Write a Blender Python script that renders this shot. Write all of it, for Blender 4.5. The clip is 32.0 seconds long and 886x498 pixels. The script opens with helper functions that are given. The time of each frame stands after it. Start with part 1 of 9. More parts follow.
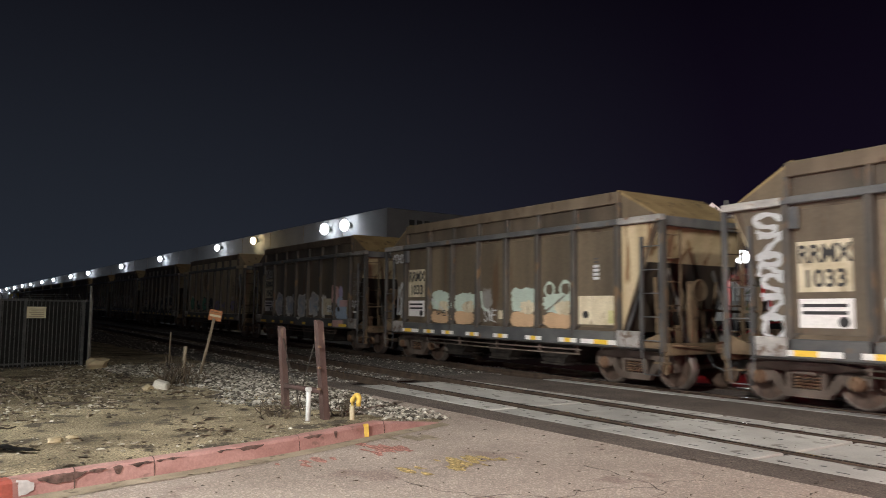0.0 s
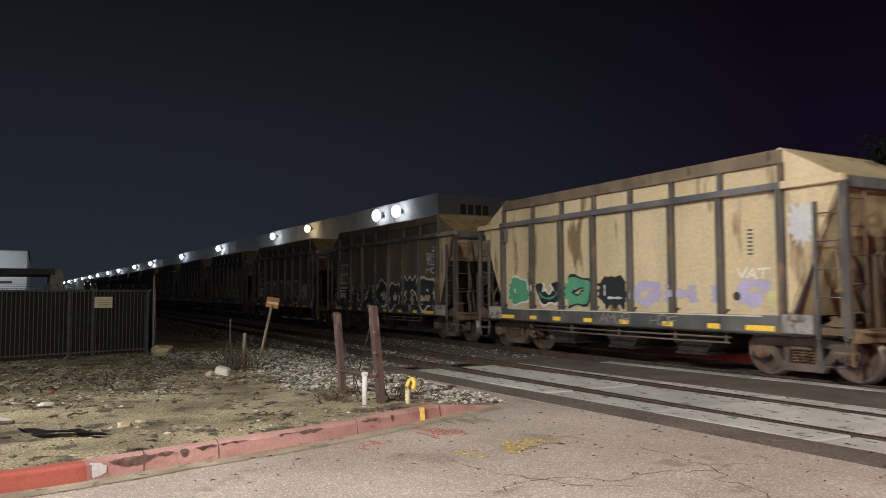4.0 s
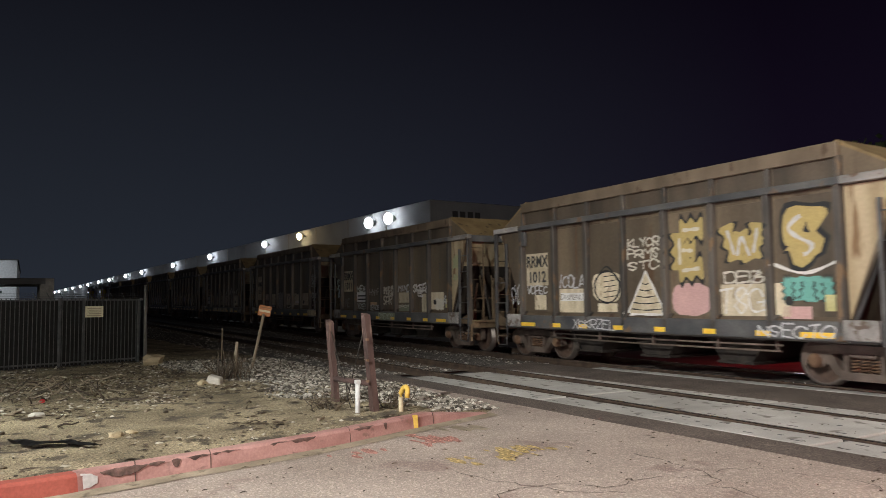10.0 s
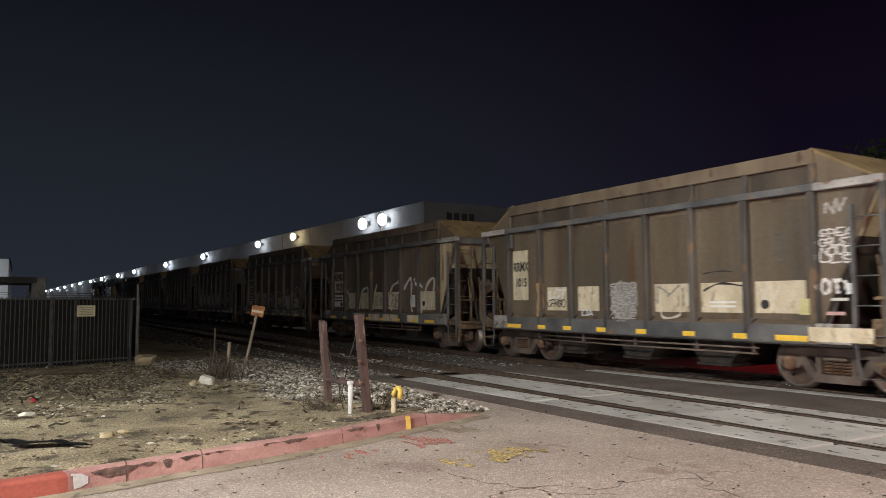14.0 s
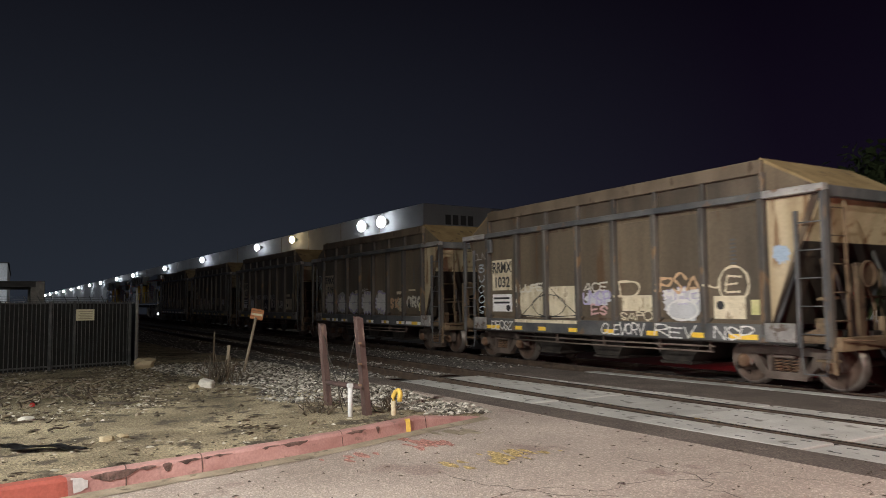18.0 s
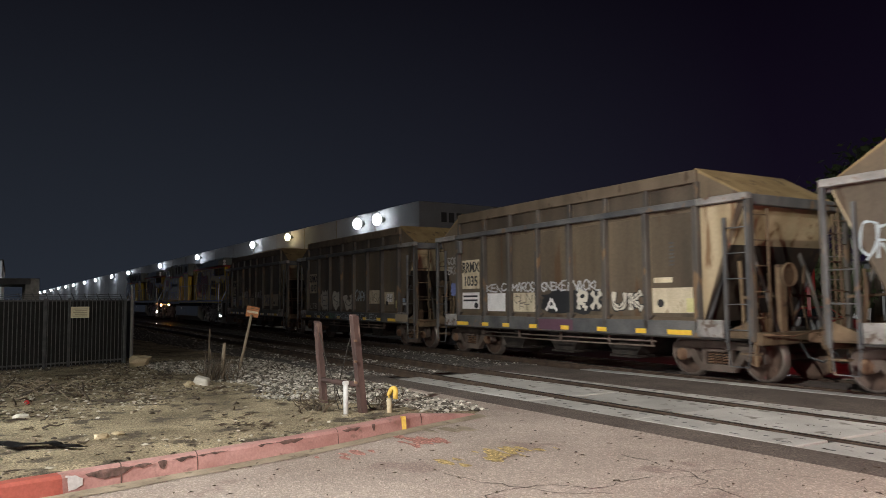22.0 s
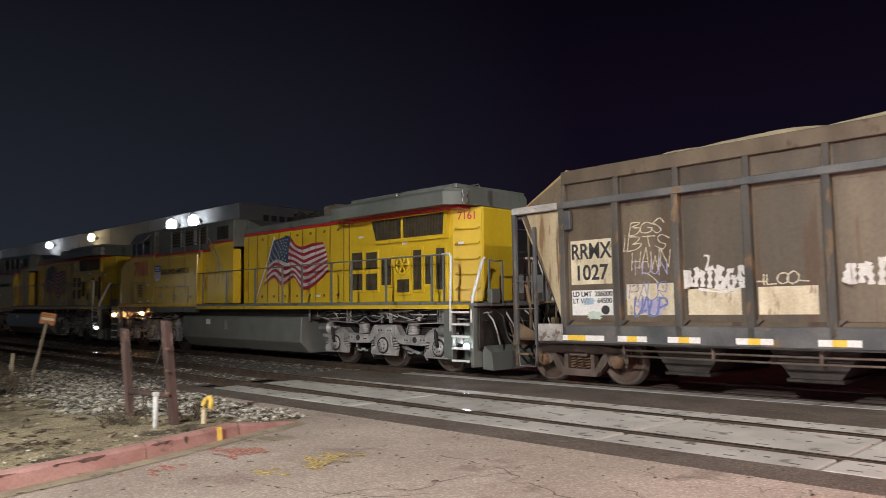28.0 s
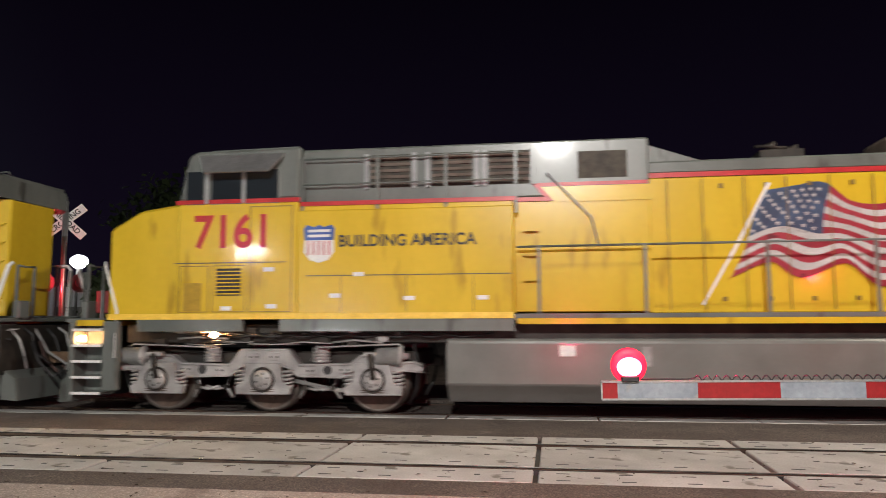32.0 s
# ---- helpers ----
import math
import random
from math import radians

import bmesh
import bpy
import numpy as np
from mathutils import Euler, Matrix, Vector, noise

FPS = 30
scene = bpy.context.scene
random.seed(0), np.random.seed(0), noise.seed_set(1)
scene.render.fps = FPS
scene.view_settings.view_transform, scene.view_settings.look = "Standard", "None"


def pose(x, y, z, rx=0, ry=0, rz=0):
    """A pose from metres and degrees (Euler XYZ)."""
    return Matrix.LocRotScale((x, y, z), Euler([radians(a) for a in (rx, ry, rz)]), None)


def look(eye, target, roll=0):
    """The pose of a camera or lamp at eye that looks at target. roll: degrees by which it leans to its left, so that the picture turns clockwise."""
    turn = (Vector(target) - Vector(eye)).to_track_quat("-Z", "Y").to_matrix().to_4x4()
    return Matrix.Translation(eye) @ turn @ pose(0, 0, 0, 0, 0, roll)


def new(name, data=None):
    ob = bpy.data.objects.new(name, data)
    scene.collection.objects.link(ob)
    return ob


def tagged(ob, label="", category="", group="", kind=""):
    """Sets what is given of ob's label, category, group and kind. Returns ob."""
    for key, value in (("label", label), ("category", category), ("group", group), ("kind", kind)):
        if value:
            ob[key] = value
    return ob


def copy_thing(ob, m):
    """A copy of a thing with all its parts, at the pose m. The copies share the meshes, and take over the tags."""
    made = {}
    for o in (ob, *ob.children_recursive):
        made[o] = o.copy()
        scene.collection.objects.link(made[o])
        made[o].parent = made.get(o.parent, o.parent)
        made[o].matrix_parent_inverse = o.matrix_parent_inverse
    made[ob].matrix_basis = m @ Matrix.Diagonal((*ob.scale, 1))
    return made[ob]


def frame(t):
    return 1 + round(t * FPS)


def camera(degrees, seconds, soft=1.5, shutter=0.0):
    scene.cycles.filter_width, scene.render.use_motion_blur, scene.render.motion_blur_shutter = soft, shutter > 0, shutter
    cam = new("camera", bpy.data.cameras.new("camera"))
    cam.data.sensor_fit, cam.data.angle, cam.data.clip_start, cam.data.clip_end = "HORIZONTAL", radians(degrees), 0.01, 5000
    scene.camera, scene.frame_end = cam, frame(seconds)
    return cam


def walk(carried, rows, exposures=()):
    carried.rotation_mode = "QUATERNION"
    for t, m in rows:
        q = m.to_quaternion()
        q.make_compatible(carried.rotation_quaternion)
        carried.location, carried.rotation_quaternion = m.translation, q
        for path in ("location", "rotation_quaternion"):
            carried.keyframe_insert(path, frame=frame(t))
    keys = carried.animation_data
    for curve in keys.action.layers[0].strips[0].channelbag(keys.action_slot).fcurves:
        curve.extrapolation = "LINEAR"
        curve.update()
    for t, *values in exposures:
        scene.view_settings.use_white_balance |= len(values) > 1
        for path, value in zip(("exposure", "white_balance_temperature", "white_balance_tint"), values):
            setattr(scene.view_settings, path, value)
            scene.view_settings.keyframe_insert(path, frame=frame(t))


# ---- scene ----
# ---------- camera: stands beside the crossing, turns to follow the engine ----------
cam = camera(62.14, 32.0, soft=0.55, shutter=0.35)
EYE = (0.0, 0.0, 1.585)
# seconds, yaw, pitch, roll
PATH = [
    (0.0, 57.08, 5.09, -0.29),
    (0.5, 58.96, 4.88, -0.03),
    (1.0, 59.91, 4.56, 0.27),
    (1.5, 60.30, 4.32, 0.36),
    (2.0, 60.62, 4.12, 0.43),
    (2.5, 60.99, 4.04, 0.49),
    (3.0, 61.25, 4.01, 0.51),
    (3.5, 61.23, 3.93, 0.55),
    (5.5, 61.09, 3.90, 0.79),
    (6.0, 61.08, 4.16, 0.83),
    (6.5, 61.09, 4.41, 0.90),
    (7.0, 60.98, 4.41, 0.99),
    (7.5, 60.99, 4.44, 1.03),
    (8.0, 60.86, 4.47, 1.09),
    (8.5, 60.68, 4.48, 1.04),
    (9.0, 60.58, 4.47, 1.01),
    (9.5, 60.68, 4.43, 1.00),
    (10.0, 60.63, 4.41, 0.98),
    (10.5, 60.47, 4.37, 0.97),
    (11.0, 60.45, 4.56, 0.80),
    (11.5, 60.46, 4.65, 0.76),
    (12.0, 60.34, 4.57, 0.67),
    (12.5, 60.11, 4.52, 0.55),
    (13.0, 60.12, 4.45, 0.61),
    (13.5, 60.07, 4.50, 0.63),
    (14.0, 60.12, 4.51, 0.63),
    (14.5, 60.12, 4.44, 0.69),
    (16.5, 60.13, 4.57, 0.98),
    (17.0, 60.20, 4.62, 0.91),
    (17.5, 60.17, 4.57, 0.89),
    (18.0, 60.07, 4.68, 0.91),
    (18.5, 60.20, 4.73, 0.88),
    (19.0, 60.23, 4.71, 0.81),
    (19.5, 60.10, 4.57, 0.81),
    (20.0, 59.95, 4.50, 0.76),
    (20.5, 59.91, 4.46, 0.72),
    (21.0, 59.85, 4.43, 0.72),
    (21.5, 59.73, 4.41, 0.85),
    (22.0, 59.74, 4.49, 0.87),
    (22.5, 60.00, 4.57, 0.75),
    (23.0, 60.27, 4.50, 0.60),
    (23.5, 60.39, 4.52, 0.53),
    (24.0, 60.30, 4.64, 0.37),
    (24.5, 60.08, 4.66, 0.41),
    (25.0, 59.93, 4.72, 0.40),
    (25.5, 59.84, 4.64, 0.45),
    (27.5, 52.28, 4.69, 0.93),
    (28.0, 46.07, 4.64, 1.12),
    (28.5, 38.89, 4.64, 1.43),
    (29.0, 29.37, 5.03, 0.56),
    (29.5, 17.54, 5.25, 0.41),
    (30.0, 8.75, 5.36, 0.71),
    (30.5, 5.25, 5.33, 0.56),
    (31.0, 5.74, 5.38, 0.49),
    (31.3, 6.66, 5.46, 0.38),
    (31.5, 7.25, 5.51, 0.37),
    (32.0, 8.52, 5.57, 0.30),
]
walk(cam, [(t, pose(*EYE, 90 + p, r, y)) for t, y, p, r in PATH],
     exposures=[(0, 0.0), (27.5, 0.0), (28.5, -0.05), (29.5, -0.25), (30.5, -0.48), (32, -0.50)])


# ---------- the plan: tracks run along x, rising and bending a little to the west ----------
def west(x):
    """How far x lies past the start of the bend, softened."""
    s = -8.0 - x
    return 0.5 * (s + math.sqrt(s * s + 36.0))


def rise(x):
    return 0.0135 * west(x)


def bend(x):
    return -0.010 * west(x)


NEAR, FAR, GAUGE = 8.89, 13.28, 0.7525


def train_x(t):
    """Place of the first hopper's west corner along the far track."""
    return TRAIN[0] + t * (TRAIN[1] + t * (TRAIN[2] + t * (TRAIN[3] + t * TRAIN[4])))


TRAIN = (-188.7623, 7.28225, -0.056749, 0.00114847, -0.0000095000)
PITCH = 12.872


# ---------- night sky ----------
world = bpy.data.worlds.new("night_sky")
scene.world = world
world.use_nodes = True
wn, wl = world.node_tree.nodes, world.node_tree.links
wbg = wn["Background"]
wco = wn.new("ShaderNodeTexCoord")
wsep = wn.new("ShaderNodeSeparateXYZ")
wl.new(wco.outputs["Generated"], wsep.inputs[0])
wramp = wn.new("ShaderNodeValToRGB")
wl.new(wsep.outputs["Z"], wramp.inputs[0])
wramp.color_ramp.elements[0].color = (0.0165, 0.0205, 0.0300, 1)
wramp.color_ramp.elements[1].color = (0.0030, 0.0028, 0.0050, 1)
wramp.color_ramp.elements[1].position = 0.50
wramp2 = wn.new("ShaderNodeValToRGB")
wl.new(wsep.outputs["X"], wramp2.inputs[0])
wramp2.color_ramp.elements[0].color = (1.15, 1.15, 1.1, 1)
wramp2.color_ramp.elements[1].color = (0.47, 0.25, 0.46, 1)
wmap = wn.new("ShaderNodeMapRange")
wmap.inputs[1].default_value, wmap.inputs[2].default_value = -1.0, -0.56
wl.new(wsep.outputs["X"], wmap.inputs[0])
wl.new(wmap.outputs[0], wramp2.inputs[0])
wmul = wn.new("ShaderNodeMix")
wmul.data_type, wmul.blend_type = "RGBA", "MULTIPLY"
wmul.inputs[0].default_value = 1.0
wl.new(wramp.outputs[0], wmul.inputs[6])
wl.new(wramp2.outputs[0], wmul.inputs[7])
wl.new(wmul.outputs[2], wbg.inputs[0])
wbg.inputs[1].default_value = 1.0


def lamp(name, kind, place, energy, colour, radius=0.15, target=None, spread=None):
    data = bpy.data.lights.new(name, kind)
    data.energy, data.color = energy, colour
    if kind in ("POINT", "SPOT"):
        data.shadow_soft_size = radius
    if kind == "SPOT":
        data.spot_size, data.spot_blend = radians(spread or 120), 0.8
    ob = new(name, data)
    ob.matrix_world = look(place, target) if target else Matrix.Translation(place)
    return ob


# an unseen street lamp, assumed behind the camera, gives the main light
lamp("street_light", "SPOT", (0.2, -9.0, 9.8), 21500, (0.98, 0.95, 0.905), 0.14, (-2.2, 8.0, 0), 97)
# an unseen low flood lamp, added to brighten the dirt lot
lamp("lot_light", "SPOT", (-10.2, -3.9, 4.30), 1150, (0.98, 1.0, 0.94), 0.04, (-20.0, 6.0, 0), 108)
# the street lamp beyond the east side of the crossing
lamp("street_light", "SPOT", (11.7, 6.0, 12.5), 8000, (1.0, 0.91, 0.76), 0.14, (-6.0, 12.5, 2.0), 96)
# headlights of the pickup parked in the lot
for hx in (-10.1, -8.9):
    lamp("headlight_beam", "SPOT", (hx, -7.62, 0.72), 420, (0.93, 0.97, 1.0), 0.06, (hx * 0.62, 12.0, 0.35), 64)


# ---------- materials ----------
def mat(name, c1, c2, rough=0.8, metal=0.0, scale=2.0, fine=30.0, bump=0.15, stretch=(1, 1, 1), vary=0.0, wear=None, wear_at=0.62, coat=0.0, spec=0.5, speckle=None, grain=0.28):
    m = bpy.data.materials.new(name)
    m.use_nodes = True
    nd, ln = m.node_tree.nodes, m.node_tree.links
    b = nd["Principled BSDF"]
    b.inputs["Roughness"].default_value = rough
    b.inputs["Metallic"].default_value = metal
    b.inputs["Coat Weight"].default_value = coat
    b.inputs["Coat Roughness"].default_value = 0.08
    b.inputs["Specular IOR Level"].default_value = spec
    co = nd.new("ShaderNodeTexCoord")
    mp = nd.new("ShaderNodeMapping")
    mp.inputs["Scale"].default_value = stretch
    ln.new(co.outputs["Object"], mp.inputs[0])
    n1 = nd.new("ShaderNodeTexNoise")
    n1.inputs["Scale"].default_value, n1.inputs["Detail"].default_value = scale, 5
    n2 = nd.new("ShaderNodeTexNoise")
    n2.inputs["Scale"].default_value, n2.inputs["Detail"].default_value = fine, 3
    ln.new(mp.outputs[0], n1.inputs["Vector"])
    ln.new(co.outputs["Object"], n2.inputs["Vector"])
    r1 = nd.new("ShaderNodeValToRGB")
    r1.color_ramp.elements[0].position, r1.color_ramp.elements[1].position = 0.34, 0.68
    r1.color_ramp.elements[0].color, r1.color_ramp.elements[1].color = (*c1, 1), (*c2, 1)
    ln.new(n1.outputs[0], r1.inputs[0])
    colour = r1.outputs[0]
    if wear:
        n3 = nd.new("ShaderNodeTexNoise")
        n3.inputs["Scale"].default_value, n3.inputs["Detail"].default_value = scale * 2.3, 8
        ln.new(mp.outputs[0], n3.inputs["Vector"])
        r3 = nd.new("ShaderNodeValToRGB")
        r3.color_ramp.elements[0].position, r3.color_ramp.elements[1].position = wear_at, wear_at + 0.07
        ln.new(n3.outputs[0], r3.inputs[0])
        mx = nd.new("ShaderNodeMix")
        mx.data_type = "RGBA"
        ln.new(r3.outputs[0], mx.inputs[0])
        ln.new(colour, mx.inputs[6])
        mx.inputs[7].default_value = (*wear, 1)
        colour = mx.outputs[2]
    if speckle:
        vo = nd.new("ShaderNodeTexVoronoi")
        vo.inputs["Scale"].default_value = speckle[0]
        ln.new(co.outputs["Object"], vo.inputs["Vector"])
        bw = nd.new("ShaderNodeSeparateColor")
        ln.new(vo.outputs["Color"], bw.inputs[0])
        vr = nd.new("ShaderNodeValToRGB")
        for i, (at, v) in enumerate(((0.0, 1 - 0.5 * (speckle[1] - 1) if speckle[1] < 1.6 else 0.45), (0.45, 0.9), (0.8, 1.1), (1.0, speckle[1]))):
            if i > 1:
                vr.color_ramp.elements.new(at)
            e = vr.color_ramp.elements[i]
            e.position, e.color = at, (v, v, v, 1)
        ln.new(bw.outputs[0], vr.inputs[0])
        sm = nd.new("ShaderNodeMix")
        sm.data_type, sm.blend_type = "RGBA", "MULTIPLY"
        sm.inputs[0].default_value = 1.0
        ln.new(colour, sm.inputs[6])
        ln.new(vr.outputs[0], sm.inputs[7])
        colour = sm.outputs[2]
    hs = nd.new("ShaderNodeHueSaturation")
    mr = nd.new("ShaderNodeMapRange")
    mr.inputs[3].default_value, mr.inputs[4].default_value = 1 - grain, 1 + grain
    ln.new(n2.outputs[0], mr.inputs[0])
    value = mr.outputs[0]
    if vary:
        oi = nd.new("ShaderNodeObjectInfo")
        mv = nd.new("ShaderNodeMapRange")
        mv.inputs[3].default_value, mv.inputs[4].default_value = 1 - vary, 1 + vary
        ln.new(oi.outputs["Random"], mv.inputs[0])
        mm = nd.new("ShaderNodeMath")
        mm.operation = "MULTIPLY"
        ln.new(value, mm.inputs[0])
        ln.new(mv.outputs[0], mm.inputs[1])
        value = mm.outputs[0]
    ln.new(value, hs.inputs["Value"])
    ln.new(colour, hs.inputs["Color"])
    ln.new(hs.outputs[0], b.inputs["Base Color"])
    if bump:
        bp = nd.new("ShaderNodeBump")
        bp.inputs["Strength"].default_value, bp.inputs["Distance"].default_value = bump, 0.02
        ln.new(n2.outputs[0], bp.inputs["Height"])
        ln.new(bp.outputs[0], b.inputs["Normal"])
    return m


def island_mat(name, cols, rough=0.85, bump=0.3):
    """Stones and clumps: each island its own shade."""
    m = mat(name, cols[0], cols[-1], rough, bump=bump, fine=60)
    nd, ln = m.node_tree.nodes, m.node_tree.links
    g = nd.new("ShaderNodeNewGeometry")
    r = nd.new("ShaderNodeValToRGB")
    while len(r.color_ramp.elements) < len(cols):
        r.color_ramp.elements.new(0.5)
    for i, c in enumerate(cols):
        r.color_ramp.elements[i].position = i / (len(cols) - 1)
        r.color_ramp.elements[i].color = (*c, 1)
    ln.new(g.outputs["Random Per Island"], r.inputs[0])
    for n in nd:
        if n.type == "HUE_SAT":
            ln.new(r.outputs[0], n.inputs["Color"])
    return m


def glow(name, colour, power):
    m = bpy.data.materials.new(name)
    m.use_nodes = True
    b = m.node_tree.nodes["Principled BSDF"]
    b.inputs["Base Color"].default_value = (*colour, 1)
    b.inputs["Emission Color"].default_value = (*colour, 1)
    b.inputs["Emission Strength"].default_value = power
    return m


def glass(name, colour=(0.02, 0.025, 0.03)):
    m = bpy.data.materials.new(name)
    m.use_nodes = True
    b = m.node_tree.nodes["Principled BSDF"]
    b.inputs["Base Color"].default_value = (*colour, 1)
    b.inputs["Roughness"].default_value = 0.04
    b.inputs["Specular IOR Level"].default_value = 0.8
    return m


HOPPER = mat("hopper_paint", (0.084, 0.064, 0.043), (0.155, 0.118, 0.076), 0.62, 0.0, 0.9, 18, 0.14, (1, 1, 0.22), 0.0, (0.065, 0.04, 0.026), 0.58)
SHEET = mat("brown_side_sheet", (0.080, 0.064, 0.046), (0.156, 0.121, 0.081), 0.52, 0.0, 0.9, 18, 0.14, (1.6, 1, 0.16), 0.18, (0.110, 0.066, 0.036), 0.585)
HOPPER_TAN = mat("tan_hopper_paint", (0.46, 0.37, 0.22), (0.60, 0.50, 0.32), 0.6, 0.0, 1.0, 18, 0.1, (1, 1, 0.22), 0.0, (0.20, 0.13, 0.07), 0.60)
HOPPER_EDGE = mat("worn_blue_grey_paint", (0.062, 0.066, 0.072), (0.150, 0.150, 0.148), 0.55, 0.1, 3.0, 25, 0.15, (0.4, 1, 0.4), 0.18, (0.19, 0.125, 0.078), 0.595)
HOPPER_END = mat("pale_end_sheet", (0.34, 0.265, 0.155), (0.50, 0.41, 0.265), 0.7, 0.0, 1.6, 20, 0.12, (1.8, 1, 0.2), 0.12, (0.21, 0.13, 0.065), 0.56, grain=0.18)
RIB = mat("rusty_rib_paint", (0.046, 0.043, 0.041), (0.102, 0.090, 0.077), 0.6, 0.0, 2.5, 30, 0.15, (1, 1, 0.3), 0.25, (0.16, 0.104, 0.058), 0.575)
# black stands in for the shade the next car casts on the slope sheet
SLOPE_SHADE = mat("shade_black_slope_sheet", (0.020, 0.016, 0.012), (0.055, 0.040, 0.026), 0.8, 0, 1.5, 30, 0.1, (1, 1, 0.3), 0.0, (0.09, 0.06, 0.035), 0.63)
RUST = mat("rust", (0.13, 0.075, 0.045), (0.22, 0.14, 0.085), 0.85, 0.2, 4, 40, 0.3)
STEEL_DIRT = mat("dusty_cast_steel", (0.085, 0.066, 0.053), (0.160, 0.125, 0.102), 0.7, 0.2, 3, 40, 0.25)
DARK_STEEL = mat("black_greasy_steel", (0.018, 0.016, 0.014), (0.05, 0.042, 0.035), 0.6, 0.3, 4, 40, 0.2)
WHEEL_FACE = mat("wheel_plate_rust", (0.055, 0.036, 0.027), (0.115, 0.075, 0.054), 0.65, 0.2, 4, 40, 0.2)
TREAD = mat("worn_tread", (0.13, 0.11, 0.095), (0.20, 0.175, 0.155), 0.45, 0.7, 5, 60, 0.05)
SAND = mat("sand_load", (0.40, 0.33, 0.22), (0.55, 0.47, 0.33), 0.95, 0.0, 3, 60, 0.6)
CREAM = mat("cream_stencil_patch", (0.50, 0.43, 0.29), (0.70, 0.63, 0.47), 0.7, 0, 4, 30, 0.08, (1, 1, 0.4), 0.10, (0.33, 0.26, 0.17), 0.60)
WHITE_MARK = mat("white_marking_paint", (0.68, 0.68, 0.66), (0.8, 0.8, 0.78), 0.6, 0, 4, 30, 0.03)
BLACK_MARK = mat("black_marking_paint", (0.02, 0.02, 0.022), (0.04, 0.04, 0.04), 0.6, 0, 4, 30, 0.03)
YELLOW_REF = mat("yellow_reflector", (0.80, 0.52, 0.05), (0.88, 0.60, 0.08), 0.45, 0, 5, 30, 0.02)
WHITE_REF = mat("white_reflector", (0.78, 0.76, 0.74), (0.85, 0.84, 0.82), 0.4, 0, 5, 30, 0.02)
LOCO_YELLOW = mat("engine_yellow", (0.61, 0.415, 0.022), (0.70, 0.485, 0.030), 0.26, 0.0, 1.0, 9, 0.03, (1, 1, 0.25), 0.0, (0.46, 0.30, 0.022), 0.61, 0.8, grain=0.07)
LOCO_GREY = mat("engine_grey", (0.105, 0.118, 0.108), (0.165, 0.178, 0.165), 0.34, 0.0, 1.2, 16, 0.04, (1, 1, 0.3), 0.0, (0.07, 0.072, 0.065), 0.60, 0.4, grain=0.10)
LOCO_RED = mat("engine_red", (0.42, 0.018, 0.022), (0.52, 0.03, 0.035), 0.35, 0, 3, 30, 0.02)
LOCO_BLUE = mat("flag_blue", (0.022, 0.040, 0.085), (0.045, 0.085, 0.16), 0.4, 0, 4, 30, 0.02)
LATCH = mat("brown_seam", (0.16, 0.10, 0.015), (0.24, 0.15, 0.02), 0.5, 0, 5, 30, 0.05)
FLAG_WHITE = mat("dusty_flag_white", (0.36, 0.36, 0.36), (0.58, 0.57, 0.56), 0.45, 0, 2, 30, 0.02, (1, 1, 1), 0.0, (0.24, 0.23, 0.22), 0.64)
EXHAUST = mat("heat_browned_steel", (0.10, 0.075, 0.058), (0.20, 0.155, 0.12), 0.8, 0.2, 3, 30, 0.2)
PALE_GREY = mat("pale_grey_paint", (0.26, 0.27, 0.275), (0.36, 0.37, 0.375), 0.5, 0.0, 3, 30, 0.05)
SHIELD_BLUE = mat("bright_shield_blue", (0.035, 0.085, 0.30), (0.055, 0.12, 0.38), 0.4, 0, 4, 30, 0.02)
TRUCK_GREY = mat("grey_truck_paint", (0.24, 0.235, 0.23), (0.46, 0.45, 0.435), 0.42, 0.15, 3, 40, 0.25, (1, 1, 1), 0.0, (0.09, 0.08, 0.07), 0.68, grain=0.22)
GRILLE = mat("dark_grille", (0.03, 0.026, 0.02), (0.065, 0.055, 0.04), 0.6, 0.3, 8, 60, 0.1)
CONCRETE = mat("concrete_panel", (0.37, 0.365, 0.35), (0.55, 0.545, 0.525), 0.8, 0, 1.1, 45, 0.2, (1, 1, 1), 0.12, (0.19, 0.18, 0.16), 0.58)
ASPHALT = mat("pale_worn_asphalt", (0.300, 0.248, 0.212), (0.430, 0.366, 0.320), 0.92, 0, 0.55, 60, 0.55, (1, 1, 1), 0.0, (0.27, 0.212, 0.185), 0.60, speckle=(60, 1.45), grain=0.16)
ASPHALT_DARK = mat("dark_patch_asphalt", (0.088, 0.070, 0.060), (0.15, 0.122, 0.105), 0.92, 0, 1.0, 55, 0.5, (1, 1, 1), 0.0, (0.17, 0.14, 0.12), 0.62, speckle=(70, 1.6))
DIRT = mat("dry_dirt", (0.165, 0.134, 0.082), (0.41, 0.345, 0.222), 0.98, 0, 0.8, 26, 1.0, (1, 1, 1), 0.0, (0.085, 0.068, 0.045), 0.56, speckle=(62, 1.7))
FAR_GROUND = mat("dark_ground", (0.06, 0.052, 0.042), (0.10, 0.088, 0.07), 0.98, 0, 0.3, 6, 0.5)
BALLAST_BED = mat("ballast_bed", (0.065, 0.060, 0.054), (0.13, 0.122, 0.11), 0.95, 0, 5, 40, 0.9, speckle=(26, 2.4))
STONES = island_mat("ballast_stone", [(0.05, 0.047, 0.043), (0.14, 0.132, 0.12), (0.28, 0.262, 0.24), (0.52, 0.50, 0.46)])
PALE_STONES = island_mat("pale_rubble", [(0.035, 0.031, 0.025), (0.10, 0.090, 0.074), (0.22, 0.205, 0.172), (0.36, 0.34, 0.29), (0.66, 0.63, 0.57)])
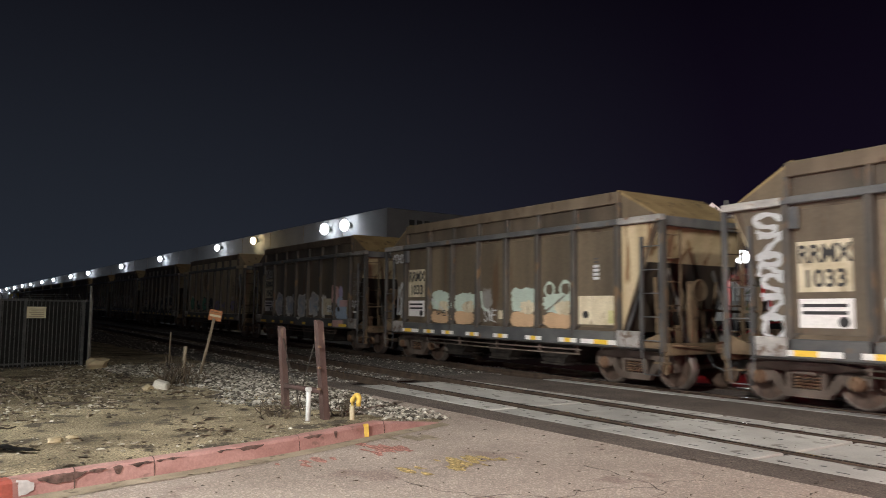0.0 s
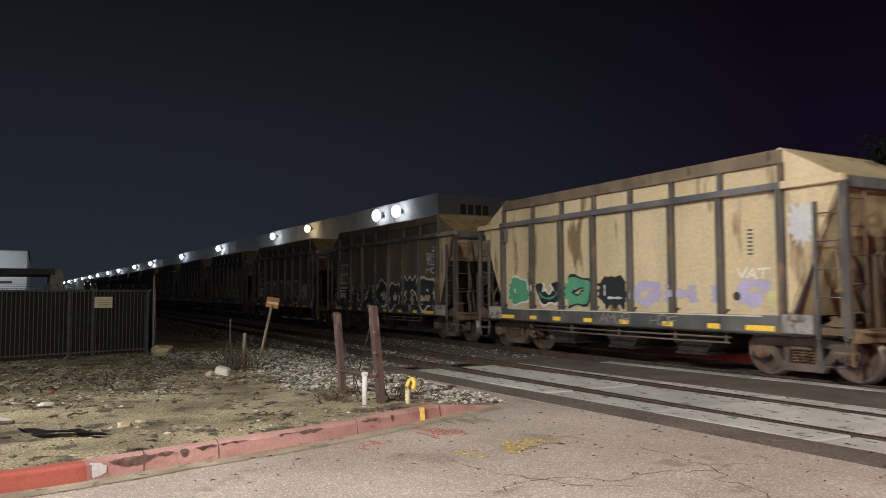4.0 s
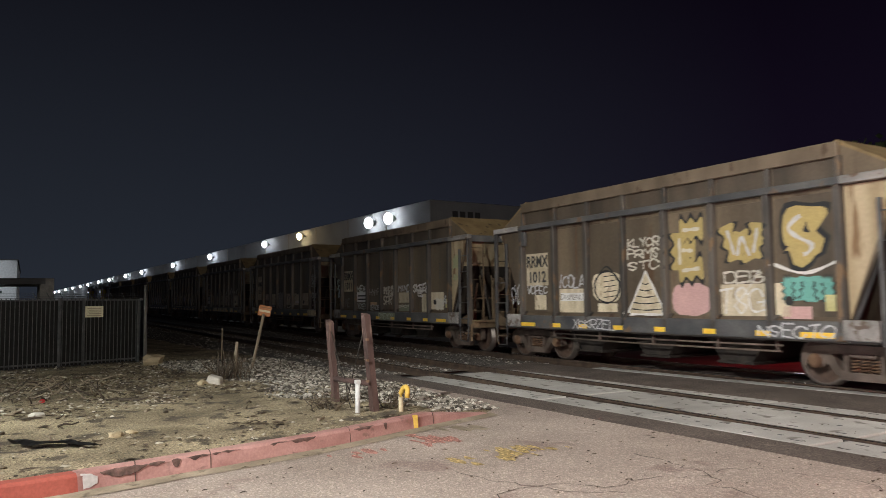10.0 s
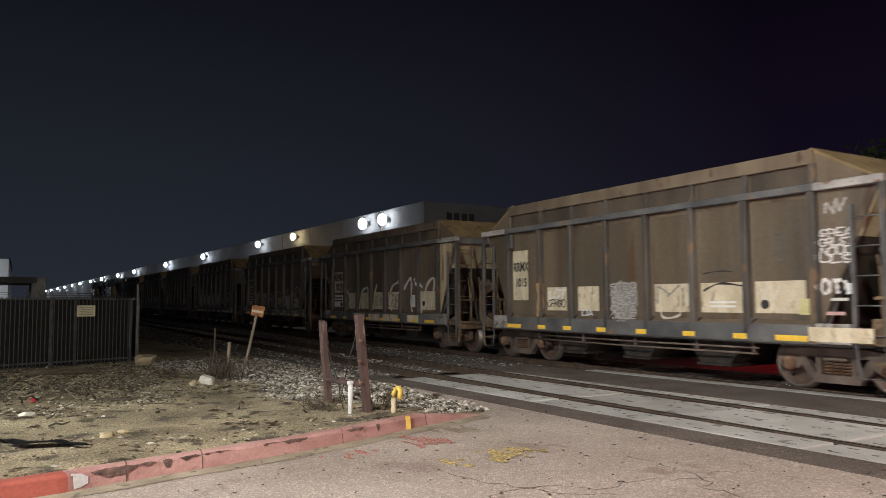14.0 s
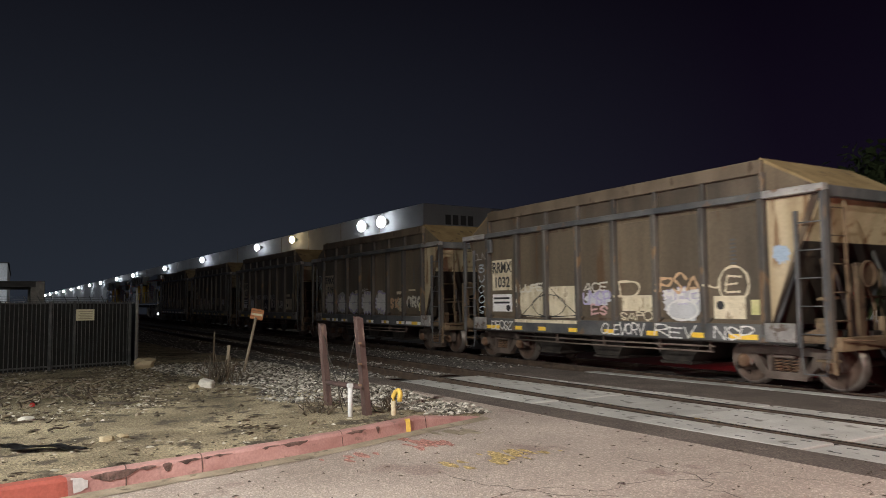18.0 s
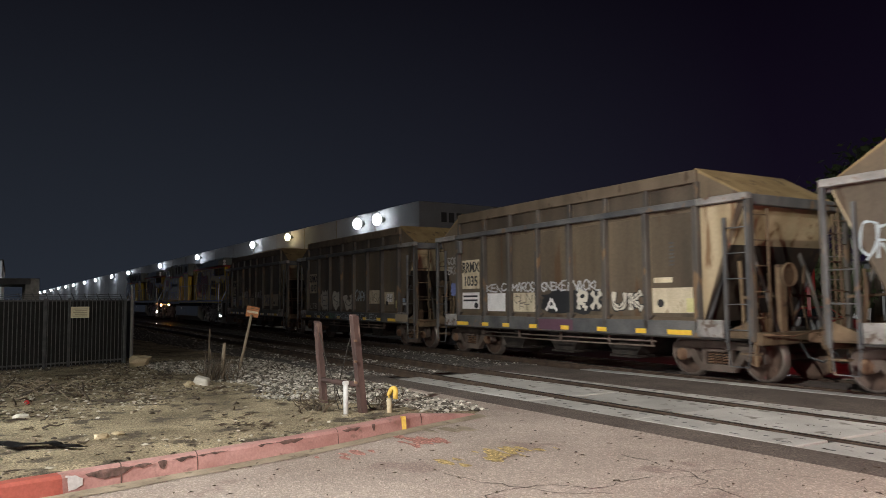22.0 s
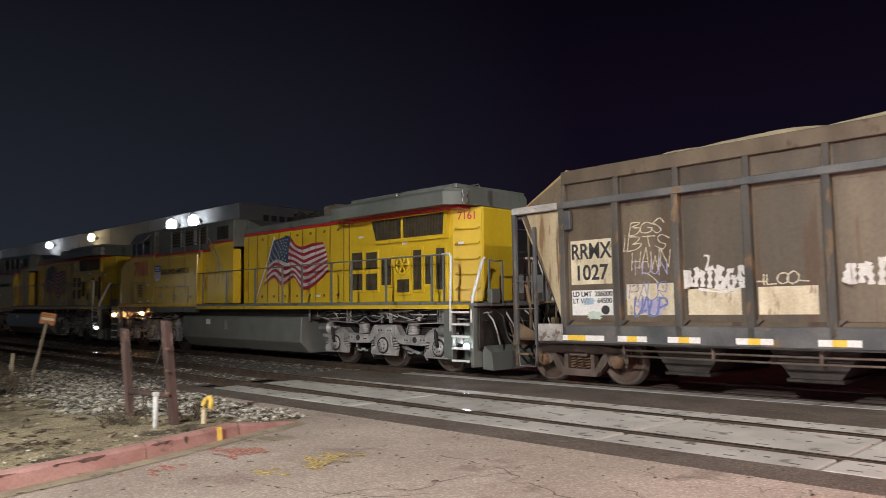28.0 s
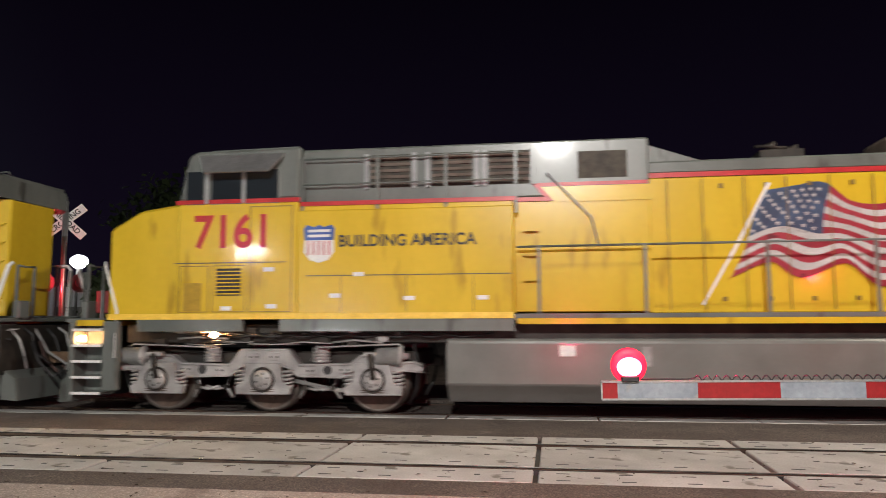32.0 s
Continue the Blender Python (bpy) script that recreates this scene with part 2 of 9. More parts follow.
LITTER_BITS = island_mat("dry_litter", [(0.035, 0.027, 0.018), (0.11, 0.085, 0.055), (0.32, 0.28, 0.20), (0.62, 0.58, 0.50)])
RAIL_TOP = mat("polished_rail", (0.38, 0.36, 0.34), (0.52, 0.50, 0.47), 0.15, 0.95, 3, 60, 0.04)
RAIL_WEB = mat("rusty_rail", (0.040, 0.027, 0.019), (0.085, 0.058, 0.040), 0.85, 0.2, 4, 40, 0.25)
TIE = mat("weathered_tie", (0.05, 0.04, 0.03), (0.10, 0.08, 0.062), 0.95, 0, 4, 40, 0.5, (0.3, 3, 1), 0.25)
KERB_RED = mat("faded_red_kerb_paint", (0.31, 0.155, 0.140), (0.47, 0.275, 0.25), 0.85, 0, 1.6, 40, 0.35, (1, 1, 2), 0.0, (0.22, 0.135, 0.118), 0.62)
KERB_BRIGHT = mat("fresh_red_kerb_paint", (0.27, 0.058, 0.042), (0.34, 0.085, 0.06), 0.8, 0, 2, 40, 0.2)
KERB_CHIP = mat("broken_kerb_concrete", (0.055, 0.036, 0.030), (0.19, 0.115, 0.098), 0.9, 0, 11, 50, 0.7)
GUTTER = mat("gutter_concrete", (0.20, 0.165, 0.115), (0.36, 0.305, 0.225), 0.9, 0, 2.2, 40, 0.4, (1, 1, 1), 0.0, (0.13, 0.105, 0.075), 0.60)
POST_RUST = mat("rusty_post", (0.048, 0.027, 0.024), (0.112, 0.066, 0.056), 0.85, 0.1, 5, 40, 0.4, (1, 1, 0.3), 0.0, (0.16, 0.11, 0.085), 0.62)
POST_WOOD = mat("grey_stake_wood", (0.19, 0.155, 0.11), (0.30, 0.25, 0.18), 0.9, 0, 4, 40, 0.3, (3, 3, 0.3))
PIPE_WHITE = mat("white_pvc", (0.46, 0.47, 0.46), (0.58, 0.59, 0.58), 0.5, 0, 4, 30, 0.05, (1, 1, 0.3))
HOOK_YELLOW = mat("yellow_pipe_paint", (0.55, 0.36, 0.06), (0.68, 0.47, 0.10), 0.6, 0, 5, 30, 0.1, (1, 1, 1), 0.0, (0.35, 0.25, 0.12), 0.62)
FENCE_BLACK = mat("black_fence_steel", (0.055, 0.058, 0.060), (0.105, 0.108, 0.110), 0.45, 0.3, 5, 30, 0.1)
FENCE_POST = mat("galvanised_post", (0.13, 0.128, 0.118), (0.21, 0.205, 0.19), 0.55, 0.3, 5, 30, 0.1)
MESH_SCREEN = mat("dark_fence_screen", (0.006, 0.006, 0.006), (0.013, 0.013, 0.012), 0.9, 0, 3, 60, 0.2)
SIGN_CREAM = mat("faded_sign_cream", (0.50, 0.46, 0.30), (0.60, 0.56, 0.40), 0.6, 0, 4, 30, 0.05)
SIGN_ORANGE = mat("faded_orange_sign", (0.34, 0.12, 0.04), (0.46, 0.20, 0.08), 0.7, 0, 9, 30, 0.1, (1, 1, 1), 0.0, (0.20, 0.12, 0.07), 0.57)
WALL_GREY = mat("pale_grey_tilt_wall", (0.30, 0.31, 0.32), (0.37, 0.38, 0.39), 0.8, 0, 0.4, 10, 0.05)
WALL_WHITE = mat("white_tilt_wall", (0.66, 0.67, 0.68), (0.74, 0.75, 0.76), 0.8, 0, 0.4, 10, 0.05)
ROOF_DARK = mat("dark_roof", (0.06, 0.06, 0.06), (0.09, 0.09, 0.09), 0.9, 0, 0.5, 8, 0.2)
SCRUB = mat("dry_scrub", (0.06, 0.045, 0.03), (0.13, 0.10, 0.065), 0.95, 0, 6, 40, 0.2)
BARK = mat("bark", (0.05, 0.04, 0.03), (0.10, 0.08, 0.06), 0.95, 0, 5, 40, 0.5, (1, 1, 0.2))
LEAVES = island_mat("tree_leaves", [(0.03, 0.045, 0.018), (0.05, 0.075, 0.028), (0.075, 0.105, 0.04)])
GATE_WHITE = mat("white_gate_sheet", (0.21, 0.225, 0.255), (0.27, 0.285, 0.315), 0.35, 0, 5, 40, 0.08, (1, 1, 1), 0.08, (0.30, 0.28, 0.27), 0.66)
GATE_RED = mat("red_gate_sheet", (0.24, 0.012, 0.014), (0.31, 0.019, 0.021), 0.35, 0, 5, 40, 0.05)
ALU = mat("aluminium", (0.50, 0.50, 0.50), (0.62, 0.62, 0.62), 0.35, 0.8, 5, 40, 0.05)
BLACK_PLASTIC = mat("black_plastic", (0.015, 0.015, 0.016), (0.03, 0.03, 0.03), 0.5, 0, 6, 40, 0.1)
RED_PAINT = mat("red_street_paint", (0.33, 0.145, 0.115), (0.42, 0.215, 0.18), 0.9, 0, 4, 50, 0.4, speckle=(46, 1.9))
YELLOW_PAINT = mat("worn_yellow_street_paint", (0.34, 0.25, 0.10), (0.46, 0.35, 0.15), 0.9, 0, 5, 50, 0.4, speckle=(46, 1.9))
# dark brown paint, deepened by the recess shade put into its colour
UPPER_SHADED = mat("shaded_brown_upper_sheet", (0.050, 0.040, 0.030), (0.105, 0.082, 0.058), 0.6, 0.0, 1.2, 18, 0.14, (1.4, 1, 0.3), 0.2, (0.085, 0.052, 0.032), 0.60)
RIM = mat("tan_rim_paint", (0.090, 0.068, 0.046), (0.165, 0.126, 0.086), 0.7, 0.0, 1.6, 25, 0.15, (1, 1, 0.5), 0.2, (0.07, 0.045, 0.028), 0.60, grain=0.18)
END_ROOF = mat("ochre_dusted_sheet", (0.215, 0.148, 0.068), (0.34, 0.25, 0.125), 0.8, 0.0, 1.8, 25, 0.15, (1, 1, 0.5), 0.2, (0.12, 0.08, 0.045), 0.60, grain=0.16)
BOLSTER = mat("scuffed_bolster_paint", (0.17, 0.165, 0.16), (0.36, 0.345, 0.325), 0.7, 0.0, 5, 30, 0.2, (0.6, 1, 0.6), 0.25, (0.12, 0.09, 0.07), 0.57)
CHORD_END = mat("pale_scuffed_chord", (0.20, 0.195, 0.19), (0.42, 0.40, 0.375), 0.6, 0.0, 3.0, 25, 0.12, (0.5, 1, 1), 0.25, (0.17, 0.11, 0.075), 0.57)
STICKER = mat("pale_yellow_sticker", (0.50, 0.48, 0.22), (0.62, 0.58, 0.30), 0.6, 0, 4, 30, 0.03)
GRIME = mat("ochre_grimed_steel", (0.095, 0.065, 0.038), (0.20, 0.143, 0.085), 0.8, 0.1, 3, 40, 0.3, (1, 1, 1), 0.3, (0.06, 0.04, 0.028), 0.62, grain=0.18)
VENT_RIB = mat("brown_vent_rib", (0.055, 0.042, 0.022), (0.10, 0.078, 0.040), 0.6, 0.2, 4, 40, 0.1)
FLAG_RED = mat("dusty_flag_red", (0.26, 0.016, 0.03), (0.36, 0.03, 0.05), 0.4, 0, 2.5, 30, 0.02, (1, 1, 1), 0.0, (0.13, 0.012, 0.02), 0.62)
LEAF_DARK = island_mat("dead_leaf", [(0.025, 0.018, 0.012), (0.06, 0.042, 0.026), (0.11, 0.08, 0.05)])
WINDOW = glass("dark_cab_glass")
FLOOD = glow("floodlight_lens", (0.90, 0.95, 1.0), 20)
LOT_LENS = glow("lot_flood_lens", (0.95, 1.0, 0.95), 150)
HEADLIGHT = glow("headlight_lens", (0.95, 0.98, 1.0), 500)
FLOOD_WARM = glow("warm_floodlight_lens", (1.0, 0.78, 0.42), 18)
PACK = glow("wall_pack_lens", (0.82, 0.88, 1.0), 30)
SODIUM = glow("sodium_lens", (1.0, 0.72, 0.42), 40)
GATE_LAMP = glow("red_gate_lamp", (1.0, 0.10, 0.16), 22)
# glow colour of the halo ring behind the gate's tip lamp
HALO_RED = glow("red_lamp_halo", (1.0, 0.012, 0.045), 2.2)
RED_LAMP = glow("red_lamp", (1.0, 0.03, 0.06), 8)
STEP_LIGHT = glow("white_step_light", (0.95, 0.97, 1.0), 260)
WARM_STEP = glow("warm_step_light", (1.0, 0.46, 0.18), 420)


# ---------- building blocks ----------
def part(name, bm, material, parent=None, label=""):
    me = bpy.data.meshes.new(name)
    bm.to_mesh(me)
    bm.free()
    for m in material if isinstance(material, (list, tuple)) else [material]:
        me.materials.append(m)
    ob = new(name, me)
    if parent:
        ob.parent = parent
    if label:
        ob["label"] = label
    return ob


def raw(name, verts, faces, material, parent=None, label="", smooth=False):
    me = bpy.data.meshes.new(name)
    me.from_pydata(verts, [], faces)
    for m in material if isinstance(material, (list, tuple)) else [material]:
        me.materials.append(m)
    if smooth:
        me.shade_smooth()
    ob = new(name, me)
    if parent:
        ob.parent = parent
    if label:
        ob["label"] = label
    return ob


def thing(name, m, label, category, group="", kind=""):
    ob = new(name)
    ob.empty_display_size = 0.2
    ob.matrix_basis = m
    return tagged(ob, label, category, group, kind)


def box(bm, x0, x1, y0, y1, z0, z1, bevel=0.0, mi=0):
    v = [bm.verts.new((x, y, z)) for z in (z0, z1) for y in (y0, y1) for x in (x0, x1)]
    fs = [bm.faces.new([v[i] for i in f]) for f in ((0, 2, 3, 1), (4, 5, 7, 6), (0, 1, 5, 4), (2, 6, 7, 3), (0, 4, 6, 2), (1, 3, 7, 5))]
    for f in fs:
        f.material_index = mi
    if bevel:
        es = {e for f in fs for e in f.edges}
        r = bmesh.ops.bevel(bm, geom=list(es), offset=bevel, segments=1, affect="EDGES", profile=0.5)
        for f in r["faces"]:
            f.material_index = mi
    return bm


def boxed(*a, **k):
    return box(bmesh.new(), *a, **k)


def prism(bm, outline, y0, y1, mi=0, bevel=0.0):
    """An outline in x and z, drawn out from y0 to y1."""
    a = [bm.verts.new((x, y0, z)) for x, z in outline]
    b = [bm.verts.new((x, y1, z)) for x, z in outline]
    n = len(a)
    fs = [bm.faces.new(a), bm.faces.new(b[::-1])]
    fs += [bm.faces.new((a[i], b[i], b[(i + 1) % n], a[(i + 1) % n])) for i in range(n)]
    for f in fs:
        f.material_index = mi
    bmesh.ops.recalc_face_normals(bm, faces=fs)
    if bevel:
        bmesh.ops.bevel(bm, geom=list({e for f in fs for e in f.edges}), offset=bevel, segments=1, affect="EDGES")
    return bm


def tube(bm, points, radius, sides=8, mi=0, taper=1.0):
    """A pipe through the points."""
    pts = [Vector(p) for p in points]
    rings = []
    for i, p in enumerate(pts):
        d = (pts[min(i + 1, len(pts) - 1)] - pts[max(i - 1, 0)]).normalized()
        s = d.cross(Vector((0.0, 0.0, 1.0)))
        if s.length < 0.05:
            s = d.cross(Vector((1.0, 0.0, 0.0)))
        s.normalize()
        q = d.cross(s)
        r = radius * (1 + (taper - 1) * i / max(1, len(pts) - 1))
        rings.append([bm.verts.new(p + s * (r * math.cos(a)) + q * (r * math.sin(a))) for a in (2 * math.pi * k / sides for k in range(sides))])
    for r0, r1 in zip(rings, rings[1:]):
        for k in range(sides):
            f = bm.faces.new((r0[k], r0[(k + 1) % sides], r1[(k + 1) % sides], r1[k]))
            f.material_index, f.smooth = mi, True
    for r in (rings[0][::-1], rings[-1]):
        bm.faces.new(r).material_index = mi
    return bm


def turned(bm, profile, axis, centre, sides=24, mi=None):
    """A body turned about an axis ('x', 'y' or 'z') through centre; the profile holds (along, radius)."""
    rings = []
    for along, rad in profile:
        ring = []
        for k in range(sides):
            a = 2 * math.pi * k / sides
            c, s = rad * math.cos(a), rad * math.sin(a)
            p = {"x": (along, c, s), "y": (s, along, c), "z": (c, s, along)}[axis]
            ring.append(bm.verts.new(Vector(centre) + Vector(p)))
        rings.append(ring)
    fs = []
    for j, (r0, r1) in enumerate(zip(rings, rings[1:])):
        for k in range(sides):
            f = bm.faces.new((r0[k], r0[(k + 1) % sides], r1[(k + 1) % sides], r1[k]))
            f.smooth = True
            f.material_index = mi[j] if mi else 0
            fs.append(f)
    fs += [bm.faces.new(rings[0][::-1]), bm.faces.new(rings[-1])]
    bmesh.ops.recalc_face_normals(bm, faces=fs)
    return bm


def lettering(text, size, name, material, parent, m, label="", stretch=1.0):
    cu = bpy.data.curves.new(name, "FONT")
    cu.body, cu.size, cu.align_x, cu.align_y = text, size, "CENTER", "CENTER"
    cu.extrude, cu.offset = 0.002, 0.022 * size
    tmp = bpy.data.objects.new("tmp", cu)
    scene.collection.objects.link(tmp)
    bpy.context.view_layer.update()
    me = bpy.data.meshes.new_from_object(tmp.evaluated_get(bpy.context.evaluated_depsgraph_get()))
    bpy.data.objects.remove(tmp)
    me.materials.clear()
    me.materials.append(material)
    me.transform(m @ Matrix.Diagonal((stretch, 1, 1, 1)))
    ob = new(name, me)
    ob.parent = parent
    if label:
        ob["label"] = label
    return ob


def ribbon(bm, pts, width, y, mi=0):
    """A painted stroke in the x-z plane at y, facing -y."""
    left, right = [], []
    n = len(pts)
    for i, (x, z) in enumerate(pts):
        x0, z0 = pts[max(0, i - 1)]
        x1, z1 = pts[min(n - 1, i + 1)]
        d = math.hypot(x1 - x0, z1 - z0) or 1.0
        w = width * 0.5 * (0.75 + 0.25 * math.sin(i * 1.3))
        nx, nz = -(z1 - z0) / d * w, (x1 - x0) / d * w
        left.append(bm.verts.new((x + nx, y - 0.00006 * i, z + nz)))
        right.append(bm.verts.new((x - nx, y - 0.00006 * i, z - nz)))
    for i in range(n - 1):
        bm.faces.new((left[i], right[i], right[i + 1], left[i + 1])).material_index = mi
    return bm


def curve_points(ctrl, steps=5, closed=False):
    """A smooth line through the control points."""
    out, n = [], len(ctrl)
    for i in range(n if closed else n - 1):
        if closed:
            p = [ctrl[(i + k) % n] for k in (-1, 0, 1, 2)]
        else:
            p = [ctrl[max(0, i - 1)], ctrl[i], ctrl[i + 1], ctrl[min(n - 1, i + 2)]]
        for s in range(steps):
            t = s / steps
            out.append(tuple(0.5 * (2 * p[1][k] + (p[2][k] - p[0][k]) * t + (2 * p[0][k] - 5 * p[1][k] + 4 * p[2][k] - p[3][k]) * t * t
                                    + (3 * p[1][k] - p[0][k] - 3 * p[2][k] + p[3][k]) * t ** 3) for k in (0, 1)))
    out.append(ctrl[0] if closed else ctrl[-1])
    return out


def stones(name, spots, material, label, category, flat=0.6, kind="stuff"):
    """Many rough stones in one mesh; spots hold x, y, z, size."""
    rng = np.random.RandomState(len(spots))
    base = np.array([(1, 0, 0), (-1, 0, 0), (0, 1, 0), (0, -1, 0), (0, 0, 1), (0, 0, -1), (0.6, 0.6, 0.5), (-0.6, 0.55, 0.5), (0.5, -0.6, -0.5), (-0.55, -0.6, 0.4)], float)
    tri = np.array([(0, 6, 4), (6, 2, 4), (2, 7, 4), (7, 1, 4), (1, 9, 4), (9, 3, 4), (3, 0, 4), (0, 8, 5), (8, 3, 5), (3, 1, 5), (1, 2, 5), (2, 0, 5), (0, 2, 6), (2, 1, 7), (1, 3, 9), (0, 3, 8)])
    n = len(spots)
    sp = np.array(spots, float)
    a = rng.uniform(0, 2 * np.pi, n)
    v = base[None] * rng.uniform(0.65, 1.25, (n, 10, 3)) * np.stack([rng.uniform(0.7, 1.3, n), rng.uniform(0.6, 1.0, n), rng.uniform(0.6, 1.1, n) * flat], 1)[:, None]
    c, s = np.cos(a)[:, None], np.sin(a)[:, None]
    x, y = v[..., 0] * c - v[..., 1] * s, v[..., 0] * s + v[..., 1] * c
    v = np.stack([x, y, v[..., 2]], -1) * sp[:, None, 3:4] + sp[:, None, :3]
    f = (tri[None] + 10 * np.arange(n)[:, None, None]).reshape(-1, 3)
    return tagged(raw(name, v.reshape(-1, 3).tolist(), f.tolist(), material), label, category, kind=kind)


# ---------- ground, road and tracks ----------
KERB = [(-6.6, -16.0), (-6.85, -6.0), (-7.15, -1.2), (-7.28, 0.16), (-7.40, 0.60), (-7.58, 1.30), (-7.76, 2.04), (-8.08, 3.10), (-8.40, 3.90), (-8.74, 4.70), (-9.00, 5.40), (-9.20, 5.95)]


def kerb_x(y):
    return float(np.interp(y, [p[1] for p in KERB], [p[0] for p in KERB]))


def lot_z(x, y):
    """Height of the dirt west of the kerb."""
    d = kerb_x(y) - x
    k = max(0.0, min(1.0, d / 0.6))
    edge = max(0.0, min(1.0, (6.4 - y) / 1.5))
    h = 0.10 * k * edge * math.exp(-max(0.0, d - 1) / 9.0)
    h += 0.050 * noise.noise(Vector((x * 0.7, y * 0.7, 0.3))) + 0.026 * noise.noise(Vector((x * 2.6, y * 2.6, 3.0)))
    return h - 0.02


def grid(name, xs, ys, zf, material, label, category, keep=None):
    verts = [(x, y, zf(x, y)) for y in ys for x in xs]
    w = len(xs)
    faces = [(j * w + i, j * w + i + 1, (j + 1) * w + i + 1, (j + 1) * w + i) for j in range(len(ys) - 1) for i in range(w - 1)
             if keep is None or keep((xs[i] + xs[i + 1]) / 2, (ys[j] + ys[j + 1]) / 2)]
    return tagged(raw(name, verts, faces, material, smooth=True), label, category, kind="structure")


def far_z(x, y):
    return -0.16 if -24 < x < 60 and -50 < y < 60 else -0.13


grid("ground", [-2500, -1200, -700, -400, -250, -180, -130, -100, -80, -60, -50, -44, -38, -32, -26, -20, -14, -8, 0, 10, 20, 40, 80, 200, 600, 2500],
     [-2500, -600, -200, -80, -40, -20, -5, 5, 10, 16, 22, 30, 45, 80, 200, 600, 2500], far_z, FAR_GROUND, "dark open ground running to the horizon", "ground")
xs = list(np.arange(-46, -6.4, 0.22))
ys = list(np.arange(-7.5, 6.9, 0.22))
grid("dirt_lot", xs, ys, lot_z, DIRT, "dry sandy dirt lot with scattered rubble beside the kerb", "dirt", lambda x, y: x < kerb_x(y) - 0.10 and y < 6.8)


def slab(name, outline, z0, z1, material, label, category, kind="structure"):
    bm = bmesh.new()
    a = [bm.verts.new((x, y, z0)) for x, y in outline]
    b = [bm.verts.new((x, y, z1)) for x, y in outline]
    n = len(a)
    fs = [bm.faces.new(a[::-1]), bm.faces.new(b)] + [bm.faces.new((a[i], a[(i + 1) % n], b[(i + 1) % n], b[i])) for i in range(n)]
    bmesh.ops.recalc_face_normals(bm, faces=fs)
    return tagged(part(name, bm, material), label, category, kind=kind)


JOINT0, PANEL = -0.216, 2.456
WEST_END = -15.75
Y_A, Y_B, Y_C, Y_D = 7.43, NEAR - GAUGE, NEAR + GAUGE, 10.30
road_edge = [(x - 0.05, y) for x, y in KERB]
slab("road", road_edge + [(-9.6, 6.05), (-11.5, 6.55), (-13.5, 6.80), (14, 6.80), (14, -16)], -0.12, -0.004, ASPHALT, "pale worn asphalt road with cracks and pinkish patches", "road")
slab("road_apron", [(-15.9, 6.80), (14, 6.80), (14, Y_A - 0.01), (-16.1, Y_A - 0.01)], -0.12, 0.0, ASPHALT_DARK, "dark asphalt strip along the crossing panels", "road")
slab("road_middle", [(-16.2, Y_D + 0.01), (14, Y_D + 0.01), (14, 12.02), (-16.4, 12.02)], -0.12, 0.0, ASPHALT_DARK, "dark asphalt strip between the two tracks", "road")
slab("road_beyond", [(-13, 14.72), (14, 14.72), (14, 60), (-13, 60)], -0.12, 0.0, ASPHALT_DARK, "dark asphalt road beyond the tracks", "road")


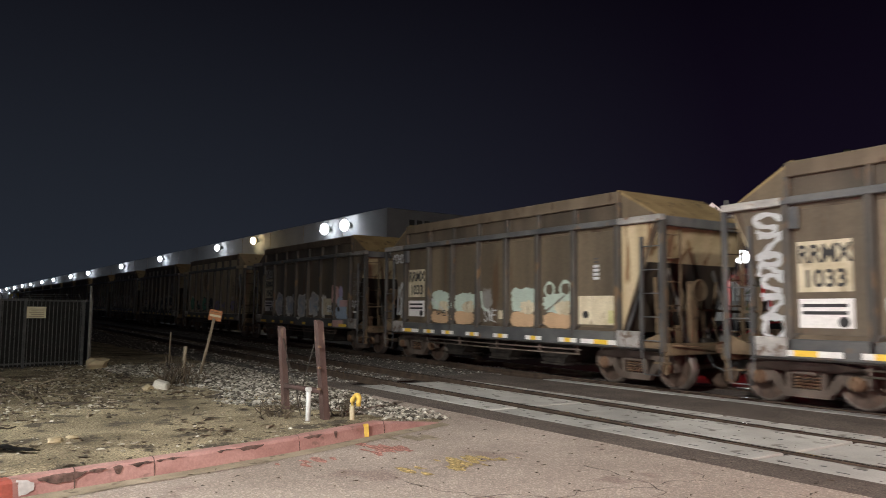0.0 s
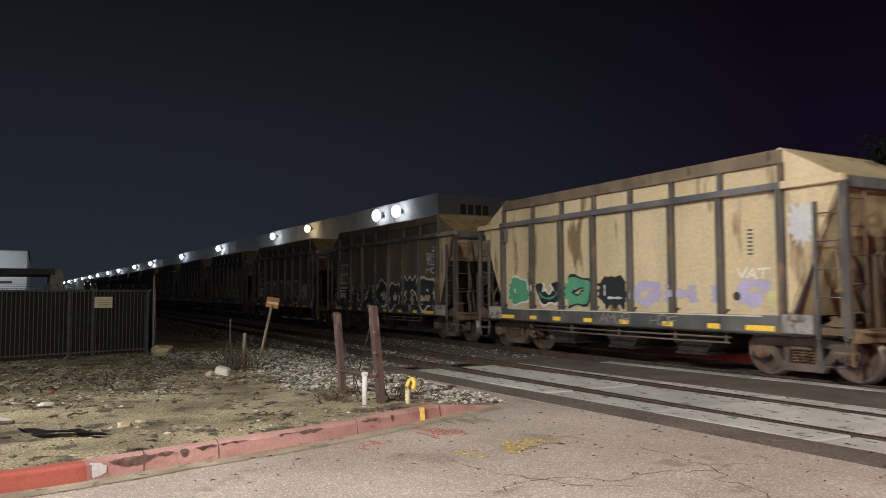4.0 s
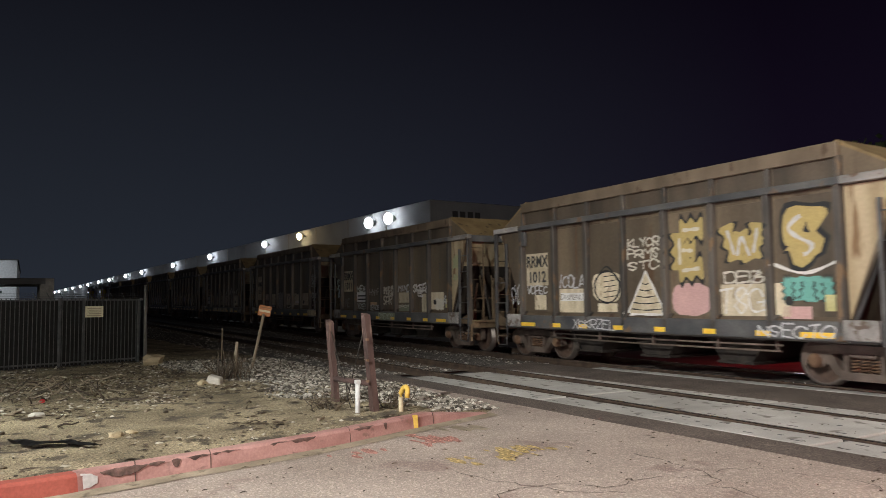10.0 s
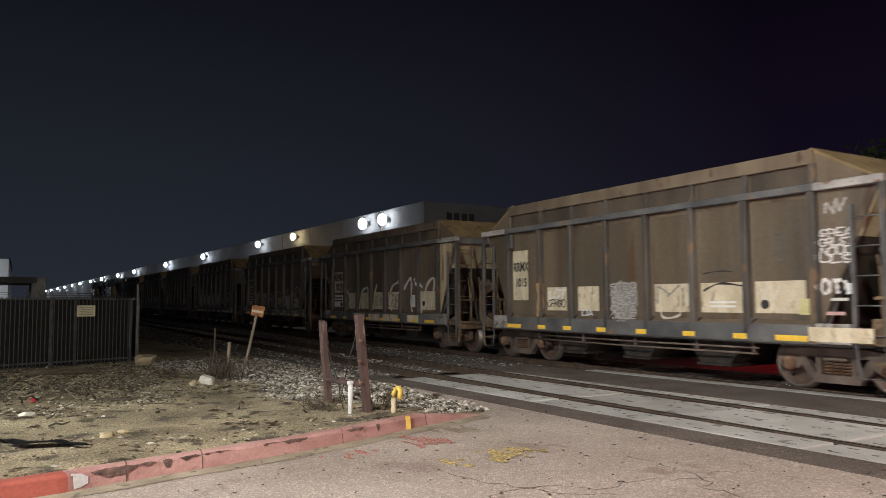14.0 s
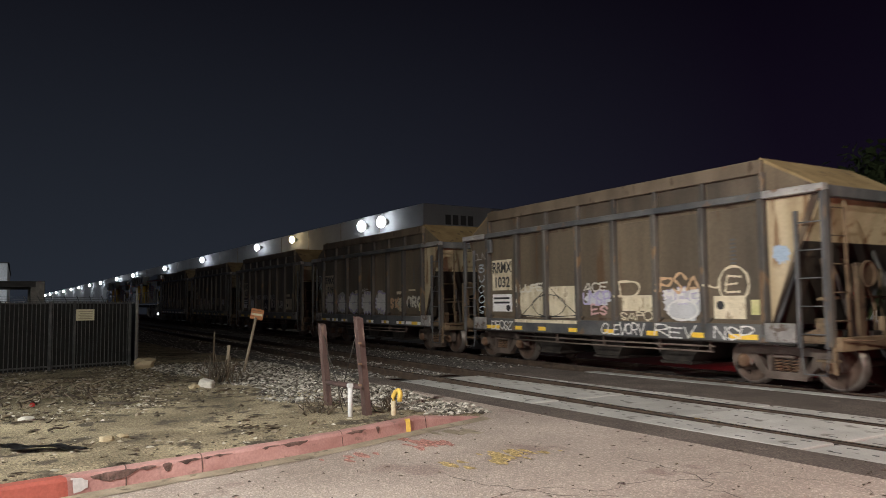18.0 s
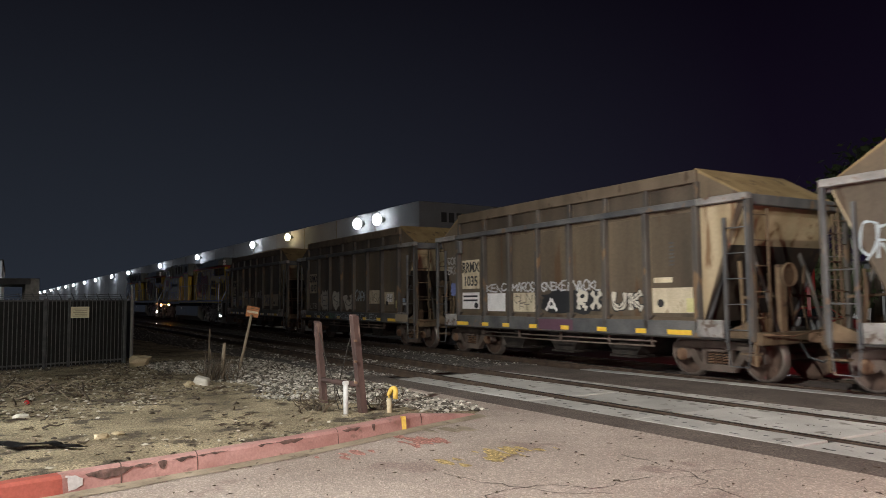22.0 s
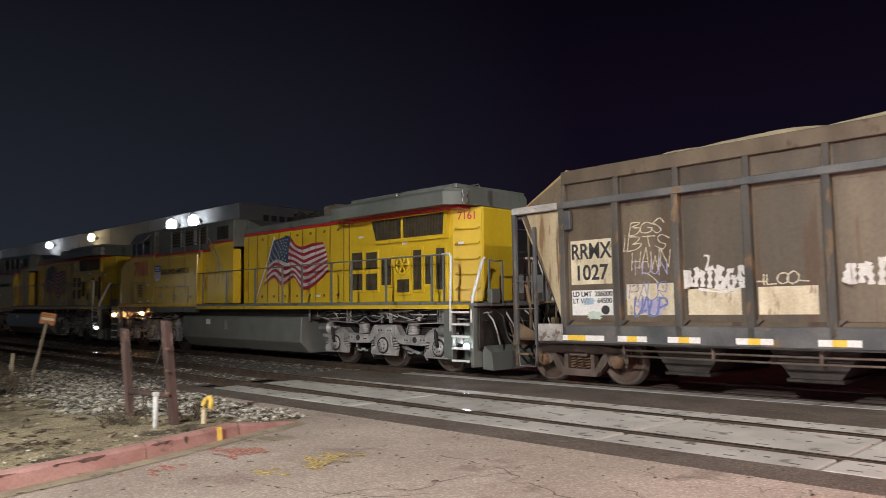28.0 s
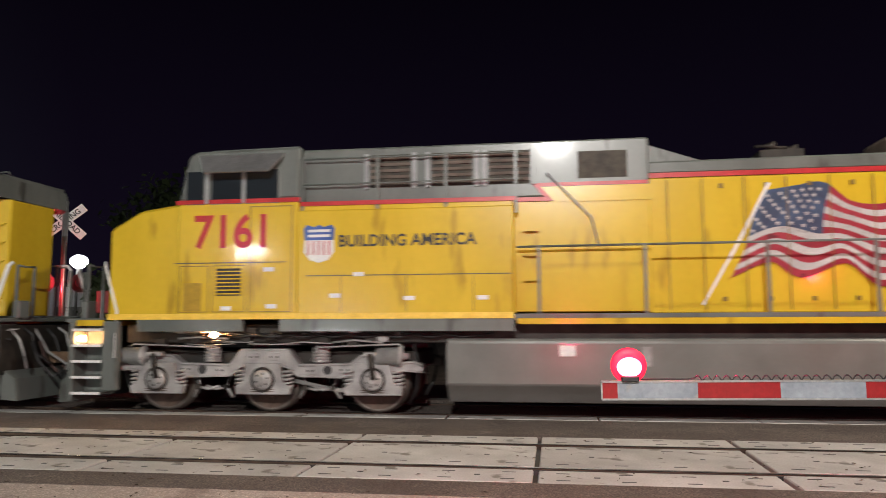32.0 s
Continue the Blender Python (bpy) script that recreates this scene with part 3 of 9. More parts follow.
def kerb():
    root = thing("kerb", Matrix(), "long concrete kerb in faded chipped red paint", "kerb", kind="structure")
    pts = curve_points(KERB[1:], 4)
    bm = bmesh.new()
    rows = []
    n = len(pts)
    for i, (x, y) in enumerate(pts):
        x0, y0 = pts[max(0, i - 1)]
        x1, y1 = pts[min(n - 1, i + 1)]
        d = math.hypot(x1 - x0, y1 - y0)
        nx, ny = (y1 - y0) / d, -(x1 - x0) / d
        h = 0.17 * max(0.04, min(1.0, (6.0 - y) / 1.3)) + 0.006 * noise.noise(Vector((x * 5, y * 5, 0)))
        prof = [(0.0, -0.1), (0.0, 0.0), (-0.025, h - 0.035), (-0.055, h - 0.006), (-0.16, h), (-0.17, h - 0.03), (-0.17, -0.1)]
        rows.append([bm.verts.new((x + nx * a, y + ny * a, z)) for a, z in prof])
    for i in range(n - 1):
        for k in range(6):
            f = bm.faces.new((rows[i][k], rows[i + 1][k], rows[i + 1][k + 1], rows[i][k + 1]))
            ym = pts[i][1]
            f.material_index = 1 if ym < 0.42 and k < 4 else 0
            f.smooth = False
    bmesh.ops.recalc_face_normals(bm, faces=bm.faces[:])
    part("kerb_stone", bm, [KERB_RED, KERB_BRIGHT], root)
    # a white daub and broken edges, both hugging the kerb's rounded shoulder
    def skin(name, y0, y1, low, high, material, label, seed):
        """A thin ragged film over the kerb face from low(s) up to high(s) along its girth."""
        girth = [(0.0, 0.0), (-0.025, 0.135), (-0.055, 0.164), (-0.16, 0.170)]
        bm = bmesh.new()
        count = max(6, int((y1 - y0) / 0.015))
        strips = []
        for i in range(count + 1):
            y = y0 + (y1 - y0) * i / count
            x = kerb_x(y)
            q = i / count
            a = max(0.0, min(2.99, low(q) + 0.22 * noise.noise(Vector((y * 14, seed, 0)))))
            b = max(a + 0.02, min(2.99, high(q) + 0.22 * noise.noise(Vector((y * 17, seed, 5)))))
            row = []
            for k in range(5):
                g = a + (b - a) * k / 4
                n = int(g)
                f = g - n
                u = girth[n][0] + (girth[n + 1][0] - girth[n][0]) * f
                z = girth[n][1] + (girth[n + 1][1] - girth[n][1]) * f
                row.append(bm.verts.new((x + u + 0.007, y, z + 0.007)))
            strips.append(row)
        for r0, r1 in zip(strips, strips[1:]):
            for k in range(4):
                bm.faces.new((r0[k], r1[k], r1[k + 1], r0[k + 1]))
        part(name, bm, material, root, label)

    skin("white_daub", 0.44, 0.58, lambda q: 0.35 * q, lambda q: 1.4 - 0.6 * q, FLAG_WHITE, "smeared white paint daub on the kerb face", 1)
    for k, (y0, y1, d) in enumerate(((0.60, 1.02, 0.55), (1.02, 1.18, 0.18), (1.24, 1.33, 0.55), (1.38, 1.62, 0.18), (1.62, 1.95, 0.06), (2.28, 2.50, 0.06), (2.50, 2.85, 0.28), (3.38, 3.70, 0.20), (3.86, 3.92, 0.6))):
        skin("kerb_chip", y0, y1, lambda q: 1.05 - d * math.sin(math.pi * q) ** 0.7, lambda q: 1.12 + 0.30 * math.sin(math.pi * q), KERB_CHIP, "broken dark kerb edge", 11 + k)
    for y in (0.90, 1.62, 3.32, 4.75):
        skin("kerb_joint", y, y + 0.012, lambda q: 0.0, lambda q: 2.9, KERB_CHIP, "dark joint across the kerb", 40)
    bm = bmesh.new()
    gp = [(p[0] + 0.0, p[1]) for p in pts]
    a = [bm.verts.new((x + 0.005, y, 0.012)) for x, y in gp]
    b = [bm.verts.new((x + 0.22 + 0.05 * noise.noise(Vector((y * 1.7, 2, 0))), y, 0.002)) for x, y in gp]
    for i in range(len(a) - 1):
        bm.faces.new((a[i], b[i], b[i + 1], a[i + 1]))
    part("gutter", bm, GUTTER, root, "pale sandy gutter strip")
    # yellow end mark painted on the kerb
    y = 4.42
    x = kerb_x(y)
    bm = bmesh.new()
    prism(bm, [(-0.012, 0.0), (0.012, 0.0), (-0.012, 0.172), (-0.04, 0.172)], -0.035, 0.03)
    bm.transform(Matrix.Translation((x, y, 0.002)))
    part("yellow_mark", bm, HOOK_YELLOW, root, "yellow painted mark on the kerb")


kerb()


def scuffs(name, cx, cy, w, d, seed, material, label, count=26):
    rng = random.Random(seed)
    bm = bmesh.new()
    for i in range(count):
        x, y = cx + rng.gauss(0, w * 0.33), cy + rng.gauss(0, d * 0.33)
        r = rng.uniform(0.03, 0.10)
        vs = [bm.verts.new((x + r * rng.uniform(0.4, 1.5) * math.cos(a) * 1.7, y + r * rng.uniform(0.3, 1.0) * math.sin(a), 0.0005 + 0.0001 * i)) for a in (k * math.pi / 4 for k in range(8))]
        bm.faces.new(vs)
    return tagged(part(name, bm, material), label, "road paint", kind="structure")


scuffs("red_paint_patch", -7.85, 4.25, 0.55, 0.40, 1, RED_PAINT, "worn red paint patch on the asphalt")
scuffs("yellow_paint_mark", -6.65, 4.5, 0.35, 0.9, 2, YELLOW_PAINT, "worn yellow paint scrawl on the asphalt", 34)
scuffs("pink_paint_patch", -7.6, 3.2, 0.25, 0.7, 3, RED_PAINT, "faint pink paint on the asphalt", 7)
scuffs("pale_paint_patch", -8.3, 5.0, 0.3, 0.4, 5, GUTTER, "pale chalky stain on the asphalt", 16)


def cracks():
    root = thing("road_cracks", Matrix.Translation((0, 0, 0.0004)), "dark wandering cracks in the asphalt road", "road crack", kind="structure")
    rng = random.Random(8)
    for x0, y0, a, ln in ((-5.2, 3.3, 1.15, 3.6), (-3.4, 3.0, 1.3, 3.6), (-5.9, 5.6, -0.3, 6.0), (-2.2, 4.6, 0.2, 5.0), (-4.6, 2.6, 0.1, 3.0), (-1.0, 2.5, 1.5, 4.0),
                          (-4.0, 4.4, 0.9, 1.6), (-2.8, 3.6, -0.2, 2.2), (-6.2, 3.6, 0.4, 2.0), (-3.6, 5.6, 0.1, 3.4), (-1.4, 5.4, 0.9, 1.4), (-5.0, 6.3, 0.0, 4.0)):
        pts = []
        x, y = x0, y0
        for i in range(int(ln / 0.12)):
            pts.append((x, y))
            aa = a + rng.gauss(0, 0.62)
            x += 0.12 * math.cos(aa)
            y += 0.12 * math.sin(aa)
            if y > 6.75:
                break
        bm = bmesh.new()
        ribbon(bm, pts, rng.uniform(0.010, 0.020), 0)
        bm.transform(Matrix(((1, 0, 0, 0), (0, 0, 1, 0), (0, 1, 0, 0), (0, 0, 0, 1))))
        part("crack", bm, ASPHALT_DARK, root)


cracks()


def road_litter():
    """Dead leaves and grit blown over the road and panels."""
    rr = np.random.RandomState(31)
    verts, faces = [], []
    for i in range(620):
        x, y = rr.uniform(-9, 4), rr.uniform(1.2, 10.2)
        if y < 6 and x < kerb_x(min(y, 5.9)) + 0.08:
            continue
        if abs(abs(y - NEAR) - GAUGE) < 0.12:
            continue
        a, ln, w = rr.uniform(0, 6.28), rr.uniform(0.012, 0.05), rr.uniform(0.005, 0.016)
        c, d = math.cos(a), math.sin(a)
        z = 0.012 if y > 7.4 else 0.003
        n0 = len(verts)
        verts += [(x - ln * c, y - ln * d, z), (x + w * d, y - w * c, z + 0.008), (x + ln * c, y + ln * d, z), (x - w * d, y + w * c, z + 0.006)]
        faces.append((n0, n0 + 1, n0 + 2, n0 + 3))
    tagged(raw("road_litter", verts, faces, LEAF_DARK), "dead leaf scraps scattered over the road", "leaf litter", kind="stuff")


road_litter()


def rail_line(name, yc, x0, x1, step, label):
    """One rail along the track, with a polished head."""
    bm = bmesh.new()
    prof = [(-0.07, -0.17), (0.07, -0.17), (0.012, -0.12), (0.012, -0.045), (0.036, -0.035), (0.036, -0.006), (0.026, 0.0), (-0.026, 0.0), (-0.036, -0.006), (-0.036, -0.035), (-0.012, -0.045), (-0.012, -0.12)]
    rows = []
    x = x0
    while x <= x1 + 0.01:
        rows.append([bm.verts.new((x, yc + bend(x) + a, z + rise(x))) for a, z in prof])
        x += step
    for r0, r1 in zip(rows, rows[1:]):
        for k in range(12):
            f = bm.faces.new((r0[k], r1[k], r1[(k + 1) % 12], r0[(k + 1) % 12]))
            f.material_index = 1 if k in (5, 6, 7) else 0
    bmesh.ops.recalc_face_normals(bm, faces=bm.faces[:])
    return tagged(part(name, bm, [RAIL_WEB, RAIL_TOP]), label, "rail", kind="structure")


for yc in (NEAR, FAR):
    for s in (-GAUGE, GAUGE):
        rail_line("rail", yc + s, -420, 60, 6, "long steel rail with a polished head")


def bed(yc):
    xs = [-420, -300, -200, -150, -110] + list(range(-90, -15, 3)) + [WEST_END - 0.1]
    verts, faces = [], []
    prof = [(-2.7, -0.42), (-1.6, -0.20), (-1.3, -0.17), (1.3, -0.17), (1.6, -0.20), (2.7, -0.42)]
    for x in xs:
        verts += [(x, yc + bend(x) + a * (1 + (0.25 * rise(x) if abs(a) > 2 else 0)), (z + rise(x) if abs(a) < 2 else -0.35) + 0.03 * noise.noise(Vector((x, a, yc)))) for a, z in prof]
    for i in range(len(xs) - 1):
        faces += [(i * 6 + k, i * 6 + 6 + k, i * 6 + 7 + k, i * 6 + k + 1) for k in range(5)]
    return tagged(raw("track_bed", verts, faces, BALLAST_BED), "dark ballast bed under the track", "track bed", kind="structure")


bed(NEAR)
bed(FAR)
slab("far_track_bed", [(WEST_END - 0.1, 12.05), (14, 12.05), (14, 14.7), (WEST_END - 0.1, 14.7)], -0.3, -0.12, BALLAST_BED, "dark bed of the far track in the crossing", "track bed")

# stones of the ballast and rubble by the road
rng = np.random.RandomState(5)
spots = []
for yc in (NEAR, FAR):
    for i in range(8200):
        x = WEST_END - 0.3 - 42 * rng.rand() ** 1.7
        y = rng.uniform(-2.5, 2.3)
        z = -0.17 - 0.22 * max(0, abs(y) - 1.35)
        if abs(abs(y) - GAUGE) < 0.10:
            continue
        spots.append((x, yc + bend(x) + y, z + rise(x) + rng.uniform(-0.01, 0.025), rng.uniform(0.022, 0.05)))
stones("ballast", spots, STONES, "loose grey crushed ballast stones along the tracks", "ballast")
spots = []
for i in range(21000):
    y = rng.uniform(3.3, 6.95)
    x = -9.3 - 15 * rng.rand() ** 1.15
    lim = 6.3 + 0.35 * noise.noise(Vector((x * 0.4, 1, 0))) - max(0.0, (x + 11.5)) * 0.28
    if y < 4.6 + 0.9 * noise.noise(Vector((x * 0.35, 7, 0))) + 0.13 * (x + 14) - rng.rand() * 0.5 or (y > 6.75 and x > -16) or y > lim + 0.6 and x > -13:
        continue
    if x > kerb_x(min(y, 5.9)) - 0.35:
        continue
    spots.append((x, y, lot_z(x, min(y, 6.6)) + 0.012, 0.012 + 0.056 * rng.rand() ** 2.2))
stones("rubble", spots, PALE_STONES, "pale broken rubble spread between the lot and the track", "rubble")
spots = []
for i in range(17000):
    y = rng.uniform(-6, 5.6)
    x = kerb_x(y) - 0.2 - 26 * rng.rand() ** 1.3
    if noise.noise(Vector((x * 0.5, y * 0.5, 9))) < rng.uniform(-0.3, 0.5):
        continue
    spots.append((x, y, lot_z(x, y) + 0.004, 0.008 + 0.042 * rng.rand() ** 3))
for i in range(9000):
    y = rng.uniform(-3.5, 4.8)
    x = -13.0 - 12 * rng.rand()
    if noise.noise(Vector((x * 0.45, y * 0.45, 4))) < rng.uniform(-0.5, 0.25):
        continue
    spots.append((x, y, lot_z(x, y) + 0.006, 0.015 + 0.045 * rng.rand() ** 2))
stones("pebbles", spots, LITTER_BITS, "small pebbles and dry leaf litter over the dirt", "pebbles", 0.45)


def tie_mesh():
    bm = boxed(-0.11, 0.11, -1.3, 1.3, -0.17, 0.0, 0.012)
    return bm


def ties(yc, x0, count, label):
    root = thing("ties", Matrix(), label, "railway tie", kind="structure")
    first = None
    for i in range(count):
        x = x0 - 0.52 * i
        m = Matrix.Translation((x, yc + bend(x), rise(x) - 0.155 + 0.012 * math.sin(i * 2.3))) @ Matrix.Rotation(0.02 * math.sin(i * 1.7), 4, "Z")
        if first is None:
            first = part("tie", tie_mesh(), TIE, root)
            first.matrix_basis = m
        else:
            ob = new("tie", first.data)
            ob.parent, ob.matrix_basis = root, m


ties(NEAR, WEST_END - 0.4, 90, "row of weathered wooden ties under the near track")
ties(FAR, WEST_END - 0.4, 90, "row of weathered wooden ties under the far track")


def panels():
    """Concrete crossing panels: two outer rows and the middle row between the rails."""
    root = thing("crossing_panels", Matrix(), "pale concrete crossing panels laid between and beside the rails", "crossing panel", kind="structure")
    meshes = {}
    kinds = {"outer": (Y_A, Y_B - 0.075), "middle": (Y_B + 0.085, Y_C - 0.085), "inner": (Y_C + 0.075, Y_D)}
    for key, (y0, y1) in kinds.items():
        bm = boxed(0.028, PANEL - 0.028, y0 - y0, y1 - y0, -0.2, 0.0, 0.012)
        w = y1 - y0
        for sx in (0.28, 0.92, 1.54, 2.18):
            for sy in ((0.24, 0.76) if w < 1 else (0.14, 0.86)):
                box(bm, sx - 0.07, sx + 0.07, w * sy - 0.012, w * sy + 0.012, -0.004, 0.003, mi=1)
        for sx in (0.62, 1.86):
            box(bm, sx - 0.03, sx + 0.03, w * 0.5 - 0.02, w * 0.5 + 0.02, -0.004, 0.003, mi=1)
        me = bpy.data.meshes.new("panel")
        bm.to_mesh(me)
        bm.free()
        me.materials.append(CONCRETE)
        me.materials.append(BLACK_PLASTIC)
        meshes[key] = (me, y0)
    for j in range(-3, 9):
        x = JOINT0 + (j - 3) * PANEL
        for key, (me, y0) in meshes.items():
            ob = new("panel", me)
            ob.parent = root
            ob.matrix_basis = Matrix.Translation((x, y0, 0.004 * math.sin(j * 3.1 + y0)))
    # the far track has a thin pale edge strip
    for j in range(-3, 9):
        x = JOINT0 + (j - 3) * PANEL + 0.9
        part("edge_strip", boxed(x + 0.015, x + PANEL - 0.015, 12.03, 12.40, -0.2, 0.006, 0.01), CONCRETE, root)
        part("far_panel", boxed(x + 0.015, x + PANEL - 0.015, FAR - GAUGE + 0.09, FAR + GAUGE - 0.09, -0.2, -0.005, 0.01), ASPHALT_DARK, root, "dark crossing panel of the far track")
    filler = [(Y_B - 0.074, Y_B - 0.04), (Y_C + 0.04, Y_C + 0.074)]
    for y0, y1 in filler:
        part("rubber_filler", boxed(WEST_END, 14, y0, y1, -0.16, -0.006), BLACK_PLASTIC, root, "black rubber filler along the rail")
    part("joint_bed", boxed(WEST_END + 0.1, 13.9, Y_A + 0.01, Y_D - 0.01, -0.24, -0.05), BLACK_PLASTIC, root, "dark bed showing in the joints")


# ---------- posts, pipes and the lot's small things ----------
def bollards():
    root = thing("post_gate", Matrix.Translation((0, 0, 0.0)), "two leaning rusty steel posts joined by a pipe and wires", "post")
    tops = {}
    for (bx, by), (tx, ty), h, w in (((-11.39, 4.40), (-11.44, 4.30), 1.36, 0.072), ((-9.96, 4.45), (-10.03, 4.33), 1.47, 0.075)):
        bm = bmesh.new()
        rows = []
        for k in range(5):
            s = k / 4
            rows.append([bm.verts.new((bx + (tx - bx) * s + a * w + 0.006 * math.sin(k * 2 + a), by + (ty - by) * s + b * w, -0.1 + (h + 0.1 + (0.03 if a < 0 and k == 4 else 0)) * s)) for a, b in ((-1, -0.6), (1, -0.6), (1, 0.6), (-1, 0.6))])
        for r0, r1 in zip(rows, rows[1:]):
            for k in range(4):
                bm.faces.new((r0[k], r0[(k + 1) % 4], r1[(k + 1) % 4], r1[k]))
        bm.faces.new(rows[-1])
        part("post", bm, POST_RUST, root)
        tops[bx] = Vector((tx, ty, h))
    part("cross_pipe", tube(bmesh.new(), [(-11.36, 4.36, 0.44), (-10.7, 4.37, 0.45), (-9.98, 4.40, 0.47)], 0.042, 10), POST_RUST, root)
    for a, b in (((-11.42, 4.30, 1.28), (-10.62, 4.38, 0.12)), ((-10.02, 4.33, 1.36), (-10.95, 4.40, 0.10)), ((-11.38, 4.36, 0.9), (-10.9, 4.36, 0.47)), ((-10.9, 4.36, 0.47), (-10.5, 4.30, 0.02))):
        part("wire", tube(bmesh.new(), [a, ((a[0] + b[0]) / 2, (a[1] + b[1]) / 2 - 0.02, (a[2] + b[2]) / 2 - 0.03), b], 0.008, 5), DARK_STEEL, root)
    for z in (0.5, 0.8, 1.1):
        part("bolt", boxed(-9.92, -9.86, 4.28, 4.31, z, z + 0.03), RUST, root)


bollards()

p = thing("white_pipe", Matrix.Translation((-9.96, 4.17, 0.02)), "short white plastic pipe standing with a square cap", "pipe")
part("pipe", tube(bmesh.new(), [(0, 0, -0.1), (0, 0, 0.24), (0, 0, 0.49)], 0.036, 12), PIPE_WHITE, p)
part("cap", boxed(-0.040, 0.040, -0.040, 0.040, 0.46, 0.52, 0.012), PIPE_WHITE, p)

p = thing("vent_pipe", Matrix.Translation((-9.61, 4.69, 0.02)), "yellow-painted hooked vent pipe, its stem worn pale", "vent pipe")
part("stem", tube(bmesh.new(), [(0, 0, -0.1), (0, 0, 0.15), (0, 0, 0.27)], 0.035, 12), mat("pale_worn_pipe", (0.45, 0.38, 0.24), (0.6, 0.52, 0.36), 0.7, 0, 6, 40, 0.1), p)
part("crook", tube(bmesh.new(), [(0, 0, 0.26)] + [(0.10 - 0.10 * math.cos(a), 0.03 * math.sin(a), 0.32 + 0.10 * math.sin(a)) for a in (k * math.pi / 8 for k in range(9))] + [(0.2, 0.0, 0.28)], 0.036, 12), HOOK_YELLOW, p)


def leaning_sign():
    z = 0.0
    root = thing("leaning_sign", Matrix.Translation((-19.19, 5.05, z)), "small faded orange sign on a leaning wooden stake", "sign")
    part("stake", tube(bmesh.new(), [(0, 0, -0.1), (0.05, 0.17, 0.7), (0.09, 0.32, 1.45)], 0.042, 6), POST_WOOD, root)
    m = Matrix.Translation((0.05, 0.36, 1.53)) @ Matrix.Rotation(radians(69), 4, "Z") @ Matrix.Rotation(radians(11), 4, "Y")
    bm = boxed(-0.165, 0.165, -0.012, 0.012, -0.14, 0.14, 0.01)
    part("board", bm, SIGN_ORANGE, root).matrix_basis = m
    part("white_bar", boxed(-0.14, 0.14, -0.018, -0.013, -0.035, 0.02), SIGN_CREAM, root, "white bar of faded writing").matrix_basis = m
    part("dark_bar", boxed(-0.13, 0.13, -0.018, -0.013, 0.075, 0.09), RUST, root).matrix_basis = m


leaning_sign()

p = thing("marker_stake", Matrix.Translation((-24.2, 5.45, -0.02)), "thin pale wooden stake standing in the rubble", "stake")
part("stake", tube(bmesh.new(), [(0, 0, -0.1), (0.01, 0, 0.5), (0.0, 0.02, 1.02)], 0.03, 6), POST_WOOD, p)


def scrub(x, y, seed, height, count, label):
    rng = random.Random(seed)
    z = lot_z(x, y)
    root = thing("dry_bush", Matrix.Translation((x, y, z)), label, "bush")
    for i in range(count):
        a = rng.uniform(0, 6.28)
        r = rng.uniform(0.02, 0.22)
        h = height * rng.uniform(0.35, 1.0)
        px_, py_ = r * math.cos(a), r * math.sin(a)
        lean = rng.uniform(0.2, 1.1)
        pts = [(px_, py_, -0.03)]
        for k in range(1, 5):
            pts.append((px_ + lean * r * k * 0.5 * math.cos(a + 0.3 * k) + rng.gauss(0, 0.03), py_ + lean * r * k * 0.5 * math.sin(a + 0.3 * k) + rng.gauss(0, 0.03), h * k / 4))
        bm = tube(bmesh.new(), pts, rng.uniform(0.008, 0.02), 5, taper=0.3)
        for k in range(3):
            j = rng.randint(1, 3)
            p0 = Vector(pts[j])
            tube(bm, [p0, p0 + Vector((rng.gauss(0, 0.14), rng.gauss(0, 0.14), rng.uniform(0.0, 0.22)))], 0.006, 4, taper=0.4)
        part("branch", bm, SCRUB if i % 3 else BARK, root)
    return root


scrub(-17.1, 3.92, 3, 0.72, 34, "dry leafless bush round a broken stump")
scrub(-16.6, 4.25, 13, 0.55, 9, "dry leafless bush beside the leaning sign")
scrub(-10.6, 3.95, 7, 0.22, 14, "low dry weeds at the foot of the rusty posts")
scrub(-10.1, 4.75, 17, 0.32, 10, "low dry weeds by the yellow pipe")
p = thing("stump", Matrix.Translation((-17.55, 4.25, lot_z(-17.55, 4.25))), "broken weathered post stump in a dry bush", "stump")
part("stump_wood", tube(bmesh.new(), [(0, 0, -0.1), (0.02, 0.02, 0.4), (0.0, 0.05, 0.80)], 0.05, 7, taper=0.85), POST_WOOD, p)


def rock(x, y, size, seed, material, label, squash=0.7):
    rng = random.Random(seed)
    bm = bmesh.new()
    bmesh.ops.create_icosphere(bm, subdivisions=2, radius=size)
    for v in bm.verts:
        v.co *= 1 + 0.50 * noise.noise(v.co * (1.6 / size) + Vector((seed, 0, 0)))
        v.co.z *= squash
    bm.transform(Matrix.Rotation(rng.uniform(0, 6), 4, "Z"))
    return tagged(place_on(part("rock", bm, material), x, y, size * squash * 0.55), label, "rock")


def place_on(ob, x, y, up):
    ob.location = (x, y, lot_z(x, y) + up)
    return ob


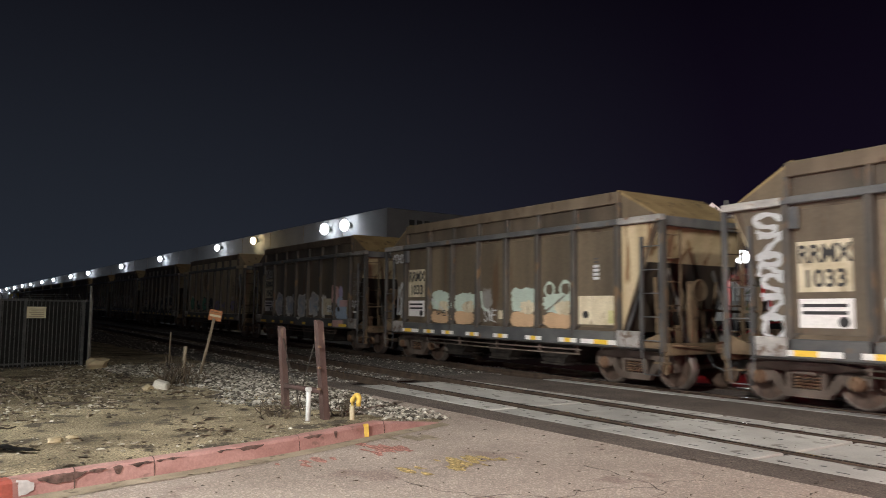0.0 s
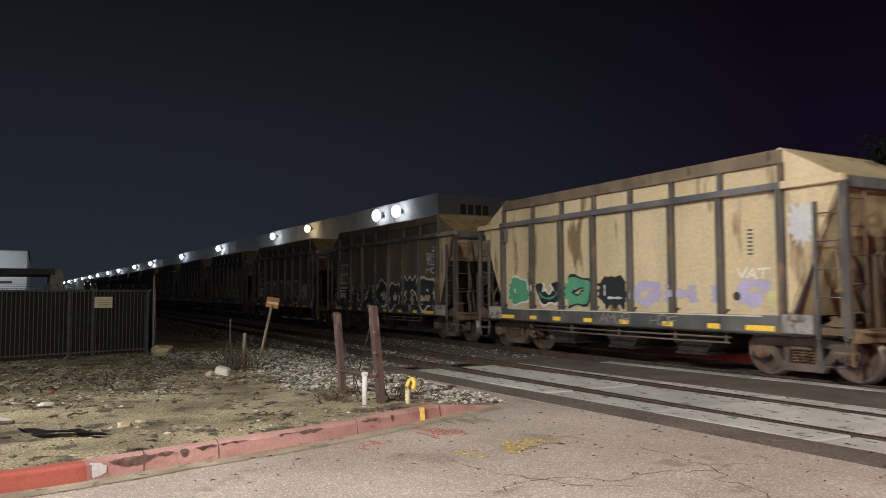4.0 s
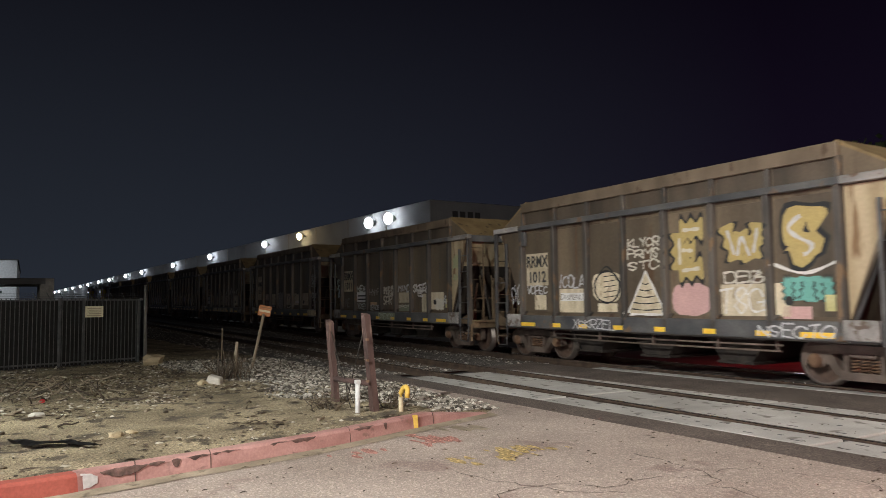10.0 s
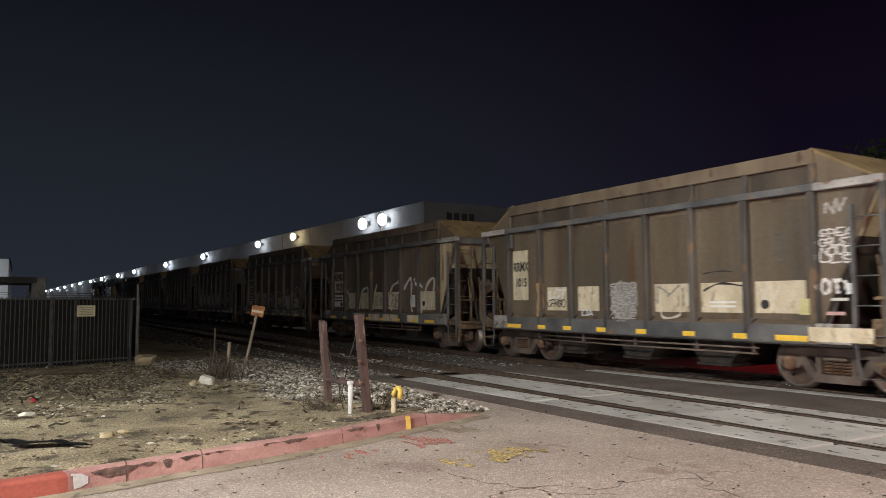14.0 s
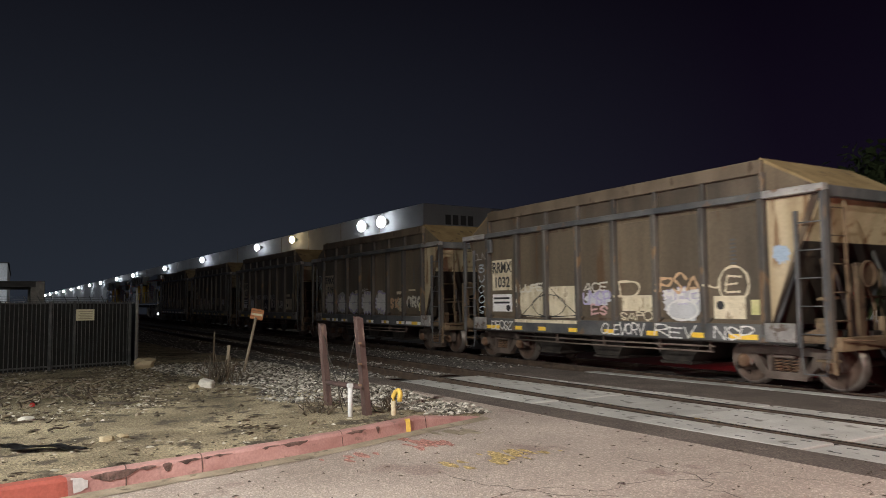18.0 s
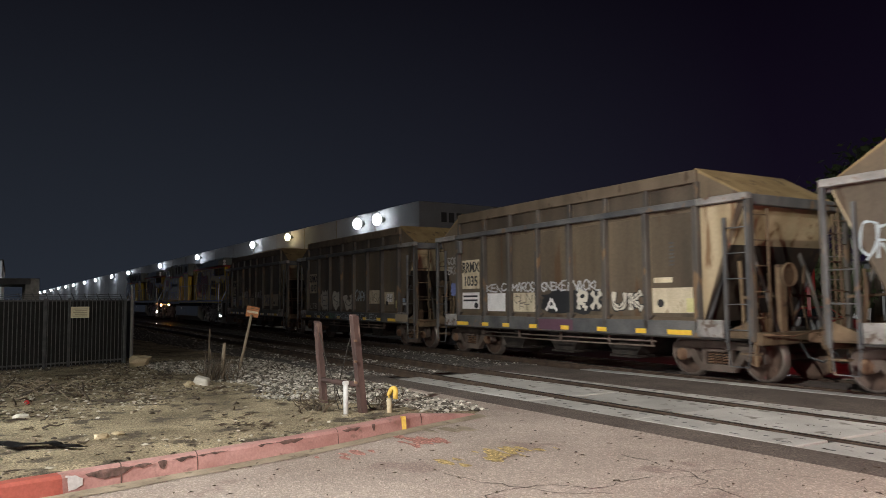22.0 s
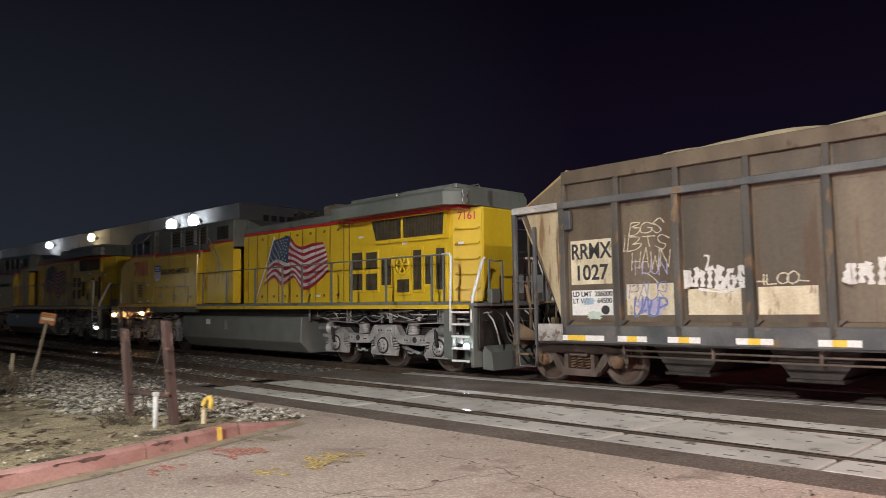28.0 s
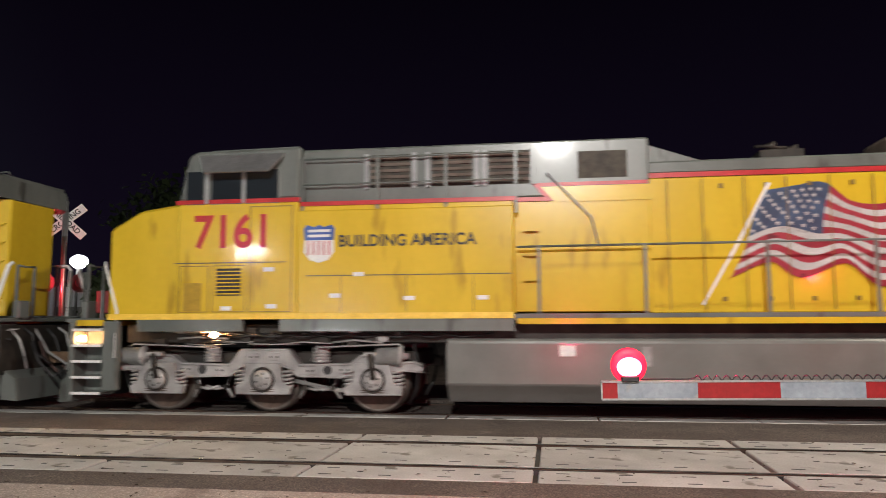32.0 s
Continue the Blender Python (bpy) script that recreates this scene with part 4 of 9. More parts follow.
PALE_ROCK = mat("pale_concrete_lump", (0.45, 0.43, 0.38), (0.6, 0.58, 0.52), 0.9, 0, 4, 40, 0.4)
SAND_ROCK = mat("sandy_rock", (0.34, 0.28, 0.17), (0.46, 0.38, 0.25), 0.95, 0, 4, 40, 0.4)
bm = boxed(-0.15, 0.15, -0.10, 0.10, -0.05, 0.15, 0.03)
for v in bm.verts:
    v.co += Vector((0.03 * noise.noise(v.co * 5), 0.03 * noise.noise(v.co * 6 + Vector((3, 0, 0))), 0.03 * noise.noise(v.co * 4)))
ob = tagged(part("concrete_lump", bm, PALE_ROCK), "pale broken concrete block lying on the dirt", "rock")
place_on(ob, -15.75, 3.40, 0.02).rotation_euler = (0.1, 0.25, 1.0)
rock(-22.9, 3.2, 0.30, 2, SAND_ROCK, "sandy rock at the foot of the fence post")
rock(-9.75, 0.95, 0.10, 3, SAND_ROCK, "small sandy stone on the dirt", 0.4)
rock(-9.9, 1.15, 0.07, 5, SAND_ROCK, "small sandy stone on the dirt", 0.4)
rock(-12.4, 0.15, 0.12, 6, PALE_ROCK, "pale flat stone on the dirt", 0.35)
rock(-15.75, 3.16, 0.10, 8, SAND_ROCK, "sandy stone by the concrete block")
rock(-11.4, -0.5, 0.2, 11, PALE_ROCK, "pale flat slab of concrete on the dirt", 0.2)


def rubber_flap():
    bm = bmesh.new()
    rows = []
    for i in range(15):
        s = i / 14
        x, y = -10.0 + 0.98 * s, -0.13 + 0.82 * s
        w = 0.05 + 0.13 * math.sin(math.pi * min(1, s * 1.15)) * (1 - 0.5 * s)
        rows.append([bm.verts.new((x + w * 0.6 * a, y - w * 0.8 * a, lot_z(x, y) + 0.02 + 0.05 * math.sin(5 * s + a) ** 2 * (1 - s * 0.5) + (0.03 if a > 0 else 0))) for a in (-1.2, -0.4, 0.4, 1.2)])
    for r0, r1 in zip(rows, rows[1:]):
        for k in range(3):
            bm.faces.new((r0[k], r0[k + 1], r1[k + 1], r1[k]))
    bmesh.ops.solidify(bm, geom=bm.faces[:], thickness=0.02)
    tagged(part("rubber_strip", bm, BLACK_PLASTIC), "torn black rubber strip lying curled on the dirt", "rubber strip")


rubber_flap()
p = tagged(part("red_cup", turned(bmesh.new(), [(0, 0.03), (0.09, 0.042), (0.09, 0.036)], "x", (0, 0, 0), 12), LOCO_RED), "crushed red cup lying in the litter", "cup")
place_on(p, -14.6, 0.25, 0.03)


def twigs():
    rng = random.Random(21)
    for k in range(165):
        big = k < 100
        x = rng.uniform(-19, -14) if big else rng.uniform(-21, -9.5)
        y = rng.uniform(-1.6, 1.6) if big else rng.uniform(-0.8, 3.6)
        a = rng.uniform(0, 6.28)
        ln = rng.uniform(0.18, 0.55) if big else rng.uniform(0.10, 0.35)
        z = lot_z(x, y) + 0.02
        pts = [(0, 0, 0)]
        for i in range(3):
            a += rng.gauss(0, 0.16)
            q = pts[-1]
            pts.append((q[0] + ln / 3 * math.cos(a), q[1] + ln / 3 * math.sin(a), max(0.0, q[2] + rng.uniform(-0.03, 0.10 if big else 0.03))))
        ob = part("stick", tube(bmesh.new(), pts, rng.uniform(0.010, 0.026), 5, taper=0.5), rng.choice([POST_WOOD, BARK, POST_WOOD] if big else [SCRUB, BARK, POST_WOOD]))
        ob.location = (x, y, z)
        tagged(ob, "dry broken stick lying in the dirt", "stick", "sticks on the dirt lot")


twigs()


def bark_litter():
    """Flat dark scraps of bark and leaf lying in drifts on the dirt."""
    rr = np.random.RandomState(44)
    verts, faces = [], []
    for i in range(5200):
        y = rr.uniform(-3.0, 4.9)
        x = kerb_x(y) - 0.3 - 14 * rr.rand() ** 1.2
        if noise.noise(Vector((x * 0.35, y * 1.3, 2.0))) < rr.uniform(0.0, 0.55):
            continue
        a, ln = rr.normal(1.3, 0.7), 0.02 + 0.11 * rr.rand() ** 3
        w = ln * rr.uniform(0.18, 0.45)
        c, d = math.cos(a), math.sin(a)
        z = lot_z(x, y) + 0.004
        n0 = len(verts)
        verts += [(x - ln * c, y - ln * d, z), (x + w * d, y - w * c, z + 0.012), (x + ln * c, y + ln * d, z + 0.012 * rr.rand()), (x - w * d, y + w * c, z + 0.014)]
        faces.append((n0, n0 + 1, n0 + 2, n0 + 3))
    tagged(raw("bark_litter", verts, faces, LEAF_DARK), "dark scraps of bark and dead leaf on the dirt", "leaf litter", kind="stuff")


bark_litter()


# ---------- the yard fence ----------
def yard_fence():
    a, b = Vector((-24.89, 3.22, 0)), Vector((-23.1, -1.9, 0))
    z0 = -0.02
    d = (b - a).normalized()
    ang = math.atan2(d.y, d.x)
    root = thing("yard_fence", Matrix.Translation((a.x, a.y, z0)) @ Matrix.Rotation(ang, 4, "Z"), "tall black steel picket fence with dark screening", "fence")
    ln = (b - a).length
    part("corner_post", boxed(-0.03, 0.03, -0.03, 0.03, -0.1, 2.42, 0.01), FENCE_POST, root, "galvanised fence corner post")
    part("corner_post", boxed(0.17, 0.25, -0.03, 0.03, -0.1, 1.98, 0.01), FENCE_BLACK, root)
    for x in (2.55, 1.88, 5.2):
        part("post", boxed(x - 0.035, x + 0.035, -0.035, 0.035, -0.1, 2.02 if x < 5 else 2.6, 0.008), FENCE_POST if x > 5 else FENCE_BLACK, root)
    for z in (0.12, 1.93):
        part("rail", boxed(0.2, ln, -0.02, 0.02, z, z + 0.045), FENCE_BLACK, root)
    for i in range(int(ln / 0.115)):
        x = 0.30 + i * 0.115
        part("picket", boxed(x - 0.010, x + 0.010, 0.015, 0.035, 0.03, 2.0), FENCE_BLACK, root)
    part("screen", boxed(0.22, ln, -0.028, -0.022, 0.06, 1.96), MESH_SCREEN, root, "dark mesh screening behind the pickets")
    for i in range(9):
        x = 0.3 + i * 0.36
        part("barb_arm", tube(bmesh.new(), [(x, 0, 1.96), (x + 0.18, 0.2, 2.16)], 0.012, 5), FENCE_BLACK, root)
    for k in range(3):
        part("barbed_wire", tube(bmesh.new(), [(0.2 + 0.06 * k, 0.07 * k, 2.02 + 0.06 * k), (1.8, 0.07 * k, 2.0 + 0.06 * k), (ln, 0.07 * k, 2.02 + 0.06 * k)], 0.006, 4), FENCE_BLACK, root)
    # notice with two faint lines of small writing
    part("notice", boxed(1.33, 1.86, 0.045, 0.06, 1.44, 1.77, 0.004), SIGN_CREAM, root, "cream notice board wired to the fence")
    for k in range(5):
        part("bar", boxed(1.39, 1.80 - 0.05 * (k % 2), 0.061, 0.066, 1.485 + 0.052 * k, 1.503 + 0.052 * k), GUTTER, root, "plain bar of small writing")
    # the fence's second run, back along the track
    r2 = thing("side_fence", Matrix.Translation((-24.95, 3.27, z0)) @ Matrix.Rotation(radians(176), 4, "Z"), "black steel picket fence running along the track", "fence")
    for z in (0.12, 1.93):
        part("rail", boxed(0.1, 20, -0.02, 0.02, z, z + 0.045), FENCE_BLACK, r2)
    for i in range(8):
        part("post", boxed(i * 2.5 - 0.035 + 0.2, i * 2.5 + 0.235, -0.035, 0.035, -0.1, 2.05), FENCE_BLACK, r2)
    part("screen", boxed(0.1, 20, 0.022, 0.028, 0.06, 1.96), MESH_SCREEN, r2)


yard_fence()


def carport():
    z = -0.1
    root = thing("carport", Matrix.Translation((-38.0, -0.75, z)), "flat-roofed open shed behind the fence", "shed")
    part("roof", boxed(-4.0, 2.0, -9.0, 1.38, 2.98, 3.12, 0.03), FENCE_POST, root)
    part("fascia", boxed(2.0, 2.06, -9.0, 1.38, 2.90, 3.16, 0.01), ROOF_DARK, root)
    part("post_box", boxed(1.4, 2.0, 1.18, 1.72, -0.2, 3.16, 0.02), FENCE_POST, root, "boxed grey corner pier")
    for x, y in ((1.8, -2.5), (-3.6, 1.2), (1.8, -7.0), (-3.6, -4.0)):
        part("post", boxed(x - 0.07, x + 0.07, y - 0.07, y + 0.07, -0.2, 3.0), FENCE_POST, root)
    b = thing("yard_building", Matrix.Translation((-60, -4.4, -0.1)), "low white building beyond the shed", "building")
    part("wall", boxed(-8, 8, -9, 3.78, -0.5, 4.9, 0.02), WALL_WHITE, b)
    part("roof", boxed(-8.1, 8.1, -9.1, 3.85, 4.9, 4.95), ROOF_DARK, b)
    part("door", boxed(8.0, 8.06, -1.5, 1.5, -0.2, 3.0), ROOF_DARK, b)
    part("band", boxed(8.0, 8.05, -9, 3.0, 2.9, 3.05), ROOF_DARK, b)


carport()
# added light without a fixture, brightening the white yard building
lamp("yard_light", "SPOT", (-45.5, -3.0, 4.4), 650, (0.85, 0.93, 1.0), 0.2, (-52, -4.5, 2.5), 100)


# ---------- the warehouse with its wall lamps ----------
def dome(radius, centre, sx=1.0, sz=0.8):
    bm = bmesh.new()
    bmesh.ops.create_uvsphere(bm, u_segments=16, v_segments=10, radius=radius)
    bm.transform(Matrix.Translation(centre) @ Matrix.Diagonal((sx, 0.7, sz, 1)))
    for f in bm.faces:
        f.smooth = True
    return bm


def warehouse():
    ax, ay, bx, by, h = -50.8, 27.6, -330.0, 8.6, 10.0
    ang = math.atan2(by - ay, bx - ax)
    ln = math.hypot(bx - ax, by - ay)
    root = thing("warehouse", Matrix.Translation((ax, ay, 0)) @ Matrix.Rotation(ang, 4, "Z"), "very long pale grey tilt-up warehouse with lamps along its top", "building")
    # local x runs west along the facade, the street side is +y
    part("wall", boxed(0, ln, -45, 0, -1, h, 0.05), WALL_GREY, root)
    part("roof", boxed(0.3, ln - 0.3, -44.7, -0.3, h, h + 0.05), ROOF_DARK, root)
    i = 0
    x = 7.2
    while x < ln - 4:
        part("panel_joint", boxed(x - 0.04, x + 0.04, 0.0, 0.02, -0.8, h - 0.1), GUTTER, root)
        x += 7.6
    for x in np.arange(14, ln, 30.4):
        part("dock_door", boxed(x, x + 3.2, 0.0, 0.05, 0.2, 4.4), ROOF_DARK, root)
    # its number, as plain bars, on the end wall
    for k in range(4):
        part("bar", boxed(-0.03, 0.0, -2.6 - 0.75 * k, -2.1 - 0.75 * k, h - 1.6, h - 0.8), ROOF_DARK, root, "plain bar in place of a number")
    lamps = [5.6, 9.2, 25.2, 36.0, 59.0, 81.2, 107.0, 124.2, 145.0, 161.6, 180.5, 196.5, 214.0, 233.0, 252.0, 268.0]
    for k, x in enumerate(lamps):
        big = k < 2
        f = thing("wall_lamp", root.matrix_basis @ Matrix.Translation((x, 0, h - (0.95 if big else 0.75))), "bright white floodlight on the warehouse wall" if k != 2 else "warm yellow floodlight on the warehouse wall", "lamp", "lamps along the warehouse")
        s = 0.52 if big else 0.40
        part("arm", boxed(-0.05, 0.05, 0.0, 0.5, -0.05, 0.05), FENCE_POST, f)
        part("housing", boxed(-s * 0.5, s * 0.5, 0.2, 0.5, -s * 0.5, s * 0.5, 0.04), FENCE_POST, f)
        # lens dome made oversized, so its shape carries the lamp's glare
        part("lens", dome(s * 0.95, (0, 0.72, 0), 1.0, 1.0), FLOOD if k in (0, 1, 3) else FLOOD_WARM if k == 2 else PACK, f)
        # unseen fill light hung well off the wall to wash it evenly
        wpos = (root.matrix_basis @ Matrix.Translation((x, 6.0, h - 1.4))).translation
        if k in (0, 1):
            lamp("wall_light", "POINT", wpos, 60, (0.82, 0.92, 1.0), 0.3)
        else:
            lamp("wall_light", "POINT", wpos, 220 if k != 2 else 200, (0.85, 0.92, 1.0) if k != 2 else (1.0, 0.75, 0.42), 0.15)


warehouse()


# ---------- crossing signals ----------
def near_gate():
    x0, y0, z0 = 0.25, 4.06, 1.21
    root = thing("crossing_gate", Matrix.Translation((x0, y0, z0)) @ Matrix.Rotation(radians(-0.7), 4, "Y"), "lowered red and white crossing gate arm with a lit tip lamp", "crossing gate")
    h = 0.046
    x, k = 0.0, 0
    widths = [0.078] + [0.41] * 17
    cols = [GATE_RED, GATE_WHITE, GATE_RED, GATE_WHITE]
    for i, w in enumerate(widths):
        part("stripe", boxed(x, x + w, -0.012, 0.012, -h, h), cols[i % 4] if i < 4 else (GATE_RED if i % 2 == 0 else GATE_WHITE), root)
        x += w
    ln = x
    for z in (-h, h):
        part("edge_trim", boxed(-0.004, ln, -0.016, 0.016, z - 0.005, z + 0.005), ALU, root)
    part("end_trim", boxed(-0.008, 0.0, -0.016, 0.016, -h, h), ALU, root)
    part("lamp_base", boxed(0.10, 0.19, -0.035, 0.03, h, h + 0.03, 0.006), BLACK_PLASTIC, root)
    bm = bmesh.new()
    bmesh.ops.create_uvsphere(bm, u_segments=20, v_segments=12, radius=0.062)
    bm.transform(Matrix.Translation((0.145, 0, h + 0.075)) @ Matrix.Diagonal((1.05, 0.8, 0.85, 1)))
    for f in bm.faces:
        f.smooth = True
    tip = part("tip_lamp", bm, GATE_LAMP, root, "glowing red tip lamp")
    # added glowing ring imitates the red halo round the tip lamp
    part("lens_flange", turned(bmesh.new(), [(0.03, 0.060), (0.034, 0.088), (0.046, 0.096), (0.056, 0.090)], "y", (0.145, 0, h + 0.082), 24), HALO_RED, tip, "glowing red ring imitating the tip lamp's halo")
    for lx in (2.2, 4.4):
        part("arm_lamp", turned(bmesh.new(), [(-0.03, 0.05), (0.03, 0.05)], "y", (lx, -0.01, h + 0.07), 16), GATE_RED, root, "dark red arm lamp")
    # coiled cable
    pts = [(0.2, 0, h + 0.012), (0.44, 0, h + 0.012)]
    n = 620
    for i in range(n):
        a = i * 0.62
        pts.append((0.48 + i * 0.0022 * 2.2, 0.011 * math.cos(a), h + 0.016 + 0.012 * math.sin(a)))
    part("coiled_cable", tube(bmesh.new(), pts, 0.004, 5), BLACK_PLASTIC, root)
    mx = ln + 0.6
    part("support_arm", boxed(ln - 0.1, mx, -0.03, 0.03, -0.06, 0.06, 0.01), ALU, root)
    part("mast", tube(bmesh.new(), [(mx, 0.1, -z0), (mx, 0.1, 1.5), (mx, 0.1, 3.0)], 0.06, 12), ALU, root)
    part("mechanism", boxed(mx - 0.25, mx + 0.25, -0.2, 0.3, -0.35, 0.35, 0.03), ALU, root)
    for sx in (-0.38, 0.38):
        part("flasher_disc", turned(bmesh.new(), [(-0.02, 0.25), (0.02, 0.25)], "y", (mx + sx, 0.05, 1.5), 24), BLACK_PLASTIC, root)
        part("flasher_lens", turned(bmesh.new(), [(-0.02, 0.14), (0.0, 0.14)], "y", (mx + sx, 0.09, 1.5), 20), RED_LAMP if sx < 0 else GATE_RED, root)
    return root


near_gate()
lamp("flasher_light", "SPOT", (6.7, 4.45, 2.7), 300, (1.0, 0.02, 0.05), 0.12, (0.5, 12.5, 1.2), 110)
lamp("gate_tip_light", "POINT", (0.395, 4.17, 1.37), 260, (1.0, 0.02, 0.10), 0.05)


def crossbuck():
    az, d = radians(35.87), 21.5
    x, y = -math.sin(az) * d, math.cos(az) * d
    root = thing("crossing_signal", Matrix.Translation((x, y, 0)) @ Matrix.Rotation(az, 4, "Z"), "railroad crossing signal with crossbuck and unlit black flasher discs", "crossing signal")
    part("mast", tube(bmesh.new(), [(0, 0, -0.1), (0, 0, 2.0), (0, 0, 4.75)], 0.075, 14), ALU, root)
    for a, text in ((42, "CROSSING"), (-42, "RAILROAD")):
        m = Matrix.Translation((0.0, 0.10 + 0.012 * (a > 0), 4.25)) @ Matrix.Rotation(radians(-a), 4, "Y")
        b = part("blade", boxed(-0.6, 0.6, -0.006, 0.006, -0.115, 0.115, 0.003), WHITE_MARK, root, "white crossbuck blade")
        b.matrix_basis = m
        lettering(text, 0.19, "blade_letters", BLACK_MARK, b, pose(0, -0.012, 0, 90, 0, 0), "black letters", 0.98)
    part("crossarm", boxed(-0.42, 0.42, -0.04, 0.04, 2.62, 2.70), BLACK_PLASTIC, root)
    for sx in (-0.42, 0.42):
        part("backing_disc", turned(bmesh.new(), [(-0.02, 0.25), (0.02, 0.25)], "y", (sx, -0.05, 2.62), 24), BLACK_PLASTIC, root)
        part("hood", turned(bmesh.new(), [(-0.25, 0.11), (-0.03, 0.13)], "y", (sx, -0.05, 2.62), 16), BLACK_PLASTIC, root)
    part("counterweight", boxed(0.80, 1.12, -0.1, 0.1, 1.83, 2.42, 0.02), GATE_RED, root, "red gate panel")
    part("panel_post", boxed(0.91, 0.99, -0.16, -0.11, 1.35, 2.43), GATE_WHITE, root, "white upright before the red panel")
    part("lower_post", boxed(0.90, 1.0, -0.08, 0.0, -0.1, 1.9), FENCE_POST, root)
    part("red_lens", turned(bmesh.new(), [(-0.02, 0.09), (0.0, 0.09)], "y", (-0.42, -0.075, 2.62), 16), GATE_RED, root)
    f = thing("yard_floodlight", Matrix.Translation((-math.sin(radians(35.0)) * 60, math.cos(radians(35.0)) * 60, 0)) @ Matrix.Rotation(radians(35), 4, "Z"), "distant white floodlight on a pole", "lamp")
    part("pole", tube(bmesh.new(), [(0, 0, -0.2), (0, 0, 3), (0, 0, 6.2)], 0.1, 10), FENCE_POST, f)
    # dome swollen beyond a real lens to imitate the floodlight's glare
    part("lens", dome(0.62, (0.1, -0.5, 6.0)), FLOOD, f)


crossbuck()
# added red light by the unlit flashers, brightening the far gate panel
lamp("signal_light", "POINT", (-12.55, 16.75, 2.62), 100, (1.0, 0.03, 0.05), 0.08)


def far_hall():
    """A low pale hall behind the far car park, lit by the yard floodlight."""
    root = thing("far_hall", Matrix.Translation((-math.sin(radians(34.0)) * 66, math.cos(radians(34.0)) * 66, -0.15)) @ Matrix.Rotation(radians(34), 4, "Z"), "low pale block hall behind the far car park", "building")
    part("wall", boxed(-11, 13, 0, 9, 0, 4.6, 0.04), WALL_WHITE, root)
    part("roof", boxed(-11.2, 13.2, -0.2, 9.2, 4.6, 4.8, 0.04), ROOF_DARK, root)
    for x in (-8.0, -2.5, 6.0):
        part("roller_door", boxed(x, x + 3.0, -0.06, 0.0, 0.1, 3.0), FENCE_POST, root)


far_hall()


def street_lamp(x, y, h, face, label):
    root = thing("street_lamp", Matrix.Translation((x, y, 0)) @ Matrix.Rotation(radians(face), 4, "Z"), label, "street lamp", "street lamps")
    part("pole", tube(bmesh.new(), [(0, 0, -0.1), (0, 0, h * 0.5), (0, 0, h - 0.6), (0.15, 0, h - 0.2), (0.6, 0, h + 0.05), (1.9, 0, h + 0.1)], 0.09, 10, taper=0.5), FENCE_POST, root)
    part("head", boxed(1.8, 2.5, -0.16, 0.16, h + 0.02, h + 0.16, 0.04), FENCE_POST, root)
    part("lens", boxed(1.9, 2.45, -0.12, 0.12, h - 0.02, h + 0.018), SODIUM, root, "glowing lens")
    return root


street_lamp(-15.0, 37.5, 8.0, 0, "distant street lamp with a glowing warm head on a curved arm")
street_lamp(2.4, -9.0, 9.9, 180, "unseen street lamp with a curved arm, assumed behind the camera")
street_lamp(14.0, 6.0, 12.6, 180, "street lamp with a curved arm east of the crossing")


def lot_floodlight():
    root = thing("lot_floodlight", Matrix.Translation((-14.4, -10.2, 0)), "twin white floodlights on a short pole in the lot", "floodlight")
    part("pole", tube(bmesh.new(), [(0, 0, -0.1), (0, 0, 2.5), (0, 0, 5.0)], 0.07, 10), FENCE_POST, root)
    part("crossarm", boxed(-0.6, 0.6, -0.04, 0.04, 4.86, 4.94), FENCE_POST, root)
    for sx in (-0.42, 0.42):
        part("housing", boxed(sx - 0.29, sx + 0.29, 0.0, 0.14, 4.69, 5.19, 0.03), BLACK_PLASTIC, root)
        part("lens", boxed(sx - 0.26, sx + 0.26, 0.141, 0.16, 4.72, 5.16, 0.004), LOT_LENS, root, "glowing white lens")


lot_floodlight()
# added lamp post, out of view, for the lot's fill light
p = thing("lot_lamp", Matrix.Translation((-10.3, -4.5, -0.1)), "unseen flood lamp on a square post, added to brighten the dirt lot", "floodlight")
part("post", boxed(-0.05, 0.05, -0.05, 0.05, -0.1, 4.5, 0.01), FENCE_POST, p)
part("housing", boxed(-0.14, 0.34, 0.05, 0.42, 4.44, 4.56, 0.03), BLACK_PLASTIC, p)
part("lens", boxed(-0.08, 0.28, 0.10, 0.38, 4.434, 4.438), LOT_LENS, p, "glowing white lens")
# unseen visor shaped to cut the fill light off before the train
visor = []
for z in (4.292, 4.80):
    for rad in (0.50, 0.515):
        visor += [(0.10 + rad * math.sin(a), 0.60 + rad * math.cos(a), z) for a in (radians(-62 + 12 * k) for k in range(14))]
quads = [(k, k + 1, 28 + k + 1, 28 + k) for k in range(13)] + [(15 + k, 14 + k, 42 + k, 43 + k) for k in range(13)] + [(14 + k, 15 + k, 1 + k, k) for k in range(13)] + [(28 + k, 29 + k, 43 + k, 42 + k) for k in range(13)]
raw("visor", visor, quads, BLACK_PLASTIC, p, "curved black visor added to keep the lamp's light off the train")
part("visor_arm", boxed(0.05, 0.15, 0.10, 1.1, 4.76, 4.80), BLACK_PLASTIC, p)
part("visor_stem", boxed(-0.05, 0.05, -0.05, 0.12, 4.5, 4.80), FENCE_POST, p)


